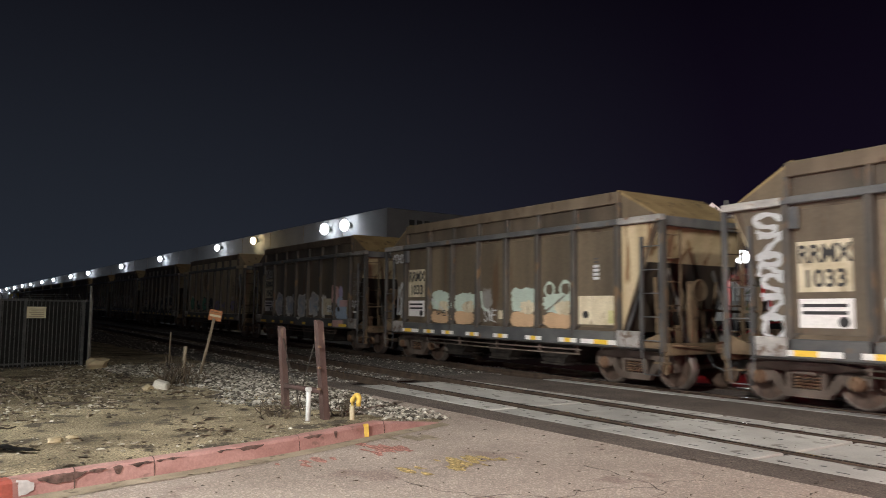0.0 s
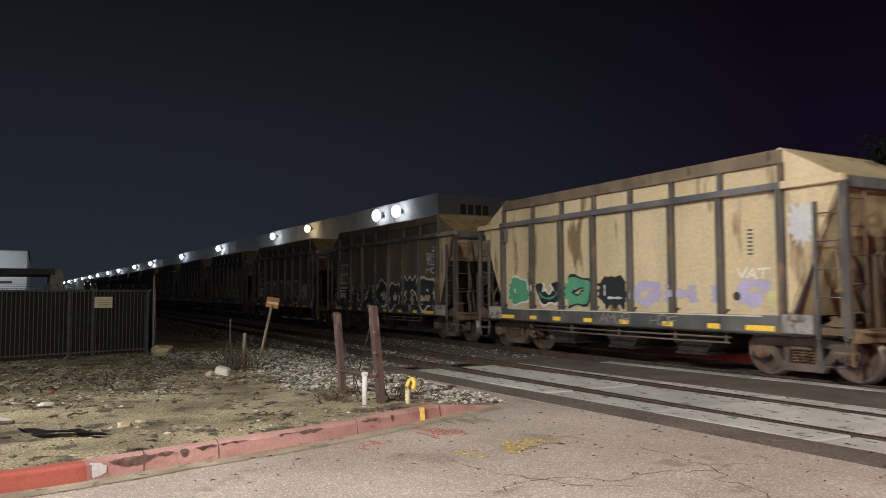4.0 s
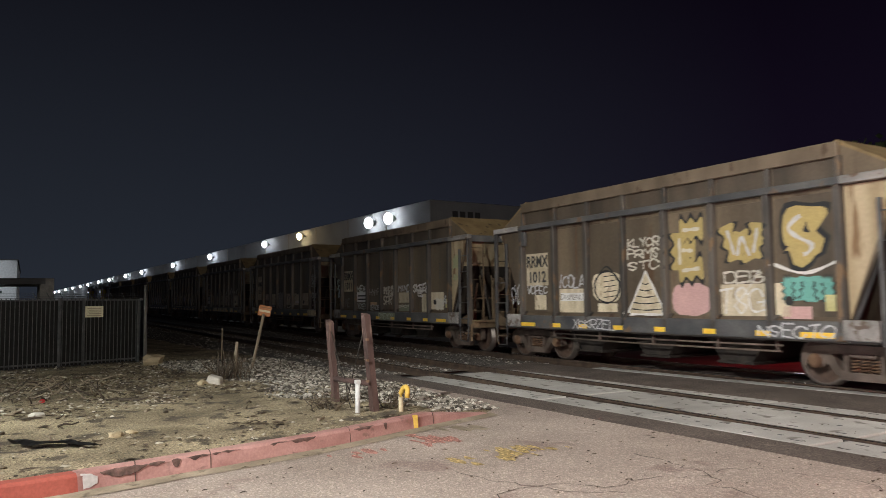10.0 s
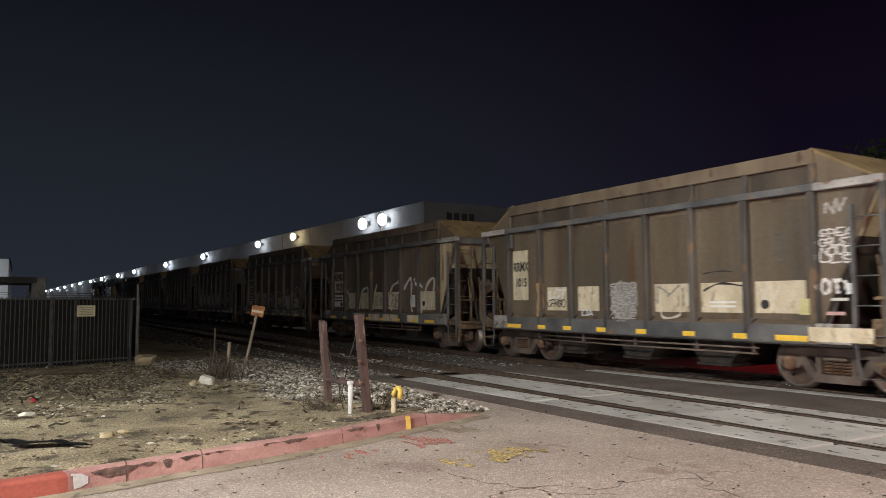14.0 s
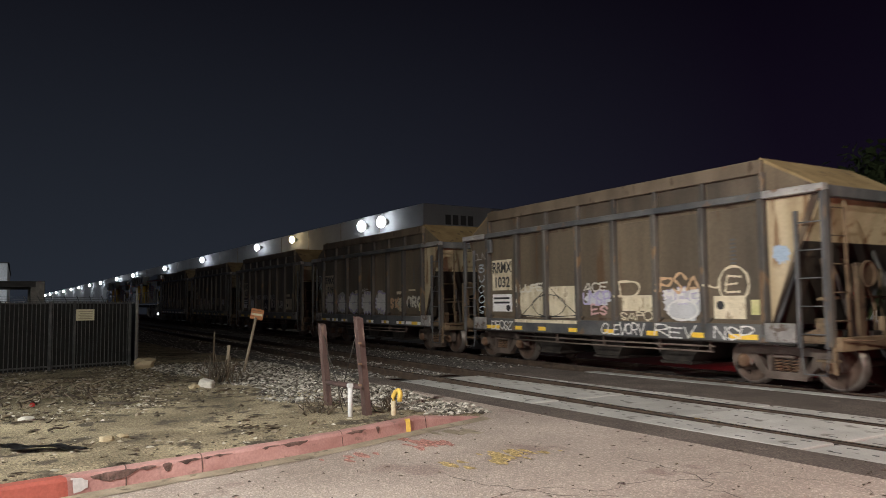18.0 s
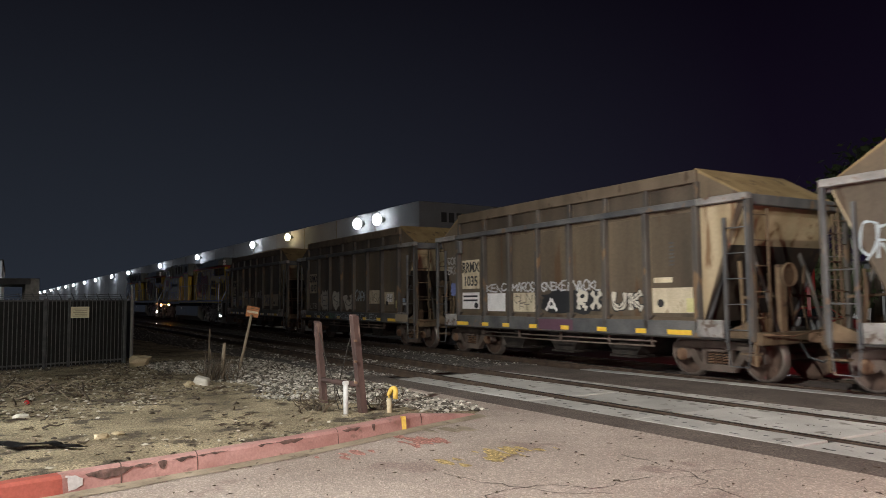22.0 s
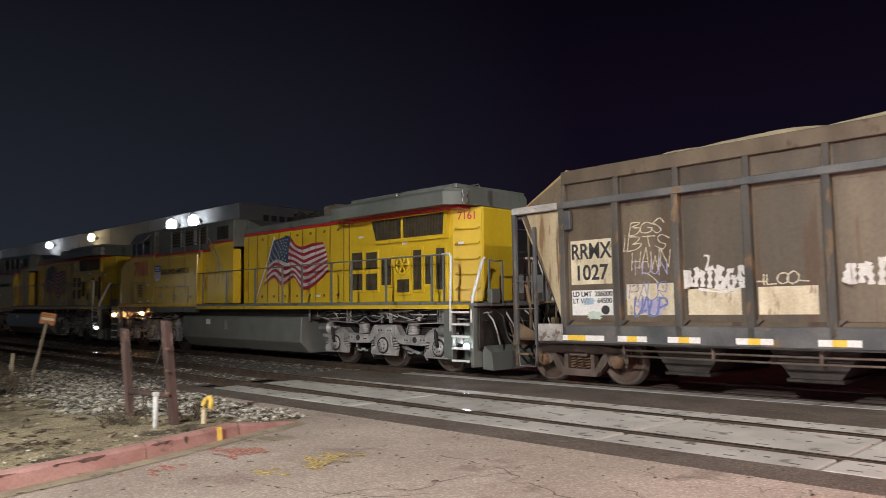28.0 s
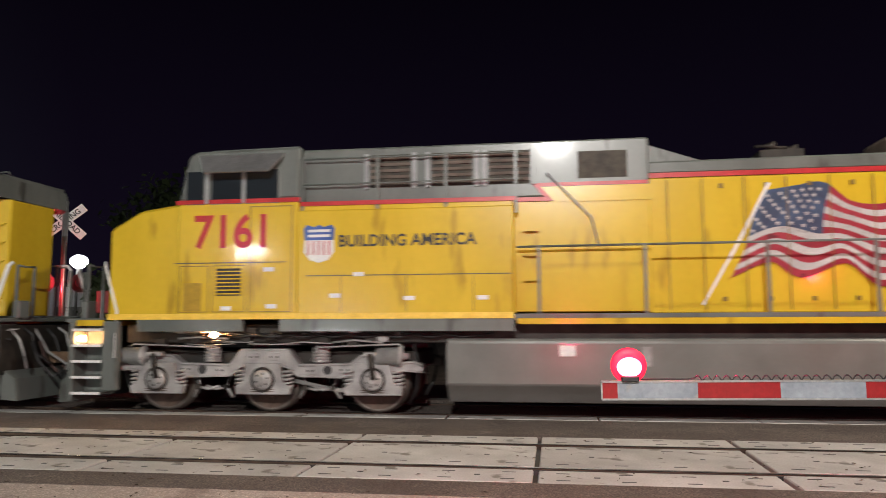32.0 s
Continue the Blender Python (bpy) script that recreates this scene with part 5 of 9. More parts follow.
# ---------- trees, cars and the lot beyond the tracks ----------
def tree(x, y, h, spread, seed, label):
    rng = random.Random(seed)
    root = thing("tree", Matrix.Translation((x, y, -0.15)), label, "tree", "trees beyond the tracks")
    bm = tube(bmesh.new(), [(0, 0, 0), (0.1, 0.05, h * 0.25), (0.0, 0.1, h * 0.55), (0.1, 0, h * 0.85)], h * 0.03, 9, taper=0.25)
    ends = []
    for k in range(11):
        a = rng.uniform(0, 6.28)
        z0 = h * rng.uniform(0.3, 0.7)
        r = spread * rng.uniform(0.45, 1.0)
        e = Vector((r * math.cos(a), r * math.sin(a), z0 + h * rng.uniform(0.08, 0.35)))
        tube(bm, [(0.05, 0.05, z0), e * 0.5 + Vector((0, 0, z0 * 0.5)), e], h * 0.011, 6, taper=0.3)
        ends.append(e)
    part("trunk", bm, BARK, root)
    r2 = np.random.RandomState(seed)
    verts, faces = [], []
    for e in ends + [Vector((0, 0, h * 0.9)), Vector((0.3, 0, h * 0.78)), Vector((-0.3, 0.2, h * 0.7))]:
        for i in range(230):
            p0 = np.array(e) + r2.normal(0, 1, 3) * np.array([0.34, 0.34, 0.26]) * spread
            a, b = r2.normal(0, 0.13, 3), r2.normal(0, 0.13, 3)
            n0 = len(verts)
            verts += [tuple(p0 - a), tuple(p0 + b), tuple(p0 + a), tuple(p0 - b)]
            faces.append((n0, n0 + 1, n0 + 2, n0 + 3))
    raw("crown", verts, faces, LEAVES, root)


tree(-25.0, 44.5, 11.0, 2.6, 1, "tall dark tree beyond the tracks")
tree(-10.5, 36.0, 6.5, 2.2, 2, "dark rounded tree beside the distant street lamp")
tree(-18.5, 30.0, 3.4, 1.1, 3, "small green tree in the lot beyond the tracks")
tree(-6.0, 52.0, 9.0, 3.0, 4, "dark tree far beyond the tracks")


def parked_car(x, y, rz, paint, label):
    root = thing("parked_car", Matrix.Translation((x, y, -0.02)) @ Matrix.Rotation(radians(rz), 4, "Z"), label, "car", "cars parked beyond the tracks")
    prism_body = [(-2.2, 0.35), (-2.25, 0.75), (-1.5, 0.92), (-0.8, 1.38), (0.7, 1.42), (1.5, 0.98), (2.2, 0.9), (2.25, 0.4)]
    part("body", prism(bmesh.new(), prism_body, -0.88, 0.88, bevel=0.06), paint, root)
    for s in (-0.885, 0.885):
        part("side_window", prism(bmesh.new(), [(-1.25, 0.96), (-0.72, 1.32), (0.62, 1.35), (1.2, 0.98)], s - 0.004, s + 0.004), WINDOW, root)
    part("windscreen", prism(bmesh.new(), [(-1.48, 0.95), (-0.84, 1.36), (-0.86, 1.37), (-1.51, 0.96)], -0.7, 0.7), WINDOW, root)
    for wx in (-1.4, 1.4):
        for wy in (-0.86, 0.86):
            part("wheel", turned(bmesh.new(), [(-0.1, 0.29), (-0.08, 0.33), (0.08, 0.33), (0.1, 0.29)], "y", (wx, wy, 0.33), 18), BLACK_PLASTIC, root)
    for wy in (-0.6, 0.6):
        part("tail_lamp", boxed(2.2, 2.27, wy - 0.15, wy + 0.15, 0.68, 0.82), RED_LAMP if label.startswith("dark red") else GATE_RED, root)
        part("headlamp", boxed(-2.27, -2.2, wy - 0.15, wy + 0.15, 0.6, 0.72), WHITE_REF, root)


CAR_WHITE = mat("white_car_paint", (0.62, 0.62, 0.62), (0.7, 0.7, 0.7), 0.25, 0, 1, 20, 0.01, coat=0.8)
CAR_RED = mat("red_car_paint", (0.20, 0.01, 0.012), (0.25, 0.015, 0.016), 0.25, 0, 1, 20, 0.01, coat=0.8)
CAR_DARK = mat("dark_car_paint", (0.02, 0.02, 0.022), (0.03, 0.03, 0.032), 0.25, 0, 1, 20, 0.01, coat=0.8)
parked_car(-21.5, 29.0, 75, CAR_DARK, "dark sedan parked in the lot beyond the tracks")
parked_car(-17.6, 26.0, 80, CAR_RED, "dark red sedan parked with a lit tail lamp")
parked_car(-24.5, 30.0, 78, CAR_WHITE, "white sedan parked in the lot beyond the tracks")
parked_car(-14.0, 29.0, 80, CAR_DARK, "dark sedan parked beside the red one")
parked_car(-28.4, 80.2, 80, CAR_RED, "dark red sedan far down the road with lit tail lamps")


def pickup():
    root = thing("pickup_truck", Matrix.Translation((-9.5, -7.75, 0.05)), "dark pickup truck parked in the lot with lit headlights", "pickup truck")
    prof = [(0.05, 0.40), (0.0, 0.60), (-0.05, 0.98), (-1.25, 1.10), (-1.95, 1.75), (-3.5, 1.75), (-3.7, 1.12), (-5.4, 1.10), (-5.45, 0.45)]
    bm = prism(bmesh.new(), [(y, z) for y, z in prof], -0.95, 0.95, bevel=0.05)
    bm.transform(Matrix.Rotation(radians(90), 4, "Z"))
    part("body", bm, CAR_DARK, root)
    part("grille", boxed(-0.45, 0.45, 0.02, 0.06, 0.58, 0.88, 0.01), BLACK_PLASTIC, root)
    part("bumper", boxed(-0.95, 0.95, -0.02, 0.12, 0.36, 0.55, 0.03), ALU, root)
    part("windscreen", boxed(-0.75, 0.75, -0.01, 0.01, -0.42, 0.40), WINDOW, root).matrix_basis = pose(0, -1.57, 1.44, 43, 0, 0)
    for sx in (-0.6, 0.6):
        part("headlight", boxed(sx - 0.19, sx + 0.19, 0.0, 0.06, 0.57, 0.80, 0.03), HEADLIGHT, root, "lit white headlight")
    for wx in (-0.9, 0.9):
        for wy in (-0.95, -4.4):
            part("wheel", turned(bmesh.new(), [(-0.12, 0.3), (-0.1, 0.38), (0.1, 0.38), (0.12, 0.3)], "x", (wx, wy, 0.36), 18), BLACK_PLASTIC, root)


pickup()


# ---------- the hopper cars ----------
MID = 5.715
RIBS = [1.24, 2.62, 3.86, 5.10, 6.34, 7.58, 8.84, 10.19]
WB = 0.87          # half the truck's wheelbase
TRUCKS = (1.21, 10.22)


def wheelset(parent, x, z, r, plate, name="wheelset"):
    bm = bmesh.new()
    for s in (-1, 1):
        y = s * GAUGE
        prof = [(-0.075, r * 0.35), (-0.070, r * 0.80), (-0.075, r * 0.86), (-0.075, r + 0.028), (-0.045, r + 0.026), (-0.03, r), (0.075, r - 0.006), (0.075, r * 0.88), (0.045, r * 0.80), (0.03, r * 0.38), (0.075, r * 0.33), (0.075, r * 0.2)]
        prof = [(-s * -a, q) for a, q in prof] if s > 0 else [(-a, q) for a, q in prof]
        turned(bm, prof, "y", (0, y, 0), 28, [0, 0, 0, 0, 1, 1, 1, 0, 0, 0, 0])
        # lifting holes and casting marks that show the turning
        for k in range(3):
            a = 2 * math.pi * k / 3
            c = Vector((math.sin(a) * r * 0.58, y + s * 0.052, math.cos(a) * r * 0.58))
            box(bm, c.x - 0.035, c.x + 0.035, c.y - 0.006, c.y + 0.012, c.z - 0.035, c.z + 0.035)
    turned(bm, [(-1.05, 0.07), (1.05, 0.07)], "y", (0, 0, 0), 12)
    ob = part(name, bm, [plate, TREAD], parent)
    ob.location = (x, 0, z)
    return ob


def freight_truck(root, x):
    tr = new("truck")
    tr.parent = root
    tr.location = (x - MID, 0, 0)
    for s in (-1, 1):
        y0, y1 = s * 1.0 - 0.07, s * 1.0 + 0.07
        bm = bmesh.new()
        # cast side frame: top bar, slanting legs, spring seat, pedestals
        prism(bm, [(-1.12, 0.62), (-1.08, 0.70), (-0.5, 0.76), (0.5, 0.76), (1.08, 0.70), (1.12, 0.62), (0.70, 0.60), (-0.70, 0.60)], y0, y1)
        for q in (-1, 1):
            prism(bm, [(q * 0.72, 0.62), (q * 0.58, 0.62), (q * 0.36, 0.30), (q * 0.48, 0.24), (q * 0.62, 0.40)], y0, y1)
            prism(bm, [(q * 0.36, 0.64), (q * 0.27, 0.64), (q * 0.27, 0.27), (q * 0.36, 0.27)], y0, y1)
            prism(bm, [(q * 1.12, 0.64), (q * 0.66, 0.64), (q * 0.66, 0.42), (q * 0.74, 0.36), (q * 0.76, 0.52), (q * 1.02, 0.52), (q * 1.06, 0.36), (q * 1.12, 0.40)], y0, y1)
        prism(bm, [(-0.48, 0.30), (0.48, 0.30), (0.40, 0.16), (-0.40, 0.16)], y0 - 0.01, y1 + 0.01)
        bmesh.ops.recalc_face_normals(bm, faces=bm.faces[:])
        part("side_frame", bm, STEEL_DIRT, tr)
        for k in range(3):
            cx = -0.17 + 0.17 * k
            part("spring", tube(bmesh.new(), [(cx + 0.06 * math.cos(0.9 * j), s * 1.0 + 0.06 * math.sin(0.9 * j), 0.30 + 0.0075 * j) for j in range(34)], 0.016, 5), RUST, tr)
        part("bolster_end", boxed(-0.22, 0.22, s * 1.0 - 0.12, s * 1.0 + 0.12, 0.545, 0.62, 0.02), STEEL_DIRT, tr)
        for q in (-1, 1):
            part("bearing_cap", turned(bmesh.new(), [(-0.09, 0.13), (0.05, 0.13), (0.09, 0.09), (0.10, 0.05)] if s > 0 else [(-0.10, 0.05), (-0.09, 0.09), (-0.05, 0.13), (0.09, 0.13)], "y", (q * WB, s * 1.05, 0.46), 16), RUST, tr)
    part("bolster", boxed(-0.2, 0.2, -1.0, 1.0, 0.42, 0.66, 0.02), DARK_STEEL, tr)
    wheels = [wheelset(tr, q * WB, 0.457, 0.457, WHEEL_FACE) for q in (-1, 1)]
    return tr


def rungs(ladder, a, b, material, heights):
    """The rungs of a ladder, all on one mesh."""
    first = None
    for z in heights:
        if first is None:
            ob = first = part("rung", tube(bmesh.new(), [a, b], 0.013, 6), material, ladder)
        else:
            ob = new("rung", first.data)
            ob.parent = ladder
        ob.location = (0, 0, z)


def hopper(paint, ext_paint, ribs, heap, seed, label):
    rng = random.Random(seed)
    root = thing("hopper_car", Matrix(), label, "hopper car", "hopper cars of the train")
    X = lambda u: u - MID
    body = prism(bmesh.new(), [(X(0.14), 3.46), (X(11.29), 3.46), (X(10.24), 1.16), (X(1.19), 1.16)], -1.46, 1.46)
    part("body", body, paint, root)
    for s in (-1, 1):
        part("side_sill", boxed(X(0.62), X(10.81), s * 1.53 - 0.06, s * 1.53 + 0.06, 0.84, 1.17, 0.015), HOPPER_EDGE, root, "worn blue-grey side sill")
        part("sill_lip", boxed(X(0.62), X(10.81), s * 1.56 - 0.07, s * 1.56 + 0.07, 0.82, 0.845), DARK_STEEL, root)
        part("top_chord", boxed(X(0.0), X(11.43), s * 1.53 - 0.075, s * 1.53 + 0.075, 3.45, 3.58, 0.012), HOPPER_EDGE, root, "scuffed blue-grey top chord")
        for u in ribs:
            part("rib", boxed(X(u) - 0.065, X(u) + 0.065, s * 1.52 - 0.07, s * 1.52 + 0.07, 0.98, 3.46, 0.012), RIB, root)
            part("upper_rib", boxed(X(u) - 0.05, X(u) + 0.05, s * 1.47 - 0.05, s * 1.47 + 0.05, 3.57, 3.95, 0.008), RIB, root)
        for u in ribs[:-1]:
            part("foot_bracket", prism(bmesh.new(), [(X(u) + 0.065, 1.27), (X(u) + 0.17, 1.27), (X(u) + 0.065, 1.18)], s * 1.50 - 0.03, s * 1.50 + 0.03), RIB, root)
        for i, (ua, ub) in enumerate(zip(ribs, ribs[1:])):
            part("side_sheet", boxed(X(ua) + 0.10, X(ub) - 0.11, s * 1.462 - 0.006, s * 1.462 + 0.006, 1.24, 3.36, 0.005), paint if paint is not HOPPER else SHEET, root)
            part("upper_sheet", boxed(X(ua) + 0.08, X(ub) - 0.09, s * 1.434 - 0.006, s * 1.434 + 0.006, 3.60, 3.94, 0.005), ext_paint if paint is not HOPPER else UPPER_SHADED, root)
        # pale end panels beyond the outer ribs
        for q in (0, 1):
            u0, u1, u2 = (0.30, 1.17, 1.15) if q == 0 else (11.13, 10.26, 10.28)
            part("end_panel", prism(bmesh.new(), [(X(u0), 3.43), (X(u1), 3.43), (X(u2), 1.20)], s * 1.470 - 0.006, s * 1.470 + 0.006), HOPPER_END if paint is HOPPER and (q == 1 or seed == 4) else SHEET if paint is HOPPER else paint, root, "pale dusty end panel" if q == 1 or seed == 4 else "brown end panel")
            uc = (0.0, 1.17) if q == 0 else (10.26, 11.43)
            part("chord_end", boxed(X(uc[0]) - 0.003, X(uc[1]) + 0.003, s * 1.534 - 0.079, s * 1.534 + 0.079, 3.446, 3.584, 0.012), CHORD_END if paint is HOPPER else HOPPER_TAN, root, "pale scuffed end of the top chord")
            ub = (0.62, 1.22) if q == 0 else (10.21, 10.81)
            part("bolster_block", boxed(X(ub[0]), X(ub[1]), s * 1.55 - 0.07, s * 1.55 + 0.07, 0.86, 1.20, 0.015), BOLSTER, root, "pale scuffed bolster block")
        part("route_box", boxed(X(1.32), X(1.47), s * 1.56 - 0.05, s * 1.56 + 0.05, 3.02, 3.40, 0.015), HOPPER_EDGE, root)
    # small stencilled column, round port and sticker on the street side
    for k in range(7):
        part("stencil_bar", boxed(X(9.44), X(9.56), -1.474, -1.4695, 2.30 + 0.075 * k, 2.335 + 0.075 * k), HOPPER_EDGE, root)
    part("port_ring", turned(bmesh.new(), [(-0.014, 0.085), (0.0, 0.085)], "y", (X(9.18), -1.4775, 1.52), 16), BLACK_MARK, root, "dark round port")
    part("sticker", boxed(X(9.86), X(10.04), -1.482, -1.4695, 1.34, 1.62), STICKER, root, "pale yellow sticker")
    # the raised box above the chord, its rim and the load
    ext = prism(bmesh.new(), [(X(0.20), 3.57), (X(1.26), 4.15), (X(10.17), 4.15), (X(11.23), 3.57)], -1.43, 1.43)
    part("raised_side", ext, ext_paint, root)
    for s in (-1, 1):
        part("rim", boxed(X(1.22), X(10.21), s * 1.475 - 0.05, s * 1.475 + 0.05, 3.93, 4.185, 0.012), RIM, root, "tan dusty top rim")
        part("rim_flare", prism(bmesh.new(), [(X(1.26), 4.18), (X(10.17), 4.18), (X(10.10), 4.21), (X(1.33), 4.21)], s * 1.43 - 0.012, s * 1.43 + 0.012), RIM, root)
    for q in (0, 1):
        a, b = (0.16, 1.30) if q == 0 else (11.27, 10.13)
        part("end_sheet", prism(bmesh.new(), [(X(a), 3.58), (X(b), 4.24), (X(b) + (0.05 if q == 0 else -0.05), 4.19), (X(a) + (0.1 if q == 0 else -0.1), 3.56)], -1.424, 1.424), END_ROOF if paint is HOPPER else HOPPER_TAN, root, "sloping sand-dusted end sheet")
    xs_ = np.linspace(X(1.2), X(10.23), 34)
    ys_ = np.linspace(-1.40, 1.40, 11)
    verts, faces = [], []
    for x in xs_:
        for y in ys_:
            e = max(0.0, 1 - (abs(y) / 1.4) ** 2.2) * max(0.0, min(1.0, (4.6 - abs(x)) / 2.0))
            z = 4.08 + heap * e * (0.75 + 0.5 * noise.noise(Vector((x * 0.55, seed, 0)))) + 0.05 * noise.noise(Vector((x * 2.2, y * 2.2, seed)))
            verts.append((x, y, z))
    for i in range(33):
        faces += [(i * 11 + k, i * 11 + k + 1, i * 11 + 12 + k, i * 11 + 11 + k) for k in range(10)]
    raw("load", verts, faces, SAND, root, "heaped pale sand and gravel load", smooth=True)
    # hopper bottoms and centre sill
    part("centre_sill", boxed(X(0.1), X(11.33), -0.18, 0.18, 0.72, 1.05, 0.02), DARK_STEEL, root)
    for u in (3.6, 5.7, 7.8):
        part("hopper_chute", prism(bmesh.new(), [(X(u) - 0.95, 1.16), (X(u) + 0.95, 1.16), (X(u) + 0.35, 0.34), (X(u) - 0.35, 0.34)], -1.2, 1.2), DARK_STEEL, root)
        part("chute_door", boxed(X(u) - 0.42, X(u) + 0.42, -1.25, 1.25, 0.30, 0.36, 0.01), DARK_STEEL, root)
    for s in (-1, 1):
        for z, y in ((0.72, 1.46), (0.62, 1.50)):
            part("brake_rod", tube(bmesh.new(), [(X(2.4), s * y, z), (X(5.7), s * y, z - 0.015), (X(9.0), s * y, z)], 0.022, 6), STEEL_DIRT, root)
        for u in (2.5, 4.2, 5.9, 7.6, 8.9):
            part("rod_hanger", boxed(X(u) - 0.025, X(u) + 0.025, s * 1.47 - 0.02, s * 1.47 + 0.03, 0.60, 0.86), STEEL_DIRT, root)
    # ends: ladders, braces, platform, coupler
    for q in (0, 1):
        d = 1 if q == 0 else -1
        e = 0.0 if q == 0 else 11.43
        U = lambda a: X(e + d * a)
        for s in (-1, 1):
            bm = bmesh.new()
            for a in (0.05, 0.55):
                box(bm, U(a) - 0.028, U(a) + 0.028, s * 1.56 - 0.03, s * 1.56 + 0.03, 0.78, 3.45 if a < 0.1 else 3.15)
            tube(bm, [(U(0.05), s * 1.56, 0.78), (U(0.10), s * 1.56, 0.34), (U(0.50), s * 1.56, 0.34), (U(0.55), s * 1.56, 0.78)], 0.018, 6)
            rungs(part("ladder", bm, HOPPER_EDGE, root, "steel corner ladder"), (U(0.05), s * 1.57, 0.0), (U(0.55), s * 1.57, 0.0), HOPPER_EDGE, (1.50, 2.06) if q == 0 else (1.02, 1.50, 1.98, 2.46, 2.94))
            bm = tube(bmesh.new(), [(U(-0.02), s * 1.05, 0.9), (U(-0.02), s * 1.05, 2.0), (U(-0.02), s * 1.05, 3.3)], 0.028, 6)
            rungs(part("end_ladder", bm, GRIME, root), (U(-0.02), s * 1.54, 0.0), (U(-0.02), s * 1.05, 0.0), GRIME, (1.25, 1.73, 2.21, 2.69, 3.17))
            part("corner_post", boxed(U(0.0) - 0.04, U(0.0) + 0.04, s * 1.52 - 0.05, s * 1.52 + 0.05, 0.82, 3.46), RIB, root)
            part("end_brace", tube(bmesh.new(), [(U(0.25), s * 1.36, 3.38), (U(0.72), s * 1.36, 2.2), (U(1.15), s * 1.36, 1.12)], 0.05, 6), HOPPER_EDGE, root)
            part("end_brace", tube(bmesh.new(), [(U(0.06), s * 0.75, 0.95), (U(0.35), s * 0.75, 2.0), (U(0.62), s * 0.75, 2.7)], 0.045, 6), RIB, root)
        # below the pale part, the shade between the cars is put into the colour
        for k, (a0, a1, m) in enumerate(((0.0, 0.36, HOPPER_END), (0.36, 1.0, SLOPE_SHADE if seed != 3 else HOPPER_TAN))):
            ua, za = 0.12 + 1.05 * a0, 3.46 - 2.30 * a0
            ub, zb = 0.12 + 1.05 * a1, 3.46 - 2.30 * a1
            part("slope_sheet", prism(bmesh.new(), [(U(ua - 0.025), za), (U(ub - 0.025), zb), (U(ub), zb + 0.01), (U(ua), za + 0.01)], -1.44, 1.44), m, root, "pale upper slope sheet" if k == 0 else "lower slope sheet of the car end, shade painted in on brown cars")
        part("end_chord", boxed(min(U(0.0), U(0.14)), max(U(0.0), U(0.14)), -1.47, 1.47, 3.36, 3.56, 0.012), HOPPER_EDGE, root)
        part("end_platform", boxed(min(U(-0.12), U(0.75)), max(U(-0.12), U(0.75)), -1.5, 1.5, 0.86, 0.93, 0.01), GRIME, root)
        part("end_sill", boxed(min(U(-0.14), U(0.0)), max(U(-0.14), U(0.0)), -1.5, 1.5, 0.74, 0.98, 0.015), GRIME, root)
        for k in range(5):
            y = -1.2 + 0.42 * k + rng.uniform(-0.1, 0.1)
            a = rng.uniform(0.1, 0.5)
            part("end_pipe", tube(bmesh.new(), [(U(a), y, 0.95), (U(a + 0.05), y + rng.uniform(-0.1, 0.1), 1.5), (U(a + rng.uniform(0.0, 0.3)), y + rng.uniform(-0.2, 0.2), rng.uniform(1.8, 2.4))], rng.uniform(0.02, 0.04), 6), GRIME, root)
        for k in range(4):
            y, z, a, w = -1.25 + 0.5 * k, rng.uniform(1.0, 1.35), rng.uniform(0.1, 0.45), rng.uniform(0.03, 0.07)
            part("bracket", boxed(U(a) - w, U(a) + w, y - 0.09, y + 0.09, 0.93, z, 0.02), GRIME, root)
        part("cross_rod", tube(bmesh.new(), [(U(0.3), -1.4, 1.62), (U(0.35), 0.0, 1.66), (U(0.3), 1.4, 1.62)], 0.03, 6), GRIME, root)
        for s in (-1, 1):
            part("gusset", prism(bmesh.new(), [(U(0.02), 1.22), (U(0.62), 0.98), (U(0.62), 0.90), (U(0.02), 0.90)], s * 1.50 - 0.02, s * 1.50 + 0.02), GRIME, root)
            part("corner_step", boxed(min(U(-0.05), U(0.3)), max(U(-0.05), U(0.3)), s * 1.45 - 0.09, s * 1.45 + 0.09, 0.56, 0.60, 0.008), GRIME, root)
            part("hanger", boxed(U(-0.02) - 0.025, U(-0.02) + 0.025, s * 1.5 - 0.025, s * 1.5 + 0.025, 0.36, 0.86), GRIME, root)
        if q == 1:
            part("brake_wheel", turned(bmesh.new(), [(-0.02, 0.22), (-0.01, 0.235), (0.01, 0.235), (0.02, 0.22), (0.02, 0.195), (-0.02, 0.195)], "x", (U(-0.1), -0.55, 2.05), 18), GRIME, root)
            part("brake_stand", boxed(U(0.1) - 0.06, U(0.1) + 0.06, -0.67, -0.43, 0.9, 2.25, 0.03), GRIME, root)
        else:
            part("air_tank", turned(bmesh.new(), [(-0.52, 0.10), (-0.48, 0.2), (0.48, 0.2), (0.52, 0.10)], "y", (U(0.55), 0.2, 1.22), 16), RUST, root)
        bm = boxed(min(U(-0.72), U(0.1)), max(U(-0.72), U(0.1)), -0.1, 0.1, 0.76, 0.96, 0.02)
        box(bm, min(U(-0.72), U(-0.42)), max(U(-0.72), U(-0.42)), -0.19, 0.19, 0.70, 1.0, 0.03)
        part("coupler", bm, RUST, root)
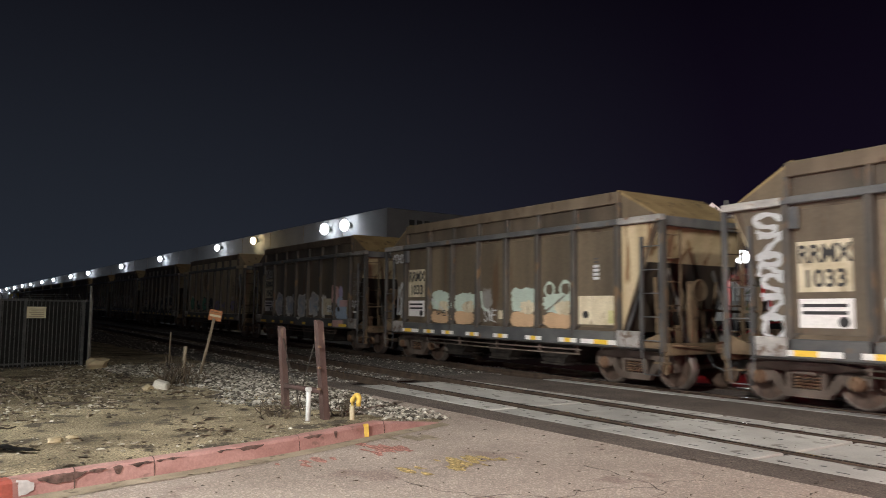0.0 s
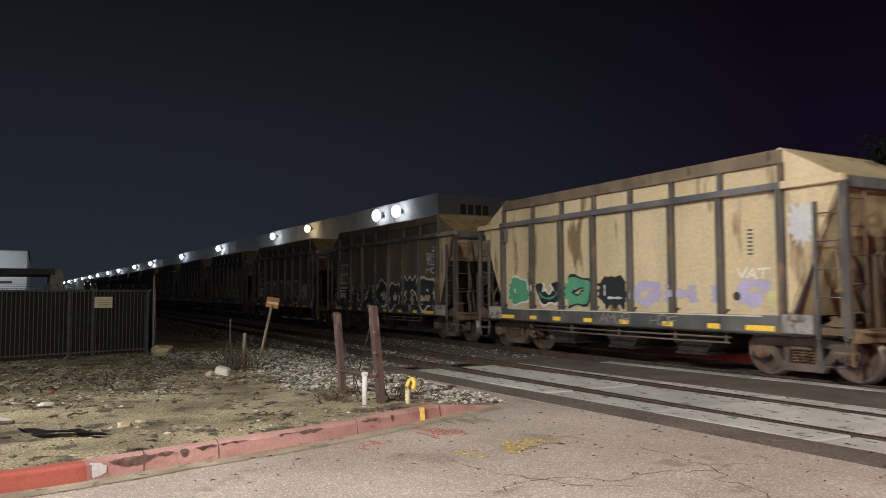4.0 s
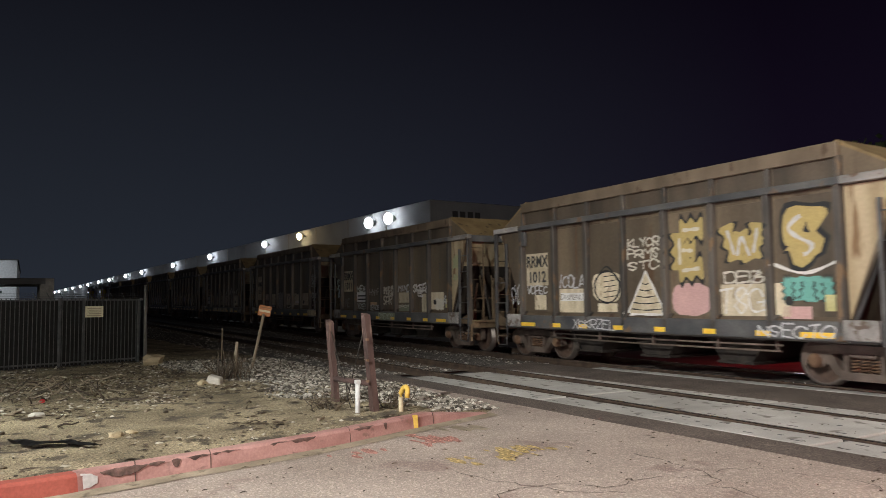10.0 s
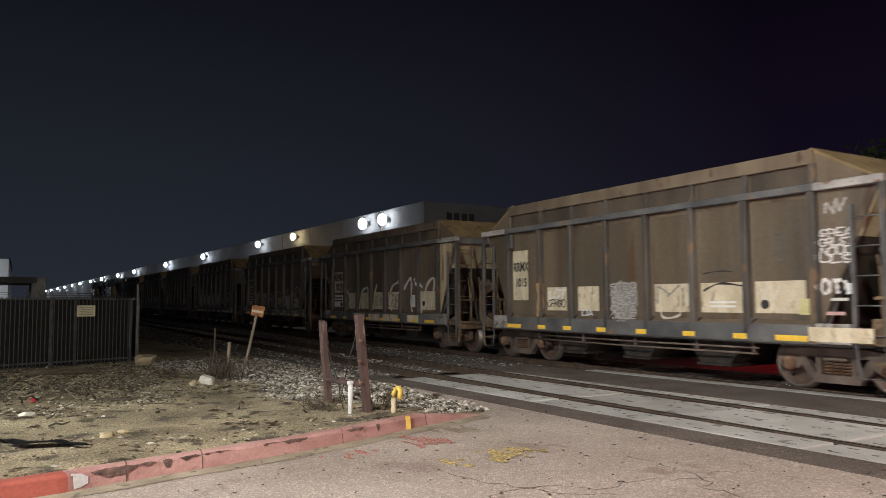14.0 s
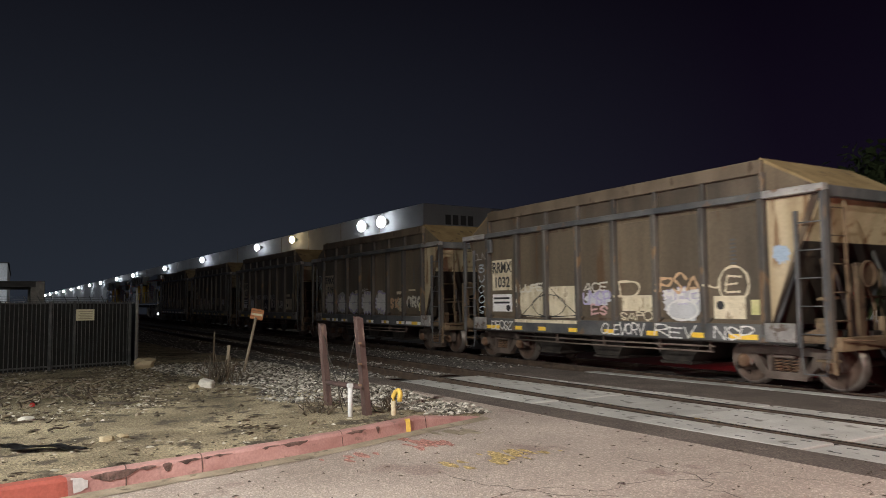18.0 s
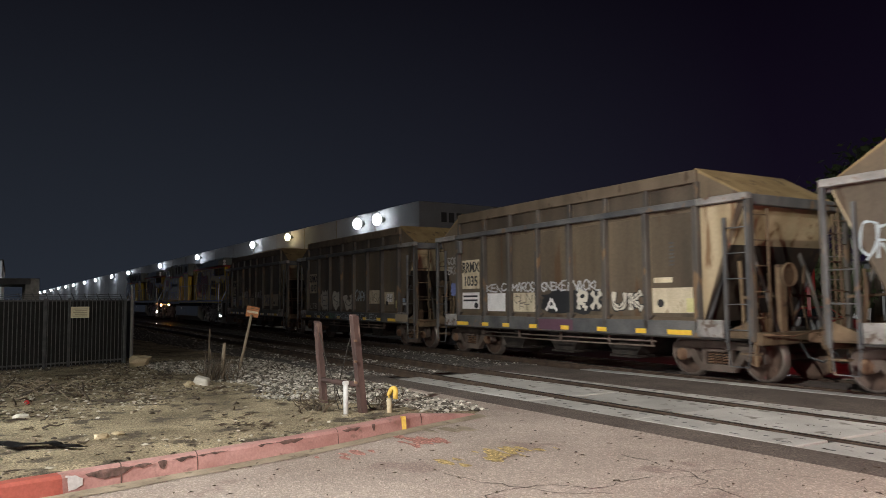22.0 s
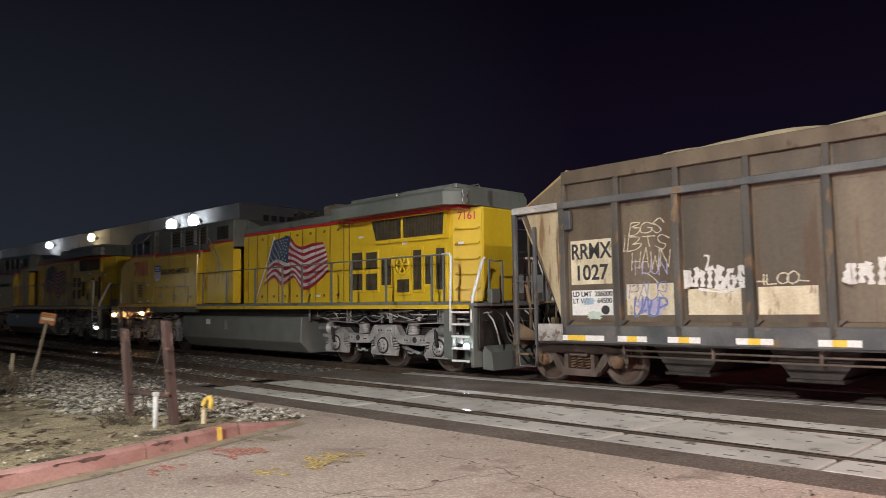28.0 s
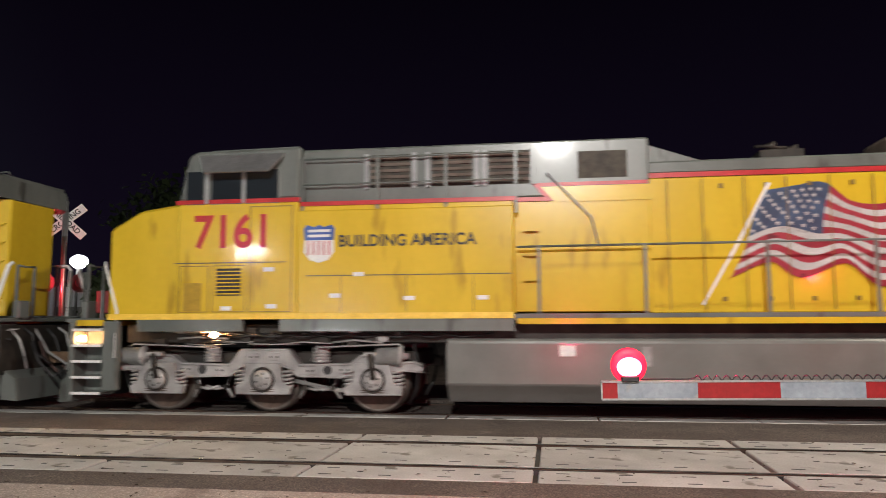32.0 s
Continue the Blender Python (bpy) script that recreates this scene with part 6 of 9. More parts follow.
        part("air_hose", tube(bmesh.new(), [(U(-0.1), -0.35, 0.8), (U(-0.3), -0.36, 0.5), (U(-0.55), -0.3, 0.42), (U(-0.7), -0.22, 0.62)], 0.025, 6), BLACK_PLASTIC, root)
        part("uncoupling_lever", tube(bmesh.new(), [(U(-0.2), -1.5, 0.95), (U(-0.22), -0.7, 0.9), (U(-0.45), -0.15, 1.02)], 0.015, 5), RUST, root)
    for u in TRUCKS:
        freight_truck(root, u)
    return root


# painted marks, all on the street side of a car
def patch(car, u0, u1, z0, z1, material, y=-1.472, name="paint_patch", label=""):
    return part(name, boxed(u0 - MID, u1 - MID, y - 0.003, y + 0.003, z0, z1), material, car, label)


def plates(car, number, lower=True, u=0.0):
    patch(car, 1.38 + u, 2.30 + u, 1.95, 2.80, CREAM, name="number_patch", label="cream patch with stencilled reporting marks")
    lettering("RRMX", 0.42, "stencil_letters", BLACK_MARK, car, pose(1.84 - MID + u, -1.4775, 2.57, 90, 0, 0), "black stencilled letters", 0.80)
    lettering(number, 0.40, "stencil_number", BLACK_MARK, car, pose(1.84 - MID + u, -1.4775, 2.16, 90, 0, 0), "black stencilled number", 0.95)
    if lower:
        patch(car, 1.38 + u, 2.30 + u, 1.36, 1.84, WHITE_REF if number != "1027" else WHITE_MARK, name="weight_patch", label="white patch with stencilled weights")
        if number == "1027":
            lettering("LD LMT", 0.13, "stencil_letters", BLACK_MARK, car, pose(1.62 - MID, -1.4775, 1.76, 90, 0, 0))
            lettering("286000", 0.13, "stencil_number", BLACK_MARK, car, pose(2.10 - MID, -1.4775, 1.76, 90, 0, 0))
            lettering("LT WT", 0.13, "stencil_letters", BLACK_MARK, car, pose(1.60 - MID, -1.4775, 1.63, 90, 0, 0))
            lettering("64500", 0.13, "stencil_number", BLACK_MARK, car, pose(2.12 - MID, -1.4775, 1.63, 90, 0, 0))
        else:
            for k in range(2):
                patch(car, 1.44 + u, 2.2 + u, 1.70 - 0.12 * k, 1.755 - 0.12 * k, BLACK_MARK, -1.478, "bar", "plain bar of small stencilled writing")
        part("port_ring", turned(bmesh.new(), [(-0.02, 0.085), (0.0, 0.085)], "y", (2.14 + u - MID, -1.475, 1.46), 16), BLACK_MARK, car, "dark round port")


def reflectors(car, mixed, skip=()):
    for k, u in enumerate((1.55, 2.75, 3.75, 4.95, 6.2, 7.5, 8.7, 9.75)):
        if k in skip:
            continue
        w = 0.62 if k in (0, 7) else 0.30
        if mixed:
            for j, m in enumerate((WHITE_REF, YELLOW_REF, WHITE_REF)):
                patch(car, u - w + j * w * 0.66, u - w + (j + 1) * w * 0.66, 0.885, 0.985, m, -1.594, "reflector")
        else:
            patch(car, u - w * 0.5, u + w * 0.5, 0.885, 0.985, YELLOW_REF, -1.594, "reflector")


GRAF = {}


def spray(name, c):
    if name not in GRAF:
        GRAF[name] = mat("spray_" + name, tuple(v * 0.85 for v in c), c, 0.6, 0, 3, 30, 0.03, (1, 1, 0.5))
    return GRAF[name]


S_WHITE, S_SILVER, S_BLACK = spray("white", (0.72, 0.71, 0.68)), spray("silver", (0.42, 0.41, 0.39)), spray("black", (0.02, 0.022, 0.025))
S_PALE, S_BLUE, S_GREEN = spray("pale_blue", (0.50, 0.58, 0.62)), spray("blue", (0.16, 0.20, 0.42)), spray("green", (0.10, 0.34, 0.20))
S_ORANGE, S_PINK, S_OCHRE = spray("peach", (0.60, 0.40, 0.24)), spray("pink", (0.60, 0.38, 0.36)), spray("ochre", (0.46, 0.36, 0.14))
S_LILAC, S_RED, S_TEAL = spray("lilac", (0.42, 0.38, 0.58)), spray("maroon", (0.20, 0.03, 0.03)), spray("teal", (0.16, 0.42, 0.36))


# block letters on a grid five wide and five high: strokes part at "/", a "~" bends one
GLYPHS = {
    "A": "00 24/24 40/11 31", "B": "00 04/~04 34 33 12/~12 42 30 00", "C": "~43 24 03 01 20 41", "D": "00 04/~04 34 42 30 00",
    "E": "40 00/00 04/04 44/02 32", "F": "00 04/04 44/02 32", "G": "~43 24 03 01 20 41/41 42/42 22", "H": "00 04/40 44/02 42",
    "I": "20 24", "K": "00 04/44 02/02 40", "L": "04 00/00 40", "M": "00 04/04 22/22 44/44 40", "N": "00 04/04 40/40 44",
    "O": "~20 01 03 24 43 41 20", "P": "00 04/~04 34 43 32 02", "R": "00 04/~04 34 43 32 02/12 40", "S": "~43 24 03 12 31 20 01",
    "T": "20 24/04 44", "U": "~04 01 20 41 44", "V": "04 20/20 44", "W": "04 10/10 23/23 30/30 44", "X": "00 44/04 40",
    "Y": "04 22/44 22/22 20", "Z": "04 44/44 00/00 40", "1": "04 24/24 20", "/": "00 44", "_": "01 41",
}


def glyph(rng, ch, x, z, w, h, shake=0.05, slant=0.0):
    """The strokes of one sprayed letter in its box."""
    out = []
    for line in GLYPHS[ch].split("/") if ch != "/" else ["00 44"]:
        ctrl = []
        for q in line.strip("~").split():
            a, b = int(q[0]) / 4 + rng.uniform(-shake, shake), int(q[1]) / 4 + rng.uniform(-shake, shake)
            ctrl.append((x + w * a + slant * h * (b - 0.5), z + h * b))
        if line[0] != "~":
            mid = [((p[0] * (3 - k) + r[0] * k) / 3 + rng.uniform(-1, 1) * shake * 0.25 * w, (p[1] * (3 - k) + r[1] * k) / 3) for p, r in zip(ctrl, ctrl[1:]) for k in (1, 2)]
            ctrl = [ctrl[0]] + mid + [ctrl[-1]]
        out.append(curve_points(ctrl, 4))
    return out


def cut(bm, axis, at, keep_above):
    no = (1, 0, 0) if axis == "x" else (0, 0, 1)
    co = (at, 0, 0) if axis == "x" else (0, 0, at)
    bmesh.ops.bisect_plane(bm, geom=bm.verts[:] + bm.edges[:] + bm.faces[:], plane_co=co, plane_no=no, clear_inner=keep_above, clear_outer=not keep_above)


def painted(car, bm, mats, label, ribs=RIBS):
    """Lays a flat sprayed shape over sheets, ribs and sill as the car's side steps in and out."""
    xs = [v.co.x for v in bm.verts]
    zs = [v.co.z for v in bm.verts]
    if not xs:
        return
    rest, pieces = bm, []
    if min(zs) < 1.17:
        low = bm.copy()
        cut(low, "z", 1.168, False)
        cut(low, "z", 0.85, True)
        bmesh.ops.translate(low, verts=low.verts[:], vec=(0, -0.1185, 0))
        pieces.append(low)
        cut(rest, "z", 1.176, True)
    for u in ribs:
        a, b = u - MID - 0.065, u - MID + 0.065
        if min(xs) < b and max(xs) > a:
            rib = rest.copy()
            cut(rib, "x", a, True)
            cut(rib, "x", b, False)
            bmesh.ops.translate(rib, verts=rib.verts[:], vec=(0, -0.1185, 0))
            pieces.append(rib)
    for q in pieces:
        me = bpy.data.meshes.new("piece")
        q.to_mesh(me)
        q.free()
        rest.from_mesh(me)
        bpy.data.meshes.remove(me)
    tagged(part("graffiti", rest, mats, car, label), kind="stuff")


def fat(car, text, u0, u1, z0, z1, seed, fill, edge, inner=None, weight=1.0, shake=0.06, label="fat outlined spray-painted letters"):
    """A row of fat outlined letters."""
    rng = random.Random(seed)
    w, h = (u1 - u0) / len(text), z1 - z0
    for k, ch in enumerate(text):
        if ch == " ":
            continue
        bm = bmesh.new()
        wide = min(0.30 * w, 0.26 * h) * weight
        lines = glyph(rng, ch, u0 + w * k + wide * 0.75 - MID, z0 + wide * 0.7, w - wide * 1.4, h - wide * 1.4, shake, rng.uniform(-0.06, 0.12))
        lay = 0.007 * (k % 2)
        for line in lines:
            ribbon(bm, line, wide * 1.75, -1.4755 - lay, 1)
        for line in lines:
            ribbon(bm, line, wide * 1.2, -1.4785 - lay, 0)
        if inner:
            for line in lines:
                n = len(line)
                ribbon(bm, line[n // 5: 4 * n // 5 + 1], wide * 0.22, -1.4815 - lay, 2)
        painted(car, bm, [fill, edge, inner or edge], label)


def scrawl(car, text, u0, u1, z0, z1, seed, material, width=0.035, shake=0.10, label="thin spray-painted scrawl"):
    rng = random.Random(seed)
    w, h = (u1 - u0) / len(text), z1 - z0
    bm = bmesh.new()
    for k, ch in enumerate(text):
        if ch == " ":
            continue
        for line in glyph(rng, ch, u0 + w * k - MID, z0 + rng.uniform(-0.06, 0.06) * h, w * 0.92, h * rng.uniform(0.85, 1.1), shake, rng.uniform(0.0, 0.2)):
            ribbon(bm, line, width, -1.4845 - 0.003 * (k % 2))
    painted(car, bm, [material], label)


def blot(car, u0, u1, z0, z1, seed, material, y=-1.4742, ragged=0.16, label="cloudy sprayed paint patch"):
    """A ragged-edged cloud of paint."""
    rng = random.Random(seed)
    bm = bmesh.new()
    cu, cz, n = (u0 + u1) / 2 - MID, (z0 + z1) / 2, 36
    vs = []
    for k in range(n):
        a = 2 * math.pi * k / n
        c, d = math.cos(a), math.sin(a)
        r = 1 / max(0.001, (abs(c) ** 3.2 + abs(d) ** 3.2) ** (1 / 3.2)) * (1 + rng.uniform(-ragged, ragged * 0.4))
        vs.append(bm.verts.new((cu + c * r * (u1 - u0) / 2, y, cz + d * r * (z1 - z0) / 2)))
    mid = bm.verts.new((cu, y, cz))
    for k in range(n):
        bm.faces.new((vs[k], vs[(k + 1) % n], mid))
    bmesh.ops.recalc_face_normals(bm, faces=bm.faces[:])
    painted(car, bm, [material], label)


def patches(car, spans, z0, z1, material=None):
    for a, b in spans:
        patch(car, a, b, z0, z1, material or CREAM, -1.4725, "cover_patch", "plain cream cover-up paint patch")


RIBS_A = [1.24, 2.46, 3.66, 4.90, 6.12, 7.40, 8.80, 10.19]
base_plain = hopper(HOPPER, HOPPER, RIBS, 0.10, 1, "rust-brown ribbed hopper car loaded with sand")
base_heap = hopper(HOPPER, HOPPER, RIBS, 0.30, 2, "rust-brown ribbed hopper car heaped with sand")
base_tan = hopper(HOPPER_TAN, HOPPER_TAN, RIBS, 0.12, 3, "faded tan ribbed hopper car loaded with sand")
base_first = hopper(HOPPER, HOPPER, RIBS_A, 0.55, 4, "rust-brown hopper car marked RRMX 1027, heaped with sand")
CARS = {0: base_first, 3: base_plain, 8: base_heap, 11: base_tan}
for n in range(15):
    if n not in CARS:
        CARS[n] = copy_thing(base_heap if n in (4, 5, 6, 7) else base_plain, Matrix())
DETAIL = {
    1: "rust-brown hopper car marked RRMX 1013 with pale block graffiti", 2: "rust-brown hopper car marked RRMX 1035 with white scrawls",
    3: "rust-brown hopper car marked RRMX 1019 with white block graffiti", 4: "rust-brown hopper car marked RRMX 1032 with a cream circle patch",
    5: "rust-brown hopper car marked RRMX 1023 with tall silver scrawls", 6: "rust-brown hopper car with cream cover-up patches, heaped with sand",
    7: "rust-brown hopper car marked RRMX 1011 with pale patches", 8: "rust-brown hopper car marked RRMX 1012 with tall ochre graffiti",
    9: "rust-brown hopper car marked RRMX 1021 with silver graffiti", 10: "rust-brown hopper car with large black and white graffiti",
    11: "faded tan hopper car with dark block graffiti", 12: "rust-brown hopper car with white and lilac graffiti",
    13: "rust-brown hopper car with pale peach block graffiti", 14: "rust-brown hopper car with a tall white scrawl"}
for n, text in DETAIL.items():
    CARS[n]["label"] = text
# three cars whose end panels are as brown as their sides
for n in (1, 6, 12):
    for ob in CARS[n].children:
        if ob.name.startswith("end_panel"):
            ob.material_slots[0].link = "OBJECT"
            ob.material_slots[0].material = SHEET
            ob["label"] = "brown end panel"


def circle_mark(car, u, z, rad, width, material, seed, y=-1.4805, squash=1.0):
    rng = random.Random(seed)
    pts = [(u - MID + rad * math.cos(a) * (1 + rng.uniform(-0.05, 0.05)), z + squash * rad * math.sin(a)) for a in (k * math.pi / 11 for k in range(23))]
    painted(car, ribbon(bmesh.new(), pts, width, y), [material], "sprayed ring")


def line_mark(car, pts, width, material, y=-1.4835):
    painted(car, ribbon(bmesh.new(), curve_points([(u - MID, z) for u, z in pts], 5), width, y), [material], "sprayed line")


def mark_cars():
    cream_line = spray("cream_line", (0.66, 0.58, 0.42))
    pale, dull = spray("pale", (0.62, 0.59, 0.50)), spray("dull_brown", (0.17, 0.15, 0.12))
    wash, mint = spray("washed_blue", (0.36, 0.46, 0.58)), spray("mint", (0.50, 0.60, 0.52))
    ash, chalk = spray("ash", (0.25, 0.24, 0.22)), spray("chalk", (0.55, 0.56, 0.57))
    # the car behind the engines
    c = CARS[0]
    plates(c, "1027")
    reflectors(c, True)
    scrawl(c, "BGS", 2.72, 3.42, 2.82, 3.06, 11, cream_line, 0.024)
    scrawl(c, "BTS", 2.68, 3.52, 2.54, 2.78, 12, cream_line, 0.024)
    scrawl(c, "HAWN", 2.74, 3.50, 2.20, 2.52, 13, cream_line, 0.020)
    scrawl(c, "HUUN", 2.80, 3.44, 2.10, 2.36, 14, S_LILAC, 0.022)
    patches(c, [(2.60, 3.54)], 1.36, 1.92)
    line_mark(c, [(3.0, 2.12), (3.2, 1.98), (3.45, 1.62)], 0.02, cream_line)
    scrawl(c, "PAUR", 2.68, 3.42, 1.62, 1.92, 15, S_BLUE, 0.022)
    blot(c, 2.80, 3.36, 1.36, 1.66, 16, S_LILAC, -1.4785, 0.3)
    scrawl(c, "UAUP", 2.76, 3.40, 1.36, 1.66, 17, S_BLUE, 0.05)
    patches(c, [(3.80, 4.72), (5.0, 5.9)], 1.36, 1.80)
    fat(c, "AMTBGS", 3.74, 4.84, 1.78, 2.16, 18, S_WHITE, S_WHITE, None, 1.0, 0.14)
    line_mark(c, [(4.0, 1.80), (4.4, 1.74), (4.8, 1.82)], 0.05, S_WHITE)
    line_mark(c, [(4.14, 2.10), (4.2, 2.32), (4.12, 2.36)], 0.05, S_WHITE)
    part("paint_mark", boxed(4.20 - MID, 4.46 - MID, -1.484, -1.476, 1.46, 1.70), CREAM, c, "small framed panel")
    scrawl(c, "_LOO_", 5.0, 5.8, 1.84, 2.02, 19, cream_line, 0.028)
    fat(c, "AMTGS", 6.26, 7.28, 1.76, 2.14, 20, S_WHITE, S_WHITE, None, 1.0, 0.14)
    patches(c, [(7.5, 8.7), (8.95, 10.05)], 1.35, 1.95)
    scrawl(c, "SACK", 7.6, 8.6, 1.48, 1.82, 23, S_BLUE, 0.03)
    blot(c, 1.72, 2.06, 1.28, 1.44, 24, mint, -1.4765, 0.3)
    blot(c, 1.62, 1.90, 1.55, 1.70, 25, wash, -1.4795, 0.3)
    # pale block letters
    c = CARS[1]
    plates(c, "1013", False)
    reflectors(c, False)
    blot(c, 2.70, 3.72, 1.26, 2.02, 29, CREAM)
    fat(c, "E", 2.72, 3.72, 1.24, 2.04, 30, pale, pale, ash, 1.25)
    fat(c, "S", 3.96, 4.98, 1.24, 2.04, 31, pale, pale, ash, 1.35)
    fat(c, "U", 5.20, 6.24, 1.24, 2.04, 32, pale, pale, ash, 1.35)
    scrawl(c, "CAPA", 6.44, 7.46, 1.62, 2.0, 33, S_PALE, 0.07)
    patches(c, [(7.68, 8.76)], 1.5, 2.0)
    scrawl(c, "IS/", 7.8, 8.7, 1.58, 1.9, 34, dull, 0.03)
    patches(c, [(8.98, 9.72)], 1.48, 1.92)
    part("paint_mark", boxed(9.15 - MID, 9.60 - MID, -1.481, -1.476, 1.56, 1.86), WHITE_MARK, c, "white sticker")
    scrawl(c, "HH", 9.18, 9.58, 1.60, 1.82, 35, dull, 0.03)
    scrawl(c, "LTB", 1.5, 2.3, 1.28, 1.48, 36, pale, 0.035)
    for k, (a, b, word, m) in enumerate(((2.3, 3.6, "BLMX", S_PALE), (3.95, 4.6, "DEN", S_GREEN), (4.7, 6.1, "ROKCAZ", S_PALE), (6.5, 7.4, "TOVC", S_PALE), (7.6, 8.7, "LEA", S_PALE))):
        scrawl(c, word, a, b, 0.90, 1.10, 37 + k, m, 0.03)
    patch(c, 10.1, 11.0, 0.90, 1.14, spray("dull_tan", (0.34, 0.28, 0.20)), -1.624, "cover_patch", "pale paint on the bolster")
    patches(c, [(10.34, 10.75)], 1.45, 1.54, chalk)
    blot(c, 10.36, 10.6, 1.55, 1.70, 38, wash, -1.478, 0.3)
    # white scrawls
    c = CARS[2]
    plates(c, "1035")
    reflectors(c, False)
    scrawl(c, "SOS", 0.55, 1.12, 2.72, 2.92, 40, S_SILVER, 0.05)
    scrawl(c, "BKC", 0.60, 1.14, 2.42, 2.66, 48, S_SILVER, 0.05)
    blot(c, 0.70, 1.12, 1.75, 2.15, 49, S_BLUE, -1.4772, 0.3)
    for k, (u, word) in enumerate(((2.7, "KENO"), (3.95, "MAROS"), (5.2, "SNEKE"), (6.4, "NACKL"))):
        scrawl(c, word, u, u + 1.0, 1.84, 2.06, 41 + k, chalk, 0.05)
    patches(c, [(2.72, 3.58)], 1.30, 1.80, WHITE_MARK)
    patches(c, [(3.96, 4.90)], 1.30, 1.80)
    scrawl(c, "OLN", 4.05, 4.8, 1.54, 1.74, 45, dull, 0.03)
    scrawl(c, "FT", 4.25, 4.7, 1.34, 1.52, 46, dull, 0.03)
    fat(c, "A", 5.3, 5.86, 1.28, 1.70, 47, S_WHITE, S_BLACK, None, 0.8)
    blot(c, 5.16, 7.48, 1.26, 1.86, 50, S_BLACK, -1.4741, 0.2)
    fat(c, "RX", 6.5, 7.44, 1.30, 1.86, 51, pale, S_BLACK, None, 0.9)
    fat(c, "UK", 7.7, 8.74, 1.30, 1.86, 52, pale, S_BLACK, S_BLACK, 0.9)
    patches(c, [(8.95, 10.02)], 1.32, 1.84)
    patches(c, [(9.0, 9.5)], 1.95, 2.06)
    patch(c, 5.2, 6.5, 0.87, 1.13, spray("plum", (0.12, 0.06, 0.09)), -1.5935, "cover_patch", "dull plum paint on the sill")
    # large white letters
    c = CARS[3]
    plates(c, "1019", False)
    reflectors(c, True)
    scrawl(c, "OR", 0.6, 1.15, 2.2, 2.8, 53, S_PALE, 0.05)
    for k, (u0, u1, ch) in enumerate(((1.36, 2.46, "E"), (2.68, 3.82, "A"), (3.92, 5.02, "G"), (5.18, 6.26, "E"), (6.42, 7.52, "R"))):
        blot(c, u0, u1, 1.20, 2.06, 54 + k, S_SILVER, -1.4741, 0.2)
        fat(c, ch, u0, u1, 1.20, 2.04, 60 + k, S_WHITE, S_LILAC, None, 1.45, 0.03)
    line_mark(c, [(1.4, 1.64), (4.4, 1.65), (7.5, 1.64)], 0.018, ash, -1.4905)
    scrawl(c, "IECL", 5.2, 6.0, 2.04, 2.16, 59, S_WHITE, 0.03)
    patches(c, [(4.55, 4.98)], 1.85, 2.12)
    fat(c, "SK", 7.66, 8.46, 1.36, 1.84, 66, S_ORANGE, dull, None, 0.9)
    blot(c, 8.2, 8.76, 1.32, 1.82, 67, CREAM, -1.4745, 0.2)
    patches(c, [(8.2, 8.7)], 1.92, 2.02)
    fat(c, "ORC", 8.95, 10.1, 1.42, 1.86, 68, pale, ash, None, 0.8)
    patches(c, [(9.1, 9.6)], 2.02, 2.08)
    # cream panels with a ring
    c = CARS[4]
    plates(c, "1032")
    reflectors(c, False)
    scrawl(c, "CLN", 0.45, 1.05, 2.85, 3.05, 70, S_SILVER, 0.03)
    for k in range(5):
        scrawl(c, "SOCUB"[k], 0.70, 0.98, 1.30 + 0.30 * k, 1.52 + 0.30 * k, 71 + k, S_PALE, 0.035)
    blot(c, 2.66, 3.80, 1.20, 2.06, 78, CREAM, -1.4735, 0.07)
    patches(c, [(3.92, 5.04)], 1.22, 2.0)
    scrawl(c, "LUPE", 2.70, 3.70, 1.90, 2.10, 79, pale, 0.06)
    circle_mark(c, 3.90, 1.52, 0.66, 0.03, S_BLACK, 80, -1.4805, 0.42)
    for pts in ([(2.78, 1.28), (3.3, 1.62), (3.86, 2.0)], [(5.0, 1.30), (4.4, 1.66), (3.94, 2.0)], [(2.78, 1.26), (3.9, 1.24), (5.0, 1.28)]):
        line_mark(c, pts, 0.03, S_BLACK)
    patch(c, 2.6, 5.1, 1.08, 1.16, CREAM, -1.5935, "cover_patch", "cream paint along the sill")
    scrawl(c, "ACE", 5.28, 6.12, 1.86, 2.06, 81, pale, 0.05)
    blot(c, 5.22, 6.2, 1.52, 1.84, 82, chalk, -1.4741, 0.25)
    scrawl(c, "UMSP", 5.24, 6.18, 1.54, 1.84, 83, S_LILAC, 0.06)
    scrawl(c, "ES", 5.5, 6.1, 1.32, 1.52, 84, S_PINK, 0.06)
    scrawl(c, "D", 6.44, 7.1, 1.74, 2.06, 85, cream_line, 0.06)
    patches(c, [(6.52, 7.42)], 1.40, 1.74)
    scrawl(c, "SAPO", 6.46, 7.44, 1.20, 1.38, 86, cream_line, 0.04)
    blot(c, 7.70, 8.78, 1.22, 1.86, 87, chalk, -1.4741, 0.22)
    scrawl(c, "PSA", 7.66, 8.74, 1.80, 2.14, 88, S_ORANGE, 0.07)
    fat(c, "MEG", 7.74, 8.74, 1.56, 1.88, 89, S_WHITE, S_LILAC, None, 1.0, 0.12)
    circle_mark(c, 8.24, 1.42, 0.40, 0.06, S_WHITE, 90, -1.4835, 0.5)
    circle_mark(c, 9.50, 1.92, 0.34, 0.06, cream_line, 91)
    scrawl(c, "E", 9.32, 9.68, 1.76, 2.08, 92, cream_line, 0.05)
    line_mark(c, [(8.86, 1.92), (9.1, 1.86), (9.2, 1.96)], 0.05, cream_line)
    patches(c, [(9.02, 9.74)], 1.26, 1.70)
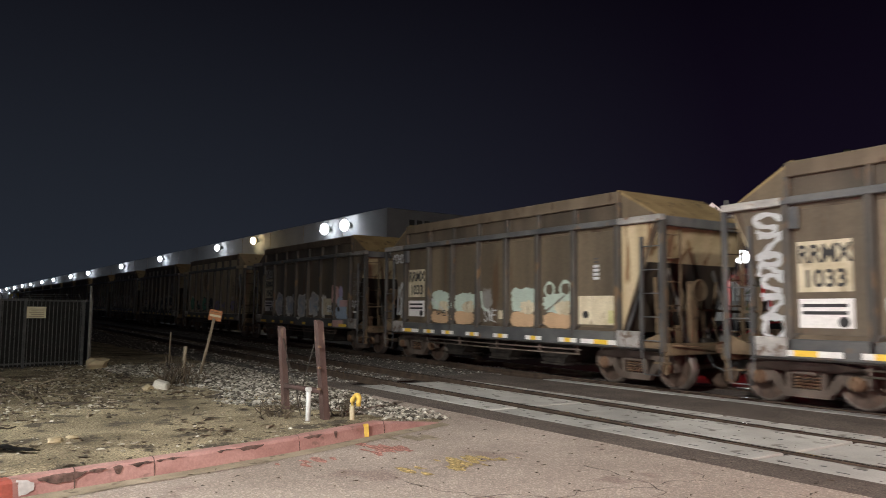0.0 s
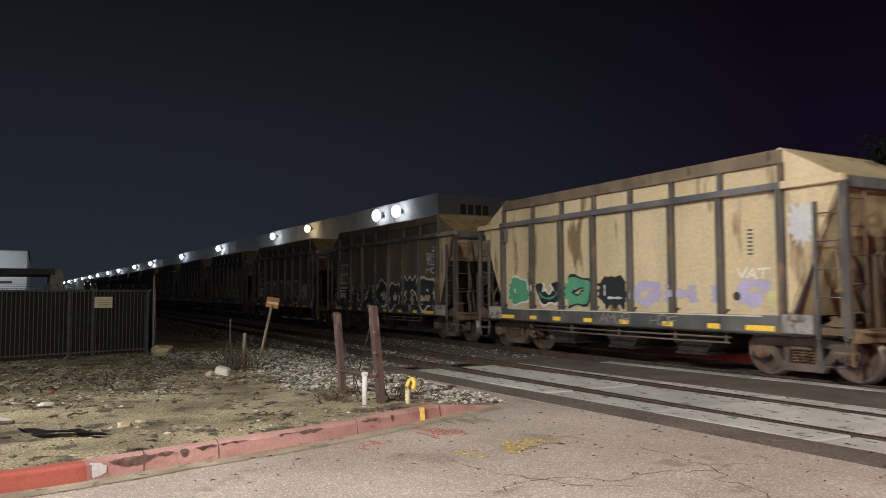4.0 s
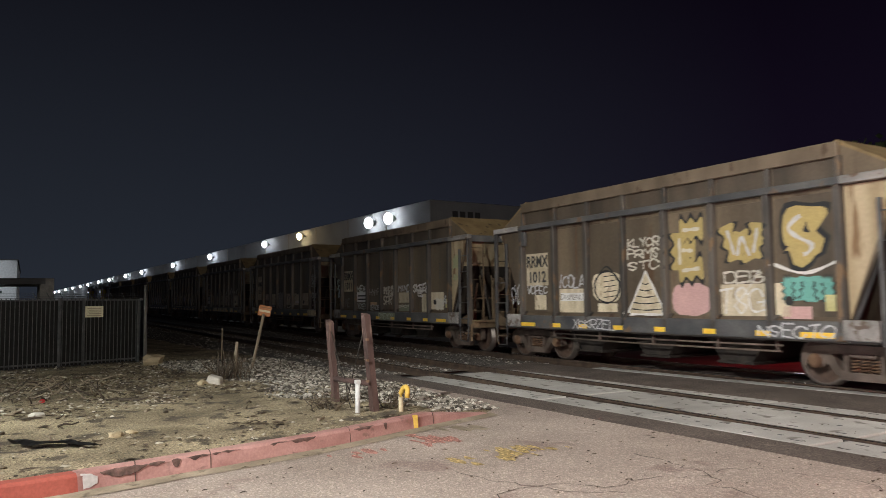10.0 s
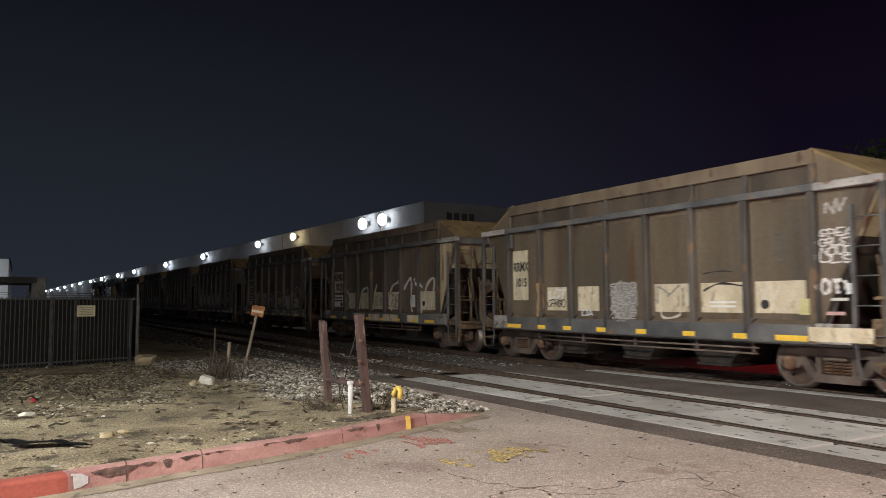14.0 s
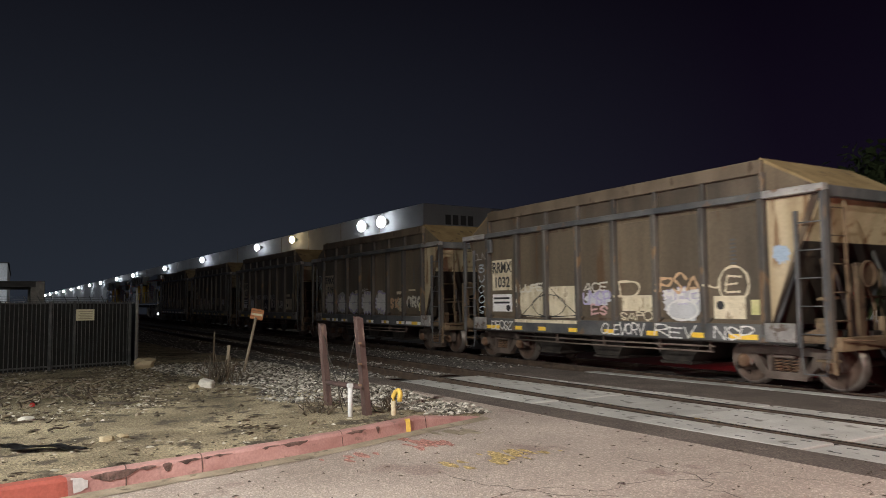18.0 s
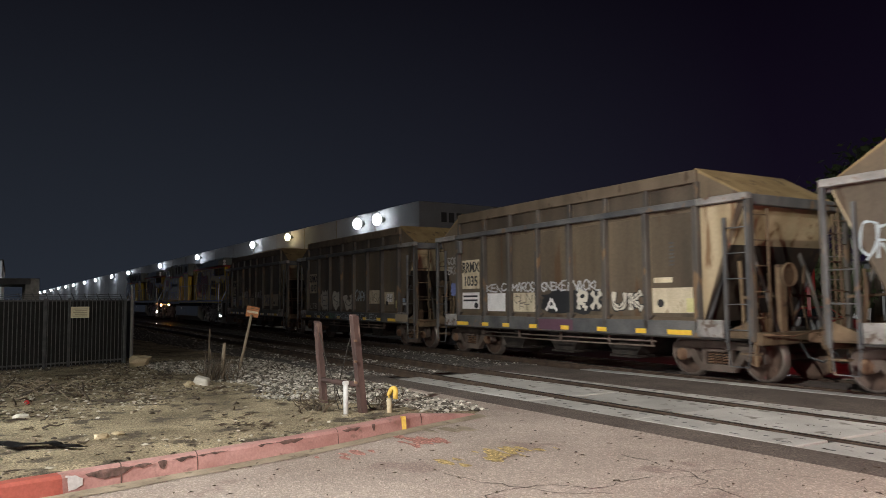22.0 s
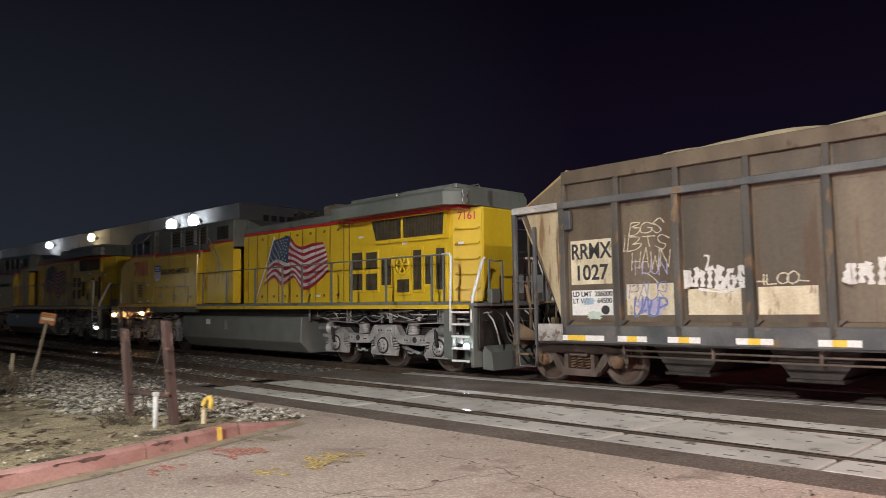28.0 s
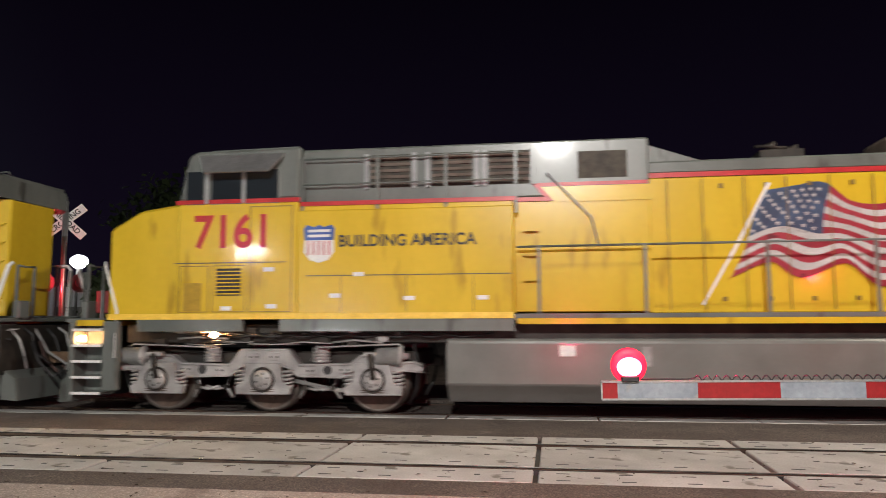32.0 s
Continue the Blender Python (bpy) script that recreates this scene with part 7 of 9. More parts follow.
    blot(c, 10.36, 10.70, 2.25, 2.62, 93, wash, -1.4775, 0.3)
    for k, (a, b, word) in enumerate(((1.5, 2.5, "DEOSZ"), (6.0, 7.3, "CLEVORV"), (7.6, 8.7, "REV"), (9.1, 10.0, "NSP"))):
        scrawl(c, word, a, b, 0.88, 1.12, 94 + k, S_WHITE, 0.04)
    # tall silver strokes over cream
    c = CARS[5]
    plates(c, "1023")
    reflectors(c, False)
    scrawl(c, "NSP", 0.52, 1.12, 2.36, 2.62, 100, S_SILVER, 0.05)
    blot(c, 0.75, 1.15, 1.25, 1.70, 99, ash, -1.4775, 0.3)
    patches(c, [(2.95, 3.72), (4.1, 4.96), (5.30, 6.14), (6.52, 7.46), (8.94, 10.06)], 1.30, 1.92)
    for k, pts in enumerate(([(2.66, 2.0), (3.0, 1.72), (2.74, 1.24)], [(2.75, 2.05), (3.25, 1.55), (3.62, 2.0)], [(3.66, 2.02), (3.5, 1.6), (3.6, 1.25)], [(3.95, 1.25), (4.2, 1.95), (4.75, 2.12)],
                             [(4.78, 2.1), (4.72, 1.7), (4.85, 1.22)], [(5.2, 1.25), (5.36, 1.85), (5.55, 2.2)])):
        line_mark(c, pts, 0.13 if k % 2 else 0.10, CREAM if k % 3 else mint)
    line_mark(c, [(7.56, 2.30), (6.9, 2.14), (6.6, 1.70), (6.8, 1.26)], 0.12, S_WHITE)
    line_mark(c, [(6.72, 1.66), (7.1, 1.80), (7.6, 1.90)], 0.10, S_WHITE)
    line_mark(c, [(7.76, 2.0), (8.2, 2.36), (8.32, 2.2), (8.30, 1.60), (8.36, 1.22)], 0.14, S_WHITE)
    line_mark(c, [(8.5, 2.36), (8.8, 2.20), (9.1, 2.06)], 0.12, S_WHITE)
    line_mark(c, [(9.0, 1.2), (9.4, 2.1), (9.9, 2.3), (9.7, 1.4)], 0.13, pale)
    scrawl(c, "KENP", 5.46, 6.1, 1.42, 1.80, 103, ash, 0.04)
    scrawl(c, "DGE", 6.6, 7.4, 1.40, 1.84, 104, dull, 0.04)
    patch(c, 8.36, 8.80, 1.40, 1.80, WHITE_MARK, -1.479, "cover_patch", "white sticker")
    for a, b in ((3.66, 4.7), (5.0, 6.0), (6.3, 7.5), (8.2, 9.0)):
        patch(c, a, b, 0.88, 1.12, CREAM, -1.5925, "cover_patch", "cream paint on the sill")
    # plain cover-up patches
    c = CARS[6]
    patch(c, 1.38, 2.05, 1.62, 2.95, CREAM, name="number_patch", label="tall cream patch with stencilled marks")
    lettering("RRMX", 0.34, "stencil_letters", BLACK_MARK, c, pose(1.74 - MID, -1.4775, 2.5, 90, 0, 0), "black stencilled letters", 0.72)
    lettering("1015", 0.32, "stencil_number", BLACK_MARK, c, pose(1.74 - MID, -1.4775, 2.08, 90, 0, 0), "black stencilled number", 0.8)
    reflectors(c, False)
    patches(c, [(2.86, 3.62), (4.05, 4.78), (6.52, 7.44), (7.74, 8.74), (8.98, 9.98)], 1.36, 1.94)
    scrawl(c, "UOT", 2.95, 3.58, 1.66, 1.86, 109, S_WHITE, 0.06)
    scrawl(c, "OFRGO", 2.90, 3.58, 1.44, 1.62, 110, S_BLACK, 0.03)
    line_mark(c, [(2.62, 2.06), (2.66, 1.6), (2.60, 1.2)], 0.16, spray("rusty_tan", (0.42, 0.28, 0.15)))
    scrawl(c, "DA", 4.2, 4.6, 1.24, 1.38, 111, chalk, 0.05)
    blot(c, 5.16, 6.02, 1.14, 2.04, 112, ash, -1.4741, 0.14)
    for k in range(5):
        scrawl(c, ("OSLE", "CRTA", "SBOU", "MAGS", "RTEO")[k], 5.2, 5.98, 1.20 + 0.165 * k, 1.34 + 0.165 * k, 113 + k, S_SILVER, 0.035)
    scrawl(c, "M", 6.62, 7.3, 1.5, 1.92, 118, ash, 0.05)
    scrawl(c, "U", 6.7, 7.2, 1.22, 1.46, 119, pale, 0.06)
    line_mark(c, [(7.8, 1.78), (8.2, 1.92), (8.74, 1.86)], 0.05, S_BLACK)
    line_mark(c, [(7.8, 2.12), (8.2, 2.16), (8.5, 2.14)], 0.03, S_BLACK)
    for z in (1.46, 1.54):
        patch(c, 7.95, 8.55, z, z + 0.04, WHITE_MARK, -1.4765, "bar")
    scrawl(c, "VV", 9.05, 9.5, 1.62, 1.92, 124, pale, 0.06)
    for k, (word, z) in enumerate((("SPEA", 2.66), ("GRLST", 2.50), ("NOUC", 2.35), ("ULS", 2.22))):
        scrawl(c, word, 10.28, 10.86, z, z + 0.13, 125 + k, S_WHITE, 0.035)
    fat(c, "OTW", 10.24, 10.86, 1.66, 1.96, 129, S_WHITE, S_WHITE, None, 0.7)
    patches(c, [(10.32, 10.72)], 1.58, 1.63, S_WHITE)
    patches(c, [(10.30, 10.66)], 1.34, 1.40, S_PINK)
    scrawl(c, "NV", 10.4, 10.75, 3.05, 3.25, 130, S_SILVER, 0.05)
    patch(c, 10.1, 11.2, 0.90, 1.14, CREAM, -1.624, "cover_patch", "cream paint on the bolster")
    # small scrawls and patches
    c = CARS[7]
    plates(c, "1011", False)
    reflectors(c, False)
    scrawl(c, "SEA", 0.62, 1.14, 2.05, 2.50, 131, mint, 0.07)
    scrawl(c, "OMR", 0.72, 1.14, 1.70, 2.0, 132, S_PALE, 0.05)
    scrawl(c, "NE", 1.55, 2.0, 1.34, 1.66, 133, ash, 0.05)
    scrawl(c, "MEW", 2.74, 3.68, 1.92, 2.16, 134, S_WHITE, 0.075)
    patches(c, [(2.70, 3.72)], 1.52, 1.92, WHITE_MARK)
    for z in (1.60, 1.74):
        patch(c, 2.82, 3.58, z, z + 0.055, BLACK_MARK, -1.4775, "bar", "plain bar of small stencilled writing")
    scrawl(c, "YOGES", 2.8, 3.7, 1.24, 1.46, 135, chalk, 0.05)
    scrawl(c, "HNMP", 4.0, 4.9, 1.78, 2.02, 136, S_SILVER, 0.04)
    patches(c, [(4.04, 4.62)], 1.40, 1.52, S_ORANGE)
    scrawl(c, "TENOE", 4.0, 4.9, 1.22, 1.40, 137, chalk, 0.04)
    fat(c, "MSD", 5.24, 6.12, 1.76, 2.12, 138, pale, pale, None, 0.9, 0.12)
    scrawl(c, "SPR", 5.24, 5.98, 1.44, 1.74, 139, pale, 0.08)
    patches(c, [(6.50, 7.48)], 1.50, 1.86)
    scrawl(c, "MIND", 6.50, 7.40, 1.90, 2.12, 140, chalk, 0.075)
    patch(c, 6.50, 7.46, 1.20, 1.42, spray("sage", (0.26, 0.28, 0.20)), -1.4725, "cover_patch")
    scrawl(c, "SPOT", 6.5, 7.4, 1.32, 1.42, 141, pale, 0.03)
    scrawl(c, "SKEED", 7.66, 8.80, 1.88, 2.12, 142, S_WHITE, 0.075)
    scrawl(c, "E", 8.0, 8.4, 1.72, 1.90, 143, S_WHITE, 0.07)
    patches(c, [(8.26, 8.76)], 1.20, 1.80)
    patches(c, [(8.92, 9.74)], 1.28, 1.84)
    blot(c, 9.16, 9.8, 1.24, 1.66, 144, pale, -1.4775, 0.3)
    scrawl(c, "A_", 9.74, 10.16, 1.46, 1.70, 145, chalk, 0.05)
    patch(c, 5.0, 6.4, 0.87, 1.13, spray("sage", (0.26, 0.28, 0.20)), -1.5935, "cover_patch", "greyed green paint on the sill")
    scrawl(c, "OMEXOS", 5.05, 6.3, 0.90, 1.10, 146, mint, 0.03)
    blot(c, 10.32, 10.80, 2.55, 3.0, 147, spray("pale_moss", (0.36, 0.38, 0.22)), -1.4775, 0.35)
    blot(c, 10.34, 10.66, 2.20, 2.40, 148, spray("pale_moss", (0.36, 0.38, 0.22)), -1.4775, 0.35)
    # tall ochre letters
    c = CARS[8]
    plates(c, "1012", False)
    reflectors(c, False)
    scrawl(c, "SYC", 0.68, 1.1, 1.5, 2.0, 149, chalk, 0.04)
    scrawl(c, "VOPEC", 1.42, 2.28, 1.74, 1.94, 150, chalk, 0.05)
    patches(c, [(1.72, 2.2)], 1.32, 1.70)
    scrawl(c, "ICDLA", 2.72, 3.74, 1.88, 2.16, 151, chalk, 0.055)
    patches(c, [(2.76, 3.74)], 1.26, 1.84)
    patch(c, 2.80, 3.70, 1.54, 1.74, WHITE_MARK, -1.4765, "cover_patch", "white strip")
    scrawl(c, "DISMENU", 2.82, 3.66, 1.58, 1.70, 152, dull, 0.02)
    blot(c, 4.0, 4.98, 1.50, 2.22, 153, CREAM, -1.4742, 0.1)
    circle_mark(c, 4.50, 1.86, 0.42, 0.06, S_BLACK, 154, -1.4805, 0.88)
    for k in range(5):
        line_mark(c, [(4.40, 1.62 + 0.12 * k), (4.66, 1.64 + 0.12 * k), (4.82, 1.66 + 0.12 * k)], 0.025, S_BLACK)
    line_mark(c, [(4.1, 2.0), (4.5, 2.34), (4.86, 2.02)], 0.05, S_BLACK)
    patches(c, [(4.18, 4.82)], 1.28, 1.48)
    part("graffiti", prism(bmesh.new(), [(5.16 - MID, 1.24), (6.30 - MID, 1.24), (5.74 - MID, 2.16)], -1.477, -1.473), CREAM, c, "cream sprayed pyramid")
    for a, b in (((5.16, 1.24), (5.74, 2.18)), ((6.30, 1.24), (5.74, 2.18)), ((5.16, 1.24), (6.30, 1.24))):
        line_mark(c, [a, ((a[0] + b[0]) / 2, (a[1] + b[1]) / 2), b], 0.07, S_WHITE)
    for k, w in enumerate((0.44, 0.38, 0.28, 0.18, 0.10)):
        line_mark(c, [(5.73 - w, 1.36 + 0.14 * k), (5.73, 1.33 + 0.14 * k), (5.73 + w, 1.36 + 0.14 * k)], 0.03, S_BLACK)
    for k, word in enumerate(("KLYOR", "PRMS", "STC")):
        scrawl(c, word, 5.22, 6.18, 2.72 - 0.25 * k, 2.92 - 0.25 * k, 155 + k, pale, 0.05)
    fat(c, "E", 6.42, 7.56, 1.86, 3.26, 158, S_OCHRE, S_BLACK, pale, 1.2)
    blot(c, 6.46, 7.46, 1.22, 1.90, 159, S_PINK, -1.4742, 0.06)
    fat(c, "W", 7.66, 8.80, 2.06, 3.24, 160, S_OCHRE, S_BLACK, chalk, 1.05)
    scrawl(c, "DEB", 7.8, 8.7, 1.86, 2.08, 161, pale, 0.05)
    patches(c, [(7.72, 8.80), (8.88, 9.2)], 1.24, 1.84)
    scrawl(c, "TSG", 7.7, 8.7, 1.30, 1.72, 162, S_WHITE, 0.05)
    line_mark(c, [(8.6, 2.1), (8.3, 1.7), (8.0, 1.4)], 0.03, S_WHITE)
    fat(c, "S", 8.92, 10.12, 2.06, 3.30, 163, S_OCHRE, S_BLACK, chalk, 1.3)
    line_mark(c, [(8.9, 2.18), (9.5, 2.0), (10.1, 2.18)], 0.07, S_WHITE)
    fat(c, "TAT", 8.98, 10.10, 1.40, 1.96, 164, S_TEAL, S_BLACK, None, 1.5)
    blot(c, 9.0, 10.0, 1.5, 1.95, 165, S_TEAL, -1.4741, 0.15)
    patches(c, [(9.05, 9.6)], 1.20, 1.42, S_PINK)
    scrawl(c, "XSKRZEL", 3.4, 4.9, 0.89, 1.10, 166, chalk, 0.035)
    scrawl(c, "NSECTO", 8.6, 10.1, 0.89, 1.10, 167, chalk, 0.04)
    # silver letters
    c = CARS[9]
    plates(c, "1021")
    reflectors(c, False)
    for k in range(4):
        scrawl(c, "BTRC"[k], 0.72, 0.98, 1.35 + 0.26 * k, 1.56 + 0.26 * k, 168 + k, S_SILVER, 0.03)
    for k, (u0, u1, ch) in enumerate(((2.66, 3.84, "S"), (3.86, 5.06, "V"), (5.12, 6.36, "R"), (6.38, 7.60, "Y"), (7.62, 9.0, "D"))):
        blot(c, u0 + 0.1, u1 - 0.1, 1.90, 2.26, 172 + k, pale if k % 2 else chalk, -1.4738, 0.35)
        fat(c, ch, u0, u1, 0.98, 2.16, 178 + k, dull, chalk, S_SILVER, 1.15, 0.05)
    line_mark(c, [(2.7, 1.56), (5.2, 1.55), (8.0, 1.56)], 0.015, ash, -1.4905)
    blot(c, 8.86, 10.0, 1.20, 2.0, 184, CREAM, -1.4736, 0.2)
    scrawl(c, "CEH", 9.4, 10.0, 1.5, 1.8, 185, S_WHITE, 0.04)
    for k in range(5):
        scrawl(c, "COVCE"[k], 10.36, 10.80, 1.55 + 0.34 * k, 1.78 + 0.34 * k, 186 + k, S_BLACK, 0.025)
    # black bubble letters
    c = CARS[10]
    plates(c, "1036")
    reflectors(c, False)
    scrawl(c, "SACYW", 0.55, 1.14, 2.28, 2.5, 190, S_PALE, 0.03)
    slate = spray("slate_black", (0.035, 0.042, 0.048))
    for k, (u0, u1, z1) in enumerate(((0.8, 2.6, 1.62), (2.3, 4.0, 1.70), (3.7, 5.5, 1.66), (5.3, 7.1, 1.72), (6.9, 8.6, 1.80), (8.4, 10.12, 1.62))):
        blot(c, u0, u1, 0.93, z1, 201 + k, slate, -1.4736 - 0.0001 * k, 0.2)
    for k, (u0, u1, ch, z1) in enumerate(((0.78, 2.0, "L", 2.0), (1.9, 3.3, "N", 2.0), (3.1, 4.3, "V", 1.98), (4.1, 5.3, "A", 2.06), (5.1, 6.4, "O", 2.10), (6.2, 7.4, "S", 2.02), (7.2, 8.8, "T", 2.14), (8.6, 10.12, "S", 2.20))):
        fat(c, ch, u0, u1, 0.92, z1, 191 + k, slate, pale, None, 1.35, 0.05, "large black bubble letters with pale outlines")
    patches(c, [(2.62, 2.9), (3.9, 4.1)], 1.5, 1.85, S_ORANGE)
    for u, w in ((9.1, 0.34), (9.4, 0.5), (6.9, 0.34), (5.9, 0.26)):
        blot(c, u - w / 2, u + w / 2, 1.30, 1.52, 211, S_ORANGE if w > 0.4 else pale, -1.4888, 0.25)
    blot(c, 5.0, 5.5, 1.6, 1.95, 212, S_PINK, -1.4737, 0.4)
    blot(c, 8.2, 8.45, 0.95, 1.45, 213, spray("rusty_tan", (0.42, 0.28, 0.15)), -1.4889, 0.3)
    for k, (word, z) in enumerate((("Z", 2.98), ("TEKIE", 2.76), ("TOLL", 2.54), ("MC", 2.26))):
        scrawl(c, word, 9.36 if k else 9.8, 10.06, z, z + 0.17, 214 + k, chalk, 0.055)
    # faded tan car
    c = CARS[11]
    reflectors(c, False)
    fat(c, "B", 1.4, 2.5, 1.24, 2.04, 220, S_GREEN, S_WHITE, None, 1.3)
    fat(c, "U", 2.68, 3.8, 1.24, 2.06, 221, S_BLACK, S_WHITE, S_GREEN, 1.4)
    fat(c, "D", 3.9, 5.0, 1.24, 2.04, 222, S_GREEN, S_BLACK, None, 1.4)
    fat(c, "L", 5.2, 6.3, 1.24, 2.06, 223, S_BLACK, S_BLACK, S_PALE, 1.5)
    blot(c, 5.24, 6.2, 1.3, 2.0, 224, S_BLACK, -1.4742, 0.15)
    fat(c, "GHIS", 6.4, 10.0, 1.28, 1.86, 225, S_LILAC, S_SILVER, None, 1.0)
    scrawl(c, "VAT", 9.2, 9.9, 1.86, 2.06, 226, S_WHITE, 0.05)
    blot(c, 10.3, 10.8, 2.4, 3.2, 227, chalk, -1.4777, 0.35)
    patch(c, 1.6, 9.8, 1.14, 1.165, pale, -1.5925, "cover_patch", "chalky paint along the sill")
    scrawl(c, "AMUR", 5.4, 6.4, 0.90, 1.10, 228, ash, 0.035)
    scrawl(c, "HDF", 7.0, 7.8, 0.90, 1.10, 229, ash, 0.035)
    # washed white letters
    c = CARS[12]
    plates(c, "1042")
    reflectors(c, False)
    scrawl(c, "XXX", 1.40, 2.3, 2.96, 3.24, 230, S_WHITE, 0.055)
    scrawl(c, "LENS", 1.42, 2.26, 2.84, 2.96, 231, S_WHITE, 0.04)
    for k, (u0, u1, ch) in enumerate(((2.66, 3.80, "O"), (3.82, 5.06, "W"), (5.08, 6.32, "S"), (6.36, 7.62, "R"))):
        blot(c, u0 + 0.06, u1 - 0.06, 1.16, 2.04, 232 + k, S_WHITE, -1.4742, 0.3)
        fat(c, ch, u0, u1, 1.14, 2.18, 236 + k, chalk, S_WHITE, wash, 1.2, 0.1)
    blot(c, 7.60, 8.10, 1.18, 2.1, 240, S_WHITE, -1.4742, 0.35)
    patches(c, [(7.80, 8.78)], 1.30, 1.92)
    patch(c, 8.15, 8.62, 1.40, 1.66, WHITE_MARK, -1.4765, "cover_patch", "white sticker")
    scrawl(c, "HHH", 8.18, 8.58, 1.43, 1.63, 241, BLACK_MARK, 0.03)
    blot(c, 8.72, 9.16, 1.72, 2.42, 242, S_PINK, -1.4742, 0.2)
    blot(c, 9.14, 9.50, 1.90, 2.40, 243, S_LILAC, -1.4742, 0.25)
    blot(c, 8.85, 10.10, 1.16, 1.64, 244, wash, -1.4745, 0.08)
    blot(c, 9.0, 9.5, 1.60, 1.98, 245, wash, -1.4748, 0.3)
    patch(c, 9.25, 10.08, 1.62, 1.86, S_PINK, -1.4752, "cover_patch", "pink paint block")
    scrawl(c, "SURE", 10.28, 10.86, 1.60, 1.84, 246, chalk, 0.045)
    patches(c, [(10.34, 10.76)], 1.40, 1.47, S_WHITE)
    for k in range(3):
        scrawl(c, ("PLOB", "CALM", "SAN")[k], 10.34, 10.9, 2.05 + 0.3 * k, 2.22 + 0.3 * k, 247 + k, ash, 0.035)
    patch(c, 8.9, 9.8, 0.88, 1.12, S_PINK, -1.5935, "cover_patch", "pink paint on the sill")
    # mint and peach blocks
    c = CARS[13]
    plates(c, "1033")
    reflectors(c, True)
    scrawl(c, "CDHOC", 0.40, 1.16, 3.06, 3.30, 250, chalk, 0.065)
    scrawl(c, "KSN", 0.72, 1.12, 1.40, 2.40, 251, chalk, 0.06)
    for k, (u0, u1, z1) in enumerate(((2.70, 3.66, 2.14), (3.90, 4.92, 2.08), (6.46, 7.50, 2.18), (7.72, 8.80, 2.02))):
        blot(c, u0, u1, 1.52, z1, 252 + k, mint, -1.4745, 0.18)
        blot(c, u0, u1 - 0.04, 1.18, 1.56, 256 + k, S_ORANGE, -1.4742, 0.1)
        blot(c, u0 + 0.4, u1 - 0.05, 1.5, 1.84, 260 + k, CREAM, -1.4748, 0.25)
    line_mark(c, [(2.7, 1.9), (3.2, 1.66), (3.6, 1.40)], 0.04, chalk)
    scrawl(c, "SPE", 3.0, 3.5, 1.42, 1.56, 264, S_BLACK, 0.03)
    blot(c, 5.16, 5.70, 1.5, 2.16, 265, ash, -1.4742, 0.35)
    line_mark(c, [(5.2, 2.1), (5.3, 1.66), (5.6, 1.56)], 0.09, mint)
    scrawl(c, "SWE", 5.36, 5.9, 1.28, 1.60, 266, chalk, 0.04)
    patches(c, [(5.96, 6.2)], 1.36, 1.58)
    circle_mark(c, 7.96, 2.10, 0.16, 0.08, mint, 267)
    circle_mark(c, 8.52, 2.10, 0.18, 0.10, mint, 268)
    line_mark(c, [(7.8, 1.56), (8.2, 1.78), (8.5, 1.96)], 0.06, dull)
    patches(c, [(8.95, 10.1)], 1.30, 1.94)
    for k in range(4):
        patch(c, 9.42, 9.60, 2.30 + 0.09 * k, 2.36 + 0.09 * k, chalk, -1.4765, "bar")
    # tall white scrawl
    c = CARS[14]
    plates(c, "1033")
    reflectors(c, True)
    for k, ch in enumerate("SZRSZO"):
        scrawl(c, ch, 0.62 + 0.03 * k, 1.16, 1.15 + 0.36 * (5 - k), 1.53 + 0.36 * (5 - k), 270 + k, chalk, 0.12, 0.1)
    fat(c, "SKA", 2.7, 6.2, 1.25, 2.0, 280, pale, chalk)


mark_cars()


# ---------- the engines ----------
LMID = -11.40


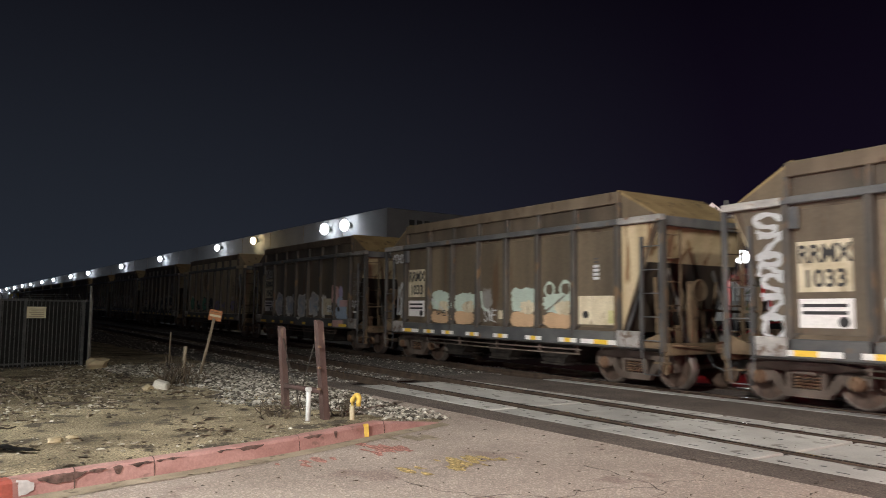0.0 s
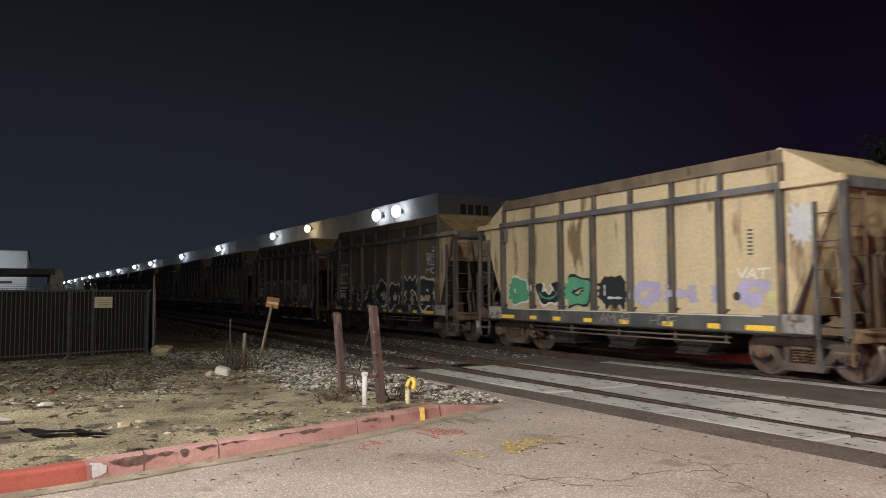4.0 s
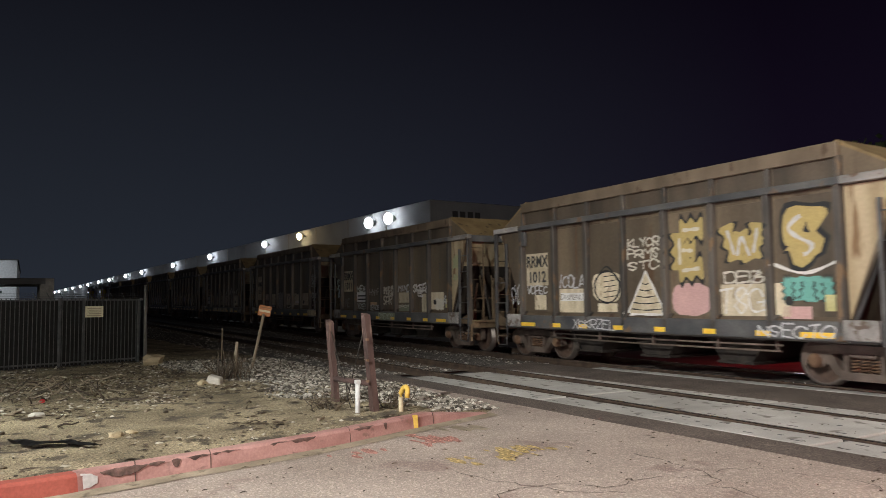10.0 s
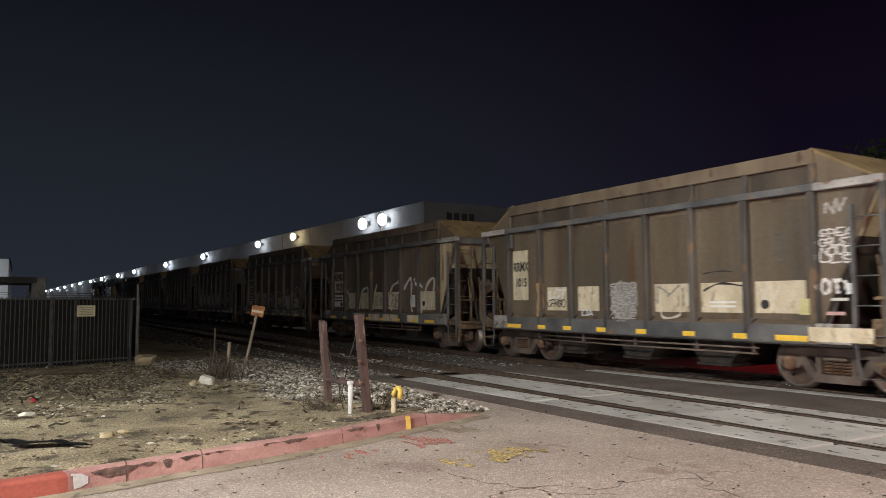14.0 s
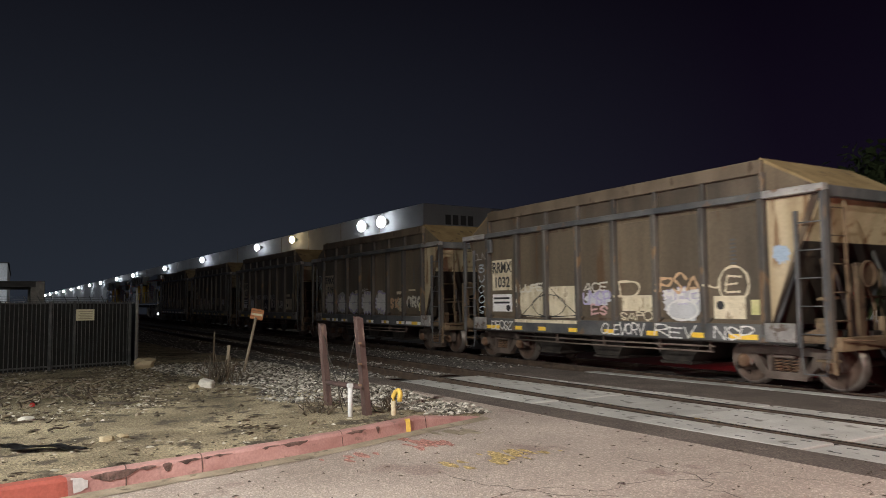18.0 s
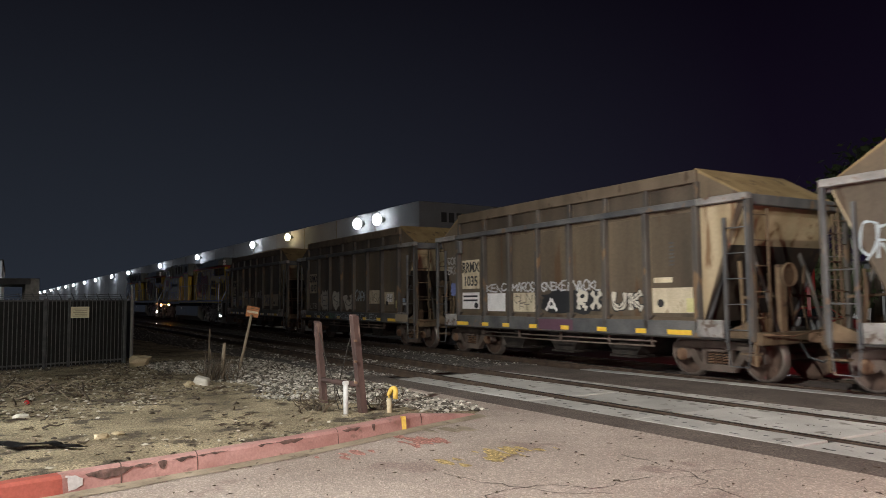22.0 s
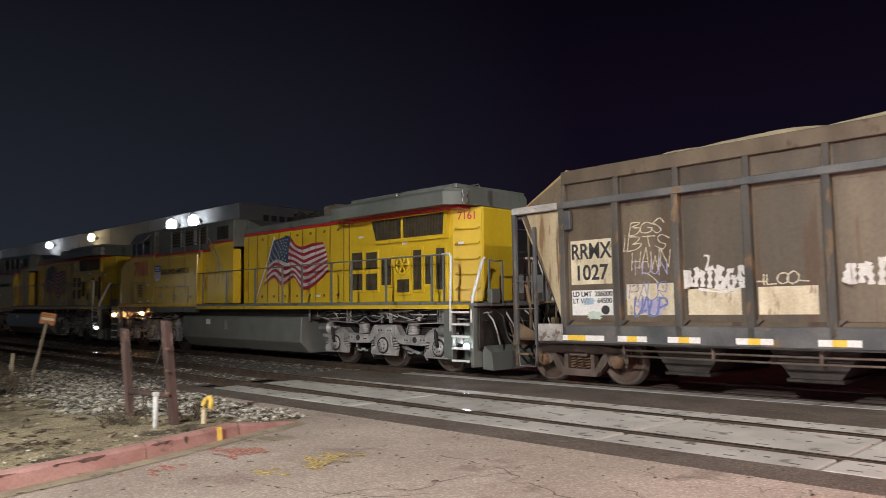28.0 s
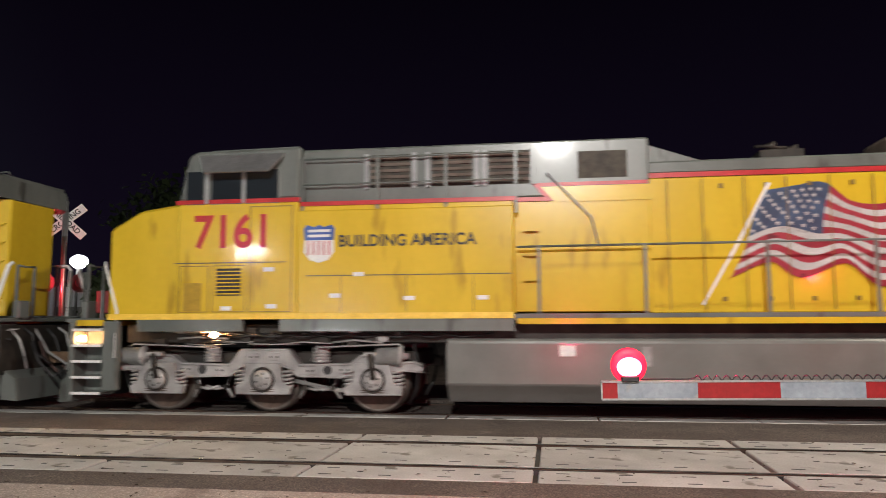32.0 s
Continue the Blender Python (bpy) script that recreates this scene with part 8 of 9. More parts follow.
def engine_truck(root, axles):
    x0 = axles[1]
    tr = new("truck")
    tr.parent = root
    tr.location = (x0 - LMID, 0, 0)
    rel = [a - x0 for a in axles]
    for s in (-1, 1):
        y0, y1 = s * 1.06 - 0.09, s * 1.06 + 0.09
        top = [(-2.75, 0.84), (-2.6, 0.90), (-2.35, 0.88), (-2.25, 1.00), (-1.70, 1.00), (-1.50, 0.86), (-0.62, 0.84), (-0.42, 1.10), (0.42, 1.10), (0.62, 0.84), (1.50, 0.86), (1.70, 1.00), (2.25, 1.00), (2.35, 0.88), (2.6, 0.90), (2.75, 0.84)]
        low = [(2.75, 0.70), (2.45, 0.72), (1.62, 0.62), (1.35, 0.60), (0.6, 0.62), (0.4, 0.78), (-0.4, 0.78), (-0.6, 0.62), (-1.35, 0.60), (-1.62, 0.62), (-2.45, 0.72), (-2.75, 0.70)]
        bm = prism(bmesh.new(), top + low, y0, y1)
        part("side_frame", bm, TRUCK_GREY, tr, "grey cast truck side frame")
        yo = s * 1.155
        part("frame_lip", tube(bmesh.new(), [(x, yo, z - 0.02) for x, z in top], 0.022, 6), TRUCK_GREY, tr)
        part("frame_lip", tube(bmesh.new(), [(x, yo, z + 0.02) for x, z in low], 0.020, 6), TRUCK_GREY, tr)
        for x in (-0.36, 0.0, 0.36):
            part("frame_rib", boxed(x - 0.02, x + 0.02, yo - 0.02, yo + 0.02, 0.80, 1.07), TRUCK_GREY, tr)
        # worn casting bosses and bolted plates along the frame
        for x, z, w, h in ((-1.42, 0.75, 0.10, 0.06), (-0.80, 0.73, 0.07, 0.07), (0.82, 0.73, 0.07, 0.07), (1.42, 0.75, 0.10, 0.06), (-0.18, 0.96, 0.09, 0.06), (0.18, 0.96, 0.09, 0.06)):
            part("boss", boxed(x - w, x + w, yo - 0.012, yo + 0.018, z - h, z + h, 0.01), TRUCK_GREY, tr)
            for q in (-0.6, 0.6):
                part("bolt", boxed(x + q * w - 0.014, x + q * w + 0.014, yo, yo + s * 0.034, z - 0.014, z + 0.014), DARK_STEEL, tr)
        # ribbed rubber springs between the frame and the body
        for x in (-0.98, 0.98):
            prof = [(-0.13, 0.0)]
            for k in range(5):
                prof += [(-0.13 + 0.052 * k, 0.15), (-0.095 + 0.052 * k, 0.15), (-0.09 + 0.052 * k, 0.115)]
            prof += [(0.16, 0.12), (0.16, 0.0)]
            part("rubber_spring", turned(bmesh.new(), prof, "z", (x, s * 1.04, 1.0), 16), TRUCK_GREY, tr, "stacked ribbed rubber spring")
        # brake rigging beside each wheel
        for r, d in ((rel[0], 1), (rel[1], -1), (rel[1], 1), (rel[2], -1)):
            bx = r + 0.56 * d
            part("brake_shoe", prism(bmesh.new(), [(bx - 0.04 * d, 0.66), (bx + 0.05 * d, 0.68), (bx + 0.09 * d, 0.5), (bx + 0.06 * d, 0.30), (bx - 0.03 * d, 0.32), (bx + 0.01 * d, 0.5)], s * 0.80 - 0.05, s * 0.80 + 0.05), DARK_STEEL, tr, "dark cast brake shoe")
            part("brake_lever", tube(bmesh.new(), [(bx + 0.10 * d, s * 1.02, 0.62), (bx + 0.16 * d, s * 1.04, 0.44), (bx + 0.04 * d, s * 1.02, 0.26)], 0.030, 6), TRUCK_GREY, tr)
            part("brake_link", tube(bmesh.new(), [(bx + 0.15 * d, s * 1.06, 0.44), (bx + 0.34 * d, s * 1.06, 0.40), (bx + 0.52 * d, s * 1.06, 0.46)], 0.024, 6), TRUCK_GREY, tr)
            part("link_pin", turned(bmesh.new(), [(-0.03, 0.045), (0.03, 0.045)], "y", (bx + 0.16 * d, s * 1.08, 0.44), 10), DARK_STEEL, tr)
        # snubbers that lean before the outer axles
        for r in (rel[0], rel[2]):
            part("snubber", tube(bmesh.new(), [(r - 0.03, s * 1.30, 1.02), (r - 0.01, s * 1.31, 0.82), (r + 0.03, s * 1.29, 0.60)], 0.045, 8), DARK_STEEL, tr, "dark worn snubber")
            part("snubber_bracket", boxed(r - 0.14, r + 0.12, s * 1.24 - 0.08, s * 1.24 + 0.08, 0.98, 1.05, 0.01), TRUCK_GREY, tr)
        for r in rel:
            part("axle_box", prism(bmesh.new(), [(r - 0.30, 0.86), (r + 0.30, 0.86), (r + 0.36, 0.55), (r + 0.50, 0.46), (r + 0.48, 0.33), (r - 0.48, 0.33), (r - 0.50, 0.46), (r - 0.36, 0.55)], s * 1.16 - 0.06, s * 1.16 + 0.06, bevel=0.012), TRUCK_GREY, tr)
            prof = [(-0.02, 0.17), (0.02, 0.17), (0.035, 0.13), (0.035, 0.06), (0.06, 0.05)]
            part("bearing_cap", turned(bmesh.new(), [(s * a, q) for a, q in prof], "y", (r, s * 1.235, 0.58), 20), TRUCK_GREY, tr)
            part("bearing_ring", turned(bmesh.new(), [(s * 0.0, 0.215), (s * 0.012, 0.215), (s * 0.012, 0.185), (s * 0.0, 0.185)], "y", (r, s * 1.221, 0.58), 22), DARK_STEEL, tr)
            for k in range(6):
                a = k * math.pi / 3 + 0.3
                part("bolt", boxed(r + 0.105 * math.cos(a) - 0.016, r + 0.105 * math.cos(a) + 0.016, s * 1.262 - 0.014, s * 1.262 + 0.014, 0.58 + 0.105 * math.sin(a) - 0.016, 0.58 + 0.105 * math.sin(a) + 0.016), DARK_STEEL, tr)
            for z in (0.375, 0.41):
                part("cast_mark", boxed(r - 0.2, r + 0.2, s * 1.222 - 0.004, s * 1.222 + 0.004, z, z + 0.014), STEEL_DIRT, tr)
            for q in (-0.42, 0.42):
                part("spring", tube(bmesh.new(), [(r + q + 0.08 * math.cos(0.8 * j), s * 1.14 + 0.08 * math.sin(0.8 * j), 0.47 + 0.0085 * j) for j in range(34)], 0.022, 6), TRUCK_GREY, tr)
        for r in (rel[0] - 0.42, rel[2] + 0.30):
            prof = [(-0.26, 0.0), (-0.26, 0.09), (-0.23, 0.14), (0.14, 0.15), (0.15, 0.175), (0.19, 0.175), (0.20, 0.06), (0.30, 0.05), (0.30, 0.0)]
            part("brake_cylinder", turned(bmesh.new(), prof, "x", (r, s * 1.2, 0.98), 18), TRUCK_GREY, tr)
        for d in (-1, 1):
            part("sand_pipe", tube(bmesh.new(), [(2.42 * d, s * 1.24, 0.92), (2.42 * d, s * 1.24, 1.14), (2.36 * d, s * 1.24, 1.18), (1.0 * d, s * 1.24, 1.13), (0.94 * d, s * 1.22, 1.06), (0.86 * d, s * 1.20, 0.90)], 0.017, 6), TRUCK_GREY, tr)
            part("sand_hose", tube(bmesh.new(), [(2.58 * d, s * 1.02, 1.16), (2.66 * d, s * 1.02, 0.80), (2.60 * d, s * 0.92, 0.42), (2.46 * d, s * 0.80, 0.16)], 0.026, 6), BLACK_PLASTIC, tr)
        part("frame_hole", turned(bmesh.new(), [(-0.005, 0.075), (0.005, 0.075)], "y", (1.12, s * 1.156, 0.74), 16), BLACK_MARK, tr)
        part("frame_hole", turned(bmesh.new(), [(-0.005, 0.075), (0.005, 0.075)], "y", (-1.12, s * 1.156, 0.74), 16), BLACK_MARK, tr)
        part("traction_rod", tube(bmesh.new(), [(0.5, s * 1.0, 0.55), (1.1, s * 1.0, 0.42), (1.5, s * 1.0, 0.38)], 0.04, 6), TRUCK_GREY, tr)
    part("centre_frame", boxed(-2.6, 2.6, -0.9, 0.9, 0.75, 1.05, 0.03), DARK_STEEL, tr)
    for r in rel:
        wheelset(tr, r, 0.533, 0.533, WHEEL_FACE)
        part("motor", boxed(r - 0.4, r + 0.4, -0.6, 0.6, 0.3, 0.85, 0.05), DARK_STEEL, tr)
    return tr


def door_lines(root, us, z0, z1, y, name="door_seam"):
    for u in us:
        part(name, boxed(u - LMID - 0.007, u - LMID + 0.007, y - 0.008, y + 0.008, z0, z1), LATCH, root)


def flag(root, y):
    """A painted waving flag of stripes, a starred blue corner and a white staff."""
    bm = bmesh.new()
    top = curve_points([(-10.41, 3.64), (-9.94, 3.71), (-9.50, 3.74), (-9.20, 3.45), (-8.75, 3.37), (-8.30, 3.43), (-7.71, 3.44)], 8)
    low = curve_points([(-11.00, 2.24), (-10.40, 2.48), (-9.90, 2.22), (-9.30, 2.44), (-8.75, 2.08), (-8.20, 2.20), (-7.43, 2.58)], 8)
    nx, nz = len(top) - 1, 26
    ks = np.arange(nx + 1)

    def at(i, j):
        v = j / nz
        a = (np.interp(i, ks, [q[0] for q in low]), np.interp(i, ks, [q[1] for q in low]))
        b = (np.interp(i, ks, [q[0] for q in top]), np.interp(i, ks, [q[1] for q in top]))
        fold = 0.035 * math.sin(v * 6.0 + i * 0.35)
        return (a[0] + (b[0] - a[0]) * v - LMID + fold, y, a[1] + (b[1] - a[1]) * v)
    g = [[bm.verts.new(at(i, j)) for i in range(nx + 1)] for j in range(nz + 1)]
    for j in range(nz):
        for i in range(nx):
            f = bm.faces.new((g[j][i], g[j][i + 1], g[j + 1][i + 1], g[j + 1][i]))
            stripe = j // 2
            f.material_index = 2 if (i < 18 and j >= 12) else (0 if stripe % 2 == 0 else 1)
    part("flag_emblem", bm, [FLAG_RED, FLAG_WHITE, LOCO_BLUE], root, "painted waving flag with red and white stripes")
    for r in range(7):
        for c in range(6 - r % 2):
            s, v = (1.6 + c * 2.7 + (r % 2) * 1.35) / nx, (13.2 + r * 1.8) / nz
            x, _, z = at(s * nx, v * nz)
            bm = bmesh.new()
            k = [bm.verts.new((x + (0.045 if q % 2 == 0 else 0.019) * math.sin(q * math.pi / 5), y - 0.003, z + (0.045 if q % 2 == 0 else 0.019) * math.cos(q * math.pi / 5))) for q in range(10)]
            bm.faces.new(k)
            part("star", bm, FLAG_WHITE, root)
    part("flag_staff", ribbon(bmesh.new(), [(-11.45 - LMID, 1.80), (-10.9 - LMID, 2.75), (-10.36 - LMID, 3.76)], 0.05, y - 0.002), WHITE_REF, root, "thin pale painted staff")


def shield(root, u, z, y):
    out = [(-0.27, 0.24), (-0.22, 0.31), (-0.08, 0.27), (0, 0.31), (0.08, 0.27), (0.22, 0.31), (0.27, 0.24), (0.25, 0.05), (-0.25, 0.05)]
    low = [(-0.25, 0.05), (0.25, 0.05), (0.26, -0.15), (0.16, -0.28), (0.0, -0.33), (-0.16, -0.28), (-0.26, -0.15)]
    for pts, m, nm in ((out, SHIELD_BLUE, "shield_top"), (low, WHITE_MARK, "shield_base")):
        bm = bmesh.new()
        bm.faces.new([bm.verts.new((u - LMID + a, y, z + b)) for a, b in pts])
        part(nm, bm, m, root, "plain blue and white shield emblem")
    for k in range(5):
        bm = bmesh.new()
        a = -0.20 + 0.09 * k
        bm.faces.new([bm.verts.new(v) for v in ((u - LMID + a, y - 0.002, z + 0.04), (u - LMID + a + 0.03, y - 0.002, z + 0.04), (u - LMID + a + 0.03, y - 0.002, z - 0.2), (u - LMID + a, y - 0.002, z - 0.2))])
        part("shield_bar", bm, LOCO_RED, root)
    for k in range(2):
        part("shield_bar", boxed(u - LMID - 0.19, u - LMID + 0.19, y - 0.003, y - 0.001, z + 0.10 + 0.085 * k, z + 0.145 + 0.085 * k), WHITE_MARK, root, "white bar in place of a name")


def engine(label):
    root = thing("locomotive", Matrix(), label, "locomotive", "engines of the train")
    X = lambda u: u - LMID
    # frame, walkway and skirts
    part("frame", boxed(X(-21.3), X(-1.3), -1.15, 1.15, 1.20, 1.52, 0.02), DARK_STEEL, root)
    part("walkway", boxed(X(-14.45), X(-1.62), -1.50, 1.50, 1.56, 1.665, 0.01), LOCO_GREY, root)
    for s in (-1, 1):
        part("walkway_edge", boxed(X(-14.40), X(-1.62), s * 1.515 - 0.015, s * 1.515 + 0.015, 1.505, 1.60), LOCO_YELLOW, root, "yellow walkway edge stripe")
        part("walkway_trim", boxed(X(-14.40), X(-1.62), s * 1.515 - 0.02, s * 1.515 + 0.02, 1.602, 1.672), LOCO_GREY, root)
        part("cab_skirt", boxed(X(-20.9), X(-19.0), s * 1.45 - 0.06, s * 1.45 + 0.06, 1.40, 1.60), LOCO_GREY, root)
        part("cab_skirt", boxed(X(-18.35), X(-14.45), s * 1.45 - 0.06, s * 1.45 + 0.06, 1.40, 1.60), LOCO_GREY, root)
        part("skirt_stripe", boxed(X(-21.45), X(-14.45), s * 1.515 - 0.008, s * 1.515 + 0.008, 1.60, 1.70), YELLOW_REF, root, "bright yellow reflective stripe")
    # under-frame clutter
    rng = random.Random(9)
    for k in range(16):
        u = -7.6 + 0.38 * k
        bm = tube(bmesh.new(), [(X(u), -1.2, 1.42), (X(u + rng.uniform(-0.1, 0.3)), -1.24 - 0.1 * rng.random(), 1.30 + 0.06 * rng.random()), (X(u + rng.uniform(0.1, 0.6)), -1.2, 1.22 + 0.1 * rng.random()), (X(u + 0.5), -1.0, 1.3)], rng.uniform(0.014, 0.03), 5)
        part("hose", bm, rng.choice([BLACK_PLASTIC, BLACK_PLASTIC, TRUCK_GREY]), root)
    for k in range(9):
        u = -20.2 + 0.55 * k
        part("conduit", tube(bmesh.new(), [(X(u), -1.25, 1.38), (X(u + 0.5), -1.28, 1.30), (X(u + 1.0), -1.25, 1.36)], 0.02, 5), BLACK_PLASTIC, root)
    for k in range(46):
        u = rng.uniform(-8.0, -1.9)
        kind = rng.random()
        if kind < 0.45:
            z = rng.uniform(1.18, 1.48)
            part("pipe", tube(bmesh.new(), [(X(u), -1.22, z), (X(u + 0.4), -1.25 - 0.08 * rng.random(), z + rng.uniform(-0.08, 0.08)), (X(u + rng.uniform(0.7, 1.3)), -1.22, z + rng.uniform(-0.1, 0.1))], rng.uniform(0.008, 0.02), 5), rng.choice([TRUCK_GREY, BLACK_PLASTIC, STEEL_DIRT]), root)
        elif kind < 0.75:
            w, z = rng.uniform(0.04, 0.16), rng.uniform(1.15, 1.38)
            part("valve_box", boxed(X(u) - w, X(u) + w, -1.24, -1.10, z, z + rng.uniform(0.06, 0.14), 0.01), rng.choice([TRUCK_GREY, DARK_STEEL, STEEL_DIRT]), root)
        else:
            part("hanger", boxed(X(u) - 0.02, X(u) + 0.02, -1.26, -1.22, 1.15, 1.52), TRUCK_GREY, root)
    for k in range(26):
        u = rng.uniform(-20.9, -16.4)
        z = rng.uniform(1.18, 1.40)
        if k % 2:
            part("pipe", tube(bmesh.new(), [(X(u), -1.24, z), (X(u + 0.4), -1.27, z + rng.uniform(-0.06, 0.06)), (X(u + 0.9), -1.24, z)], rng.uniform(0.01, 0.022), 5), rng.choice([TRUCK_GREY, BLACK_PLASTIC]), root)
        else:
            part("valve_box", boxed(X(u) - 0.09, X(u) + 0.09, -1.25, -1.10, z - 0.04, z + 0.07, 0.01), rng.choice([TRUCK_GREY, DARK_STEEL]), root)
    pts = []
    for k in range(30):
        s = k / 29
        pts.append((X(-6.0 + 1.5 * s), -1.36, 1.32 - 0.14 * abs(math.sin(s * 2 * math.pi))))
    part("safety_chain", tube(bmesh.new(), pts, 0.018, 5), ALU, root, "pale hanging safety chain")
    # fuel tank
    bm = bmesh.new()
    prof = [(-1.42, 1.28), (1.43, 1.28), (1.461, 1.22), (1.475, 0.55), (1.15, 0.24), (-1.15, 0.24), (-1.475, 0.55), (-1.461, 1.22)]
    a = [bm.verts.new((X(-15.55), y, z)) for y, z in prof]
    b = [bm.verts.new((X(-8.05), y, z)) for y, z in prof]
    bm.faces.new(a[::-1])
    bm.faces.new(b)
    for k in range(8):
        bm.faces.new((a[k], a[(k + 1) % 8], b[(k + 1) % 8], b[k]))
    bmesh.ops.recalc_face_normals(bm, faces=bm.faces[:])
    bmesh.ops.bevel(bm, geom=bm.edges[:], offset=0.02, segments=1, affect="EDGES")
    part("fuel_tank", bm, mat("satin_tank_grey", (0.155, 0.160, 0.148), (0.205, 0.21, 0.196), 0.28, 0.1, 1.5, 20, 0.01, coat=0.7, grain=0.06) if not bpy.data.materials.get("satin_tank_grey") else bpy.data.materials["satin_tank_grey"], root, "long smooth grey fuel tank")
    part("tank_label", boxed(X(-13.75), X(-13.5), -1.486, -1.470, 1.0, 1.17), WHITE_MARK, root)
    part("fill_cap", boxed(X(-12.5), X(-12.35), -1.485, -1.47, 0.85, 1.15), TRUCK_GREY, root)
    # nose, cab, electrical cabinet
    part("nose", prism(bmesh.new(), [(X(-21.52), 1.60), (X(-21.52), 3.18), (X(-20.95), 3.50), (X(-20.1), 3.62), (X(-20.1), 1.60)], -1.42, 1.42, bevel=0.05), LOCO_YELLOW, root)
    part("nose_top", prism(bmesh.new(), [(X(-21.1), 3.42), (X(-20.9), 3.56), (X(-20.5), 3.60), (X(-20.4), 3.50)], -0.6, 0.6), LOCO_YELLOW, root)
    part("cab_lower", boxed(X(-20.2), X(-18.05), -1.50, 1.50, 1.60, 3.58, 0.02), LOCO_YELLOW, root)
    part("cab_stripe", boxed(X(-20.24), X(-18.03), -1.512, 1.512, 3.575, 3.645), LOCO_RED, root, "red stripe round the cab")
    part("cab_upper", prism(bmesh.new(), [(X(-20.22), 3.64), (X(-20.05), 4.42), (X(-19.9), 4.50), (X(-18.05), 4.52), (X(-18.05), 3.64)], -1.48, 1.48, bevel=0.04), LOCO_GREY, root)
    part("cab_roof", prism(bmesh.new(), [(X(-19.9), 4.50), (X(-19.8), 4.60), (X(-18.2), 4.62), (X(-18.05), 4.50)], -1.1, 1.1), LOCO_GREY, root)
    part("aircon", boxed(X(-19.4), X(-18.6), -0.6, 0.6, 4.6, 4.72, 0.04), LOCO_GREY, root)
    for s in (-1, 1):
        for w0, w1 in ((-20.06, -19.76), (-19.60, -19.08), (-18.98, -18.42)):
            part("window_frame", boxed(X(w0) - 0.03, X(w1) + 0.03, s * 1.485 - 0.012, s * 1.485 + 0.012, 3.55, 4.18), LOCO_GREY, root)
            part("window_pane", boxed(X(w0), X(w1), s * 1.50 - 0.006, s * 1.50 + 0.006, 3.58, 4.14), WINDOW, root, "dark cab window")
        part("window_post", boxed(X(-19.05), X(-19.0), s * 1.51 - 0.008, s * 1.51 + 0.008, 3.58, 4.14), ALU, root)
        part("window_post", boxed(X(-19.72), X(-19.66), s * 1.51 - 0.008, s * 1.51 + 0.008, 3.58, 4.14), ALU, root)
        bm = bmesh.new()
        v = [bm.verts.new(c) for c in ((X(-19.85), s * 1.49, 4.42), (X(-18.30), s * 1.49, 4.42), (X(-18.48), s * 1.80, 4.06), (X(-19.62), s * 1.80, 4.06), (X(-19.85), s * 1.49, 4.39), (X(-18.30), s * 1.49, 4.39), (X(-18.48), s * 1.77, 4.05), (X(-19.62), s * 1.77, 4.05))]
        for f in ((0, 1, 2, 3), (7, 6, 5, 4), (0, 4, 5, 1), (1, 5, 6, 2), (2, 6, 7, 3), (3, 7, 4, 0)):
            bm.faces.new([v[k] for k in f])
        bmesh.ops.recalc_face_normals(bm, faces=bm.faces[:])
        part("sun_visor", bm, ALU, root, "pale sloping sun visor")
        for u0, u1, z0, z1 in ((-20.15, -19.62, 1.72, 2.5), (-19.56, -18.96, 1.72, 2.5), (-18.9, -18.15, 1.72, 3.5)):
            for a, b, c, d in ((u0, u1, z0, z0 + 0.014), (u0, u1, z1, z1 + 0.014), (u0, u0 + 0.014, z0, z1), (u1 - 0.014, u1, z0, z1)):
                part("door_seam", boxed(X(a), X(b), s * 1.503 - 0.004, s * 1.503 + 0.004, c, d), LATCH, root)
        for u in (-17.3, -16.2, -15.1):
            part("cabinet_joint", boxed(X(u) - 0.006, X(u) + 0.006, s * 1.502 - 0.004, s * 1.502 + 0.004, 1.72, 2.30), LATCH, root)
        part("latch_plate", boxed(X(-19.42), X(-19.28), s * 1.508 - 0.006, s * 1.508 + 0.006, 1.62, 1.68), BLACK_MARK, root)
        part("latch_plate", boxed(X(-18.72), X(-18.58), s * 1.508 - 0.006, s * 1.508 + 0.006, 1.62, 1.68), BLACK_MARK, root)
        part("cab_antenna", boxed(X(-19.2), X(-18.9), s * 0.7 - 0.1, s * 0.7 + 0.1, 4.6, 4.68, 0.02), ALU, root)
        part("cab_vent", boxed(X(-19.48), X(-19.04), s * 1.505 - 0.006, s * 1.505 + 0.006, 2.0, 2.46), GRILLE, root)
        for k in range(7):
            part("vent_slat", boxed(X(-19.50), X(-19.02), s * 1.52 - 0.012, s * 1.52 + 0.012, 2.02 + 0.063 * k, 2.04 + 0.063 * k), LOCO_YELLOW, root)
        part("cab_vent", boxed(X(-20.07), X(-19.75), s * 1.505 - 0.004, s * 1.505 + 0.004, 1.74, 2.22), mat("ochre_louvre", (0.35, 0.22, 0.01), (0.45, 0.28, 0.015), 0.5, 0, 4, 30, 0.05), root)
        part("cab_seam", boxed(X(-20.25), X(-18.25), s * 1.505 - 0.004, s * 1.505 + 0.004, 2.55, 2.565), RIB, root)
        for u, z in ((-19.3, 1.75), (-18.5, 1.78), (-18.55, 2.4), (-17.4, 1.95), (-16.15, 1.9), (-14.95, 1.9), (-17.0, 2.3)):
            part("small_label", boxed(X(u) - 0.09, X(u) + 0.09, s * 1.506 - 0.004, s * 1.506 + 0.004, z, z + 0.07), WHITE_MARK, root)
    part("cabinet", boxed(X(-18.05), X(-14.45), -1.50, 1.50, 1.60, 3.42, 0.02), LOCO_YELLOW, root)
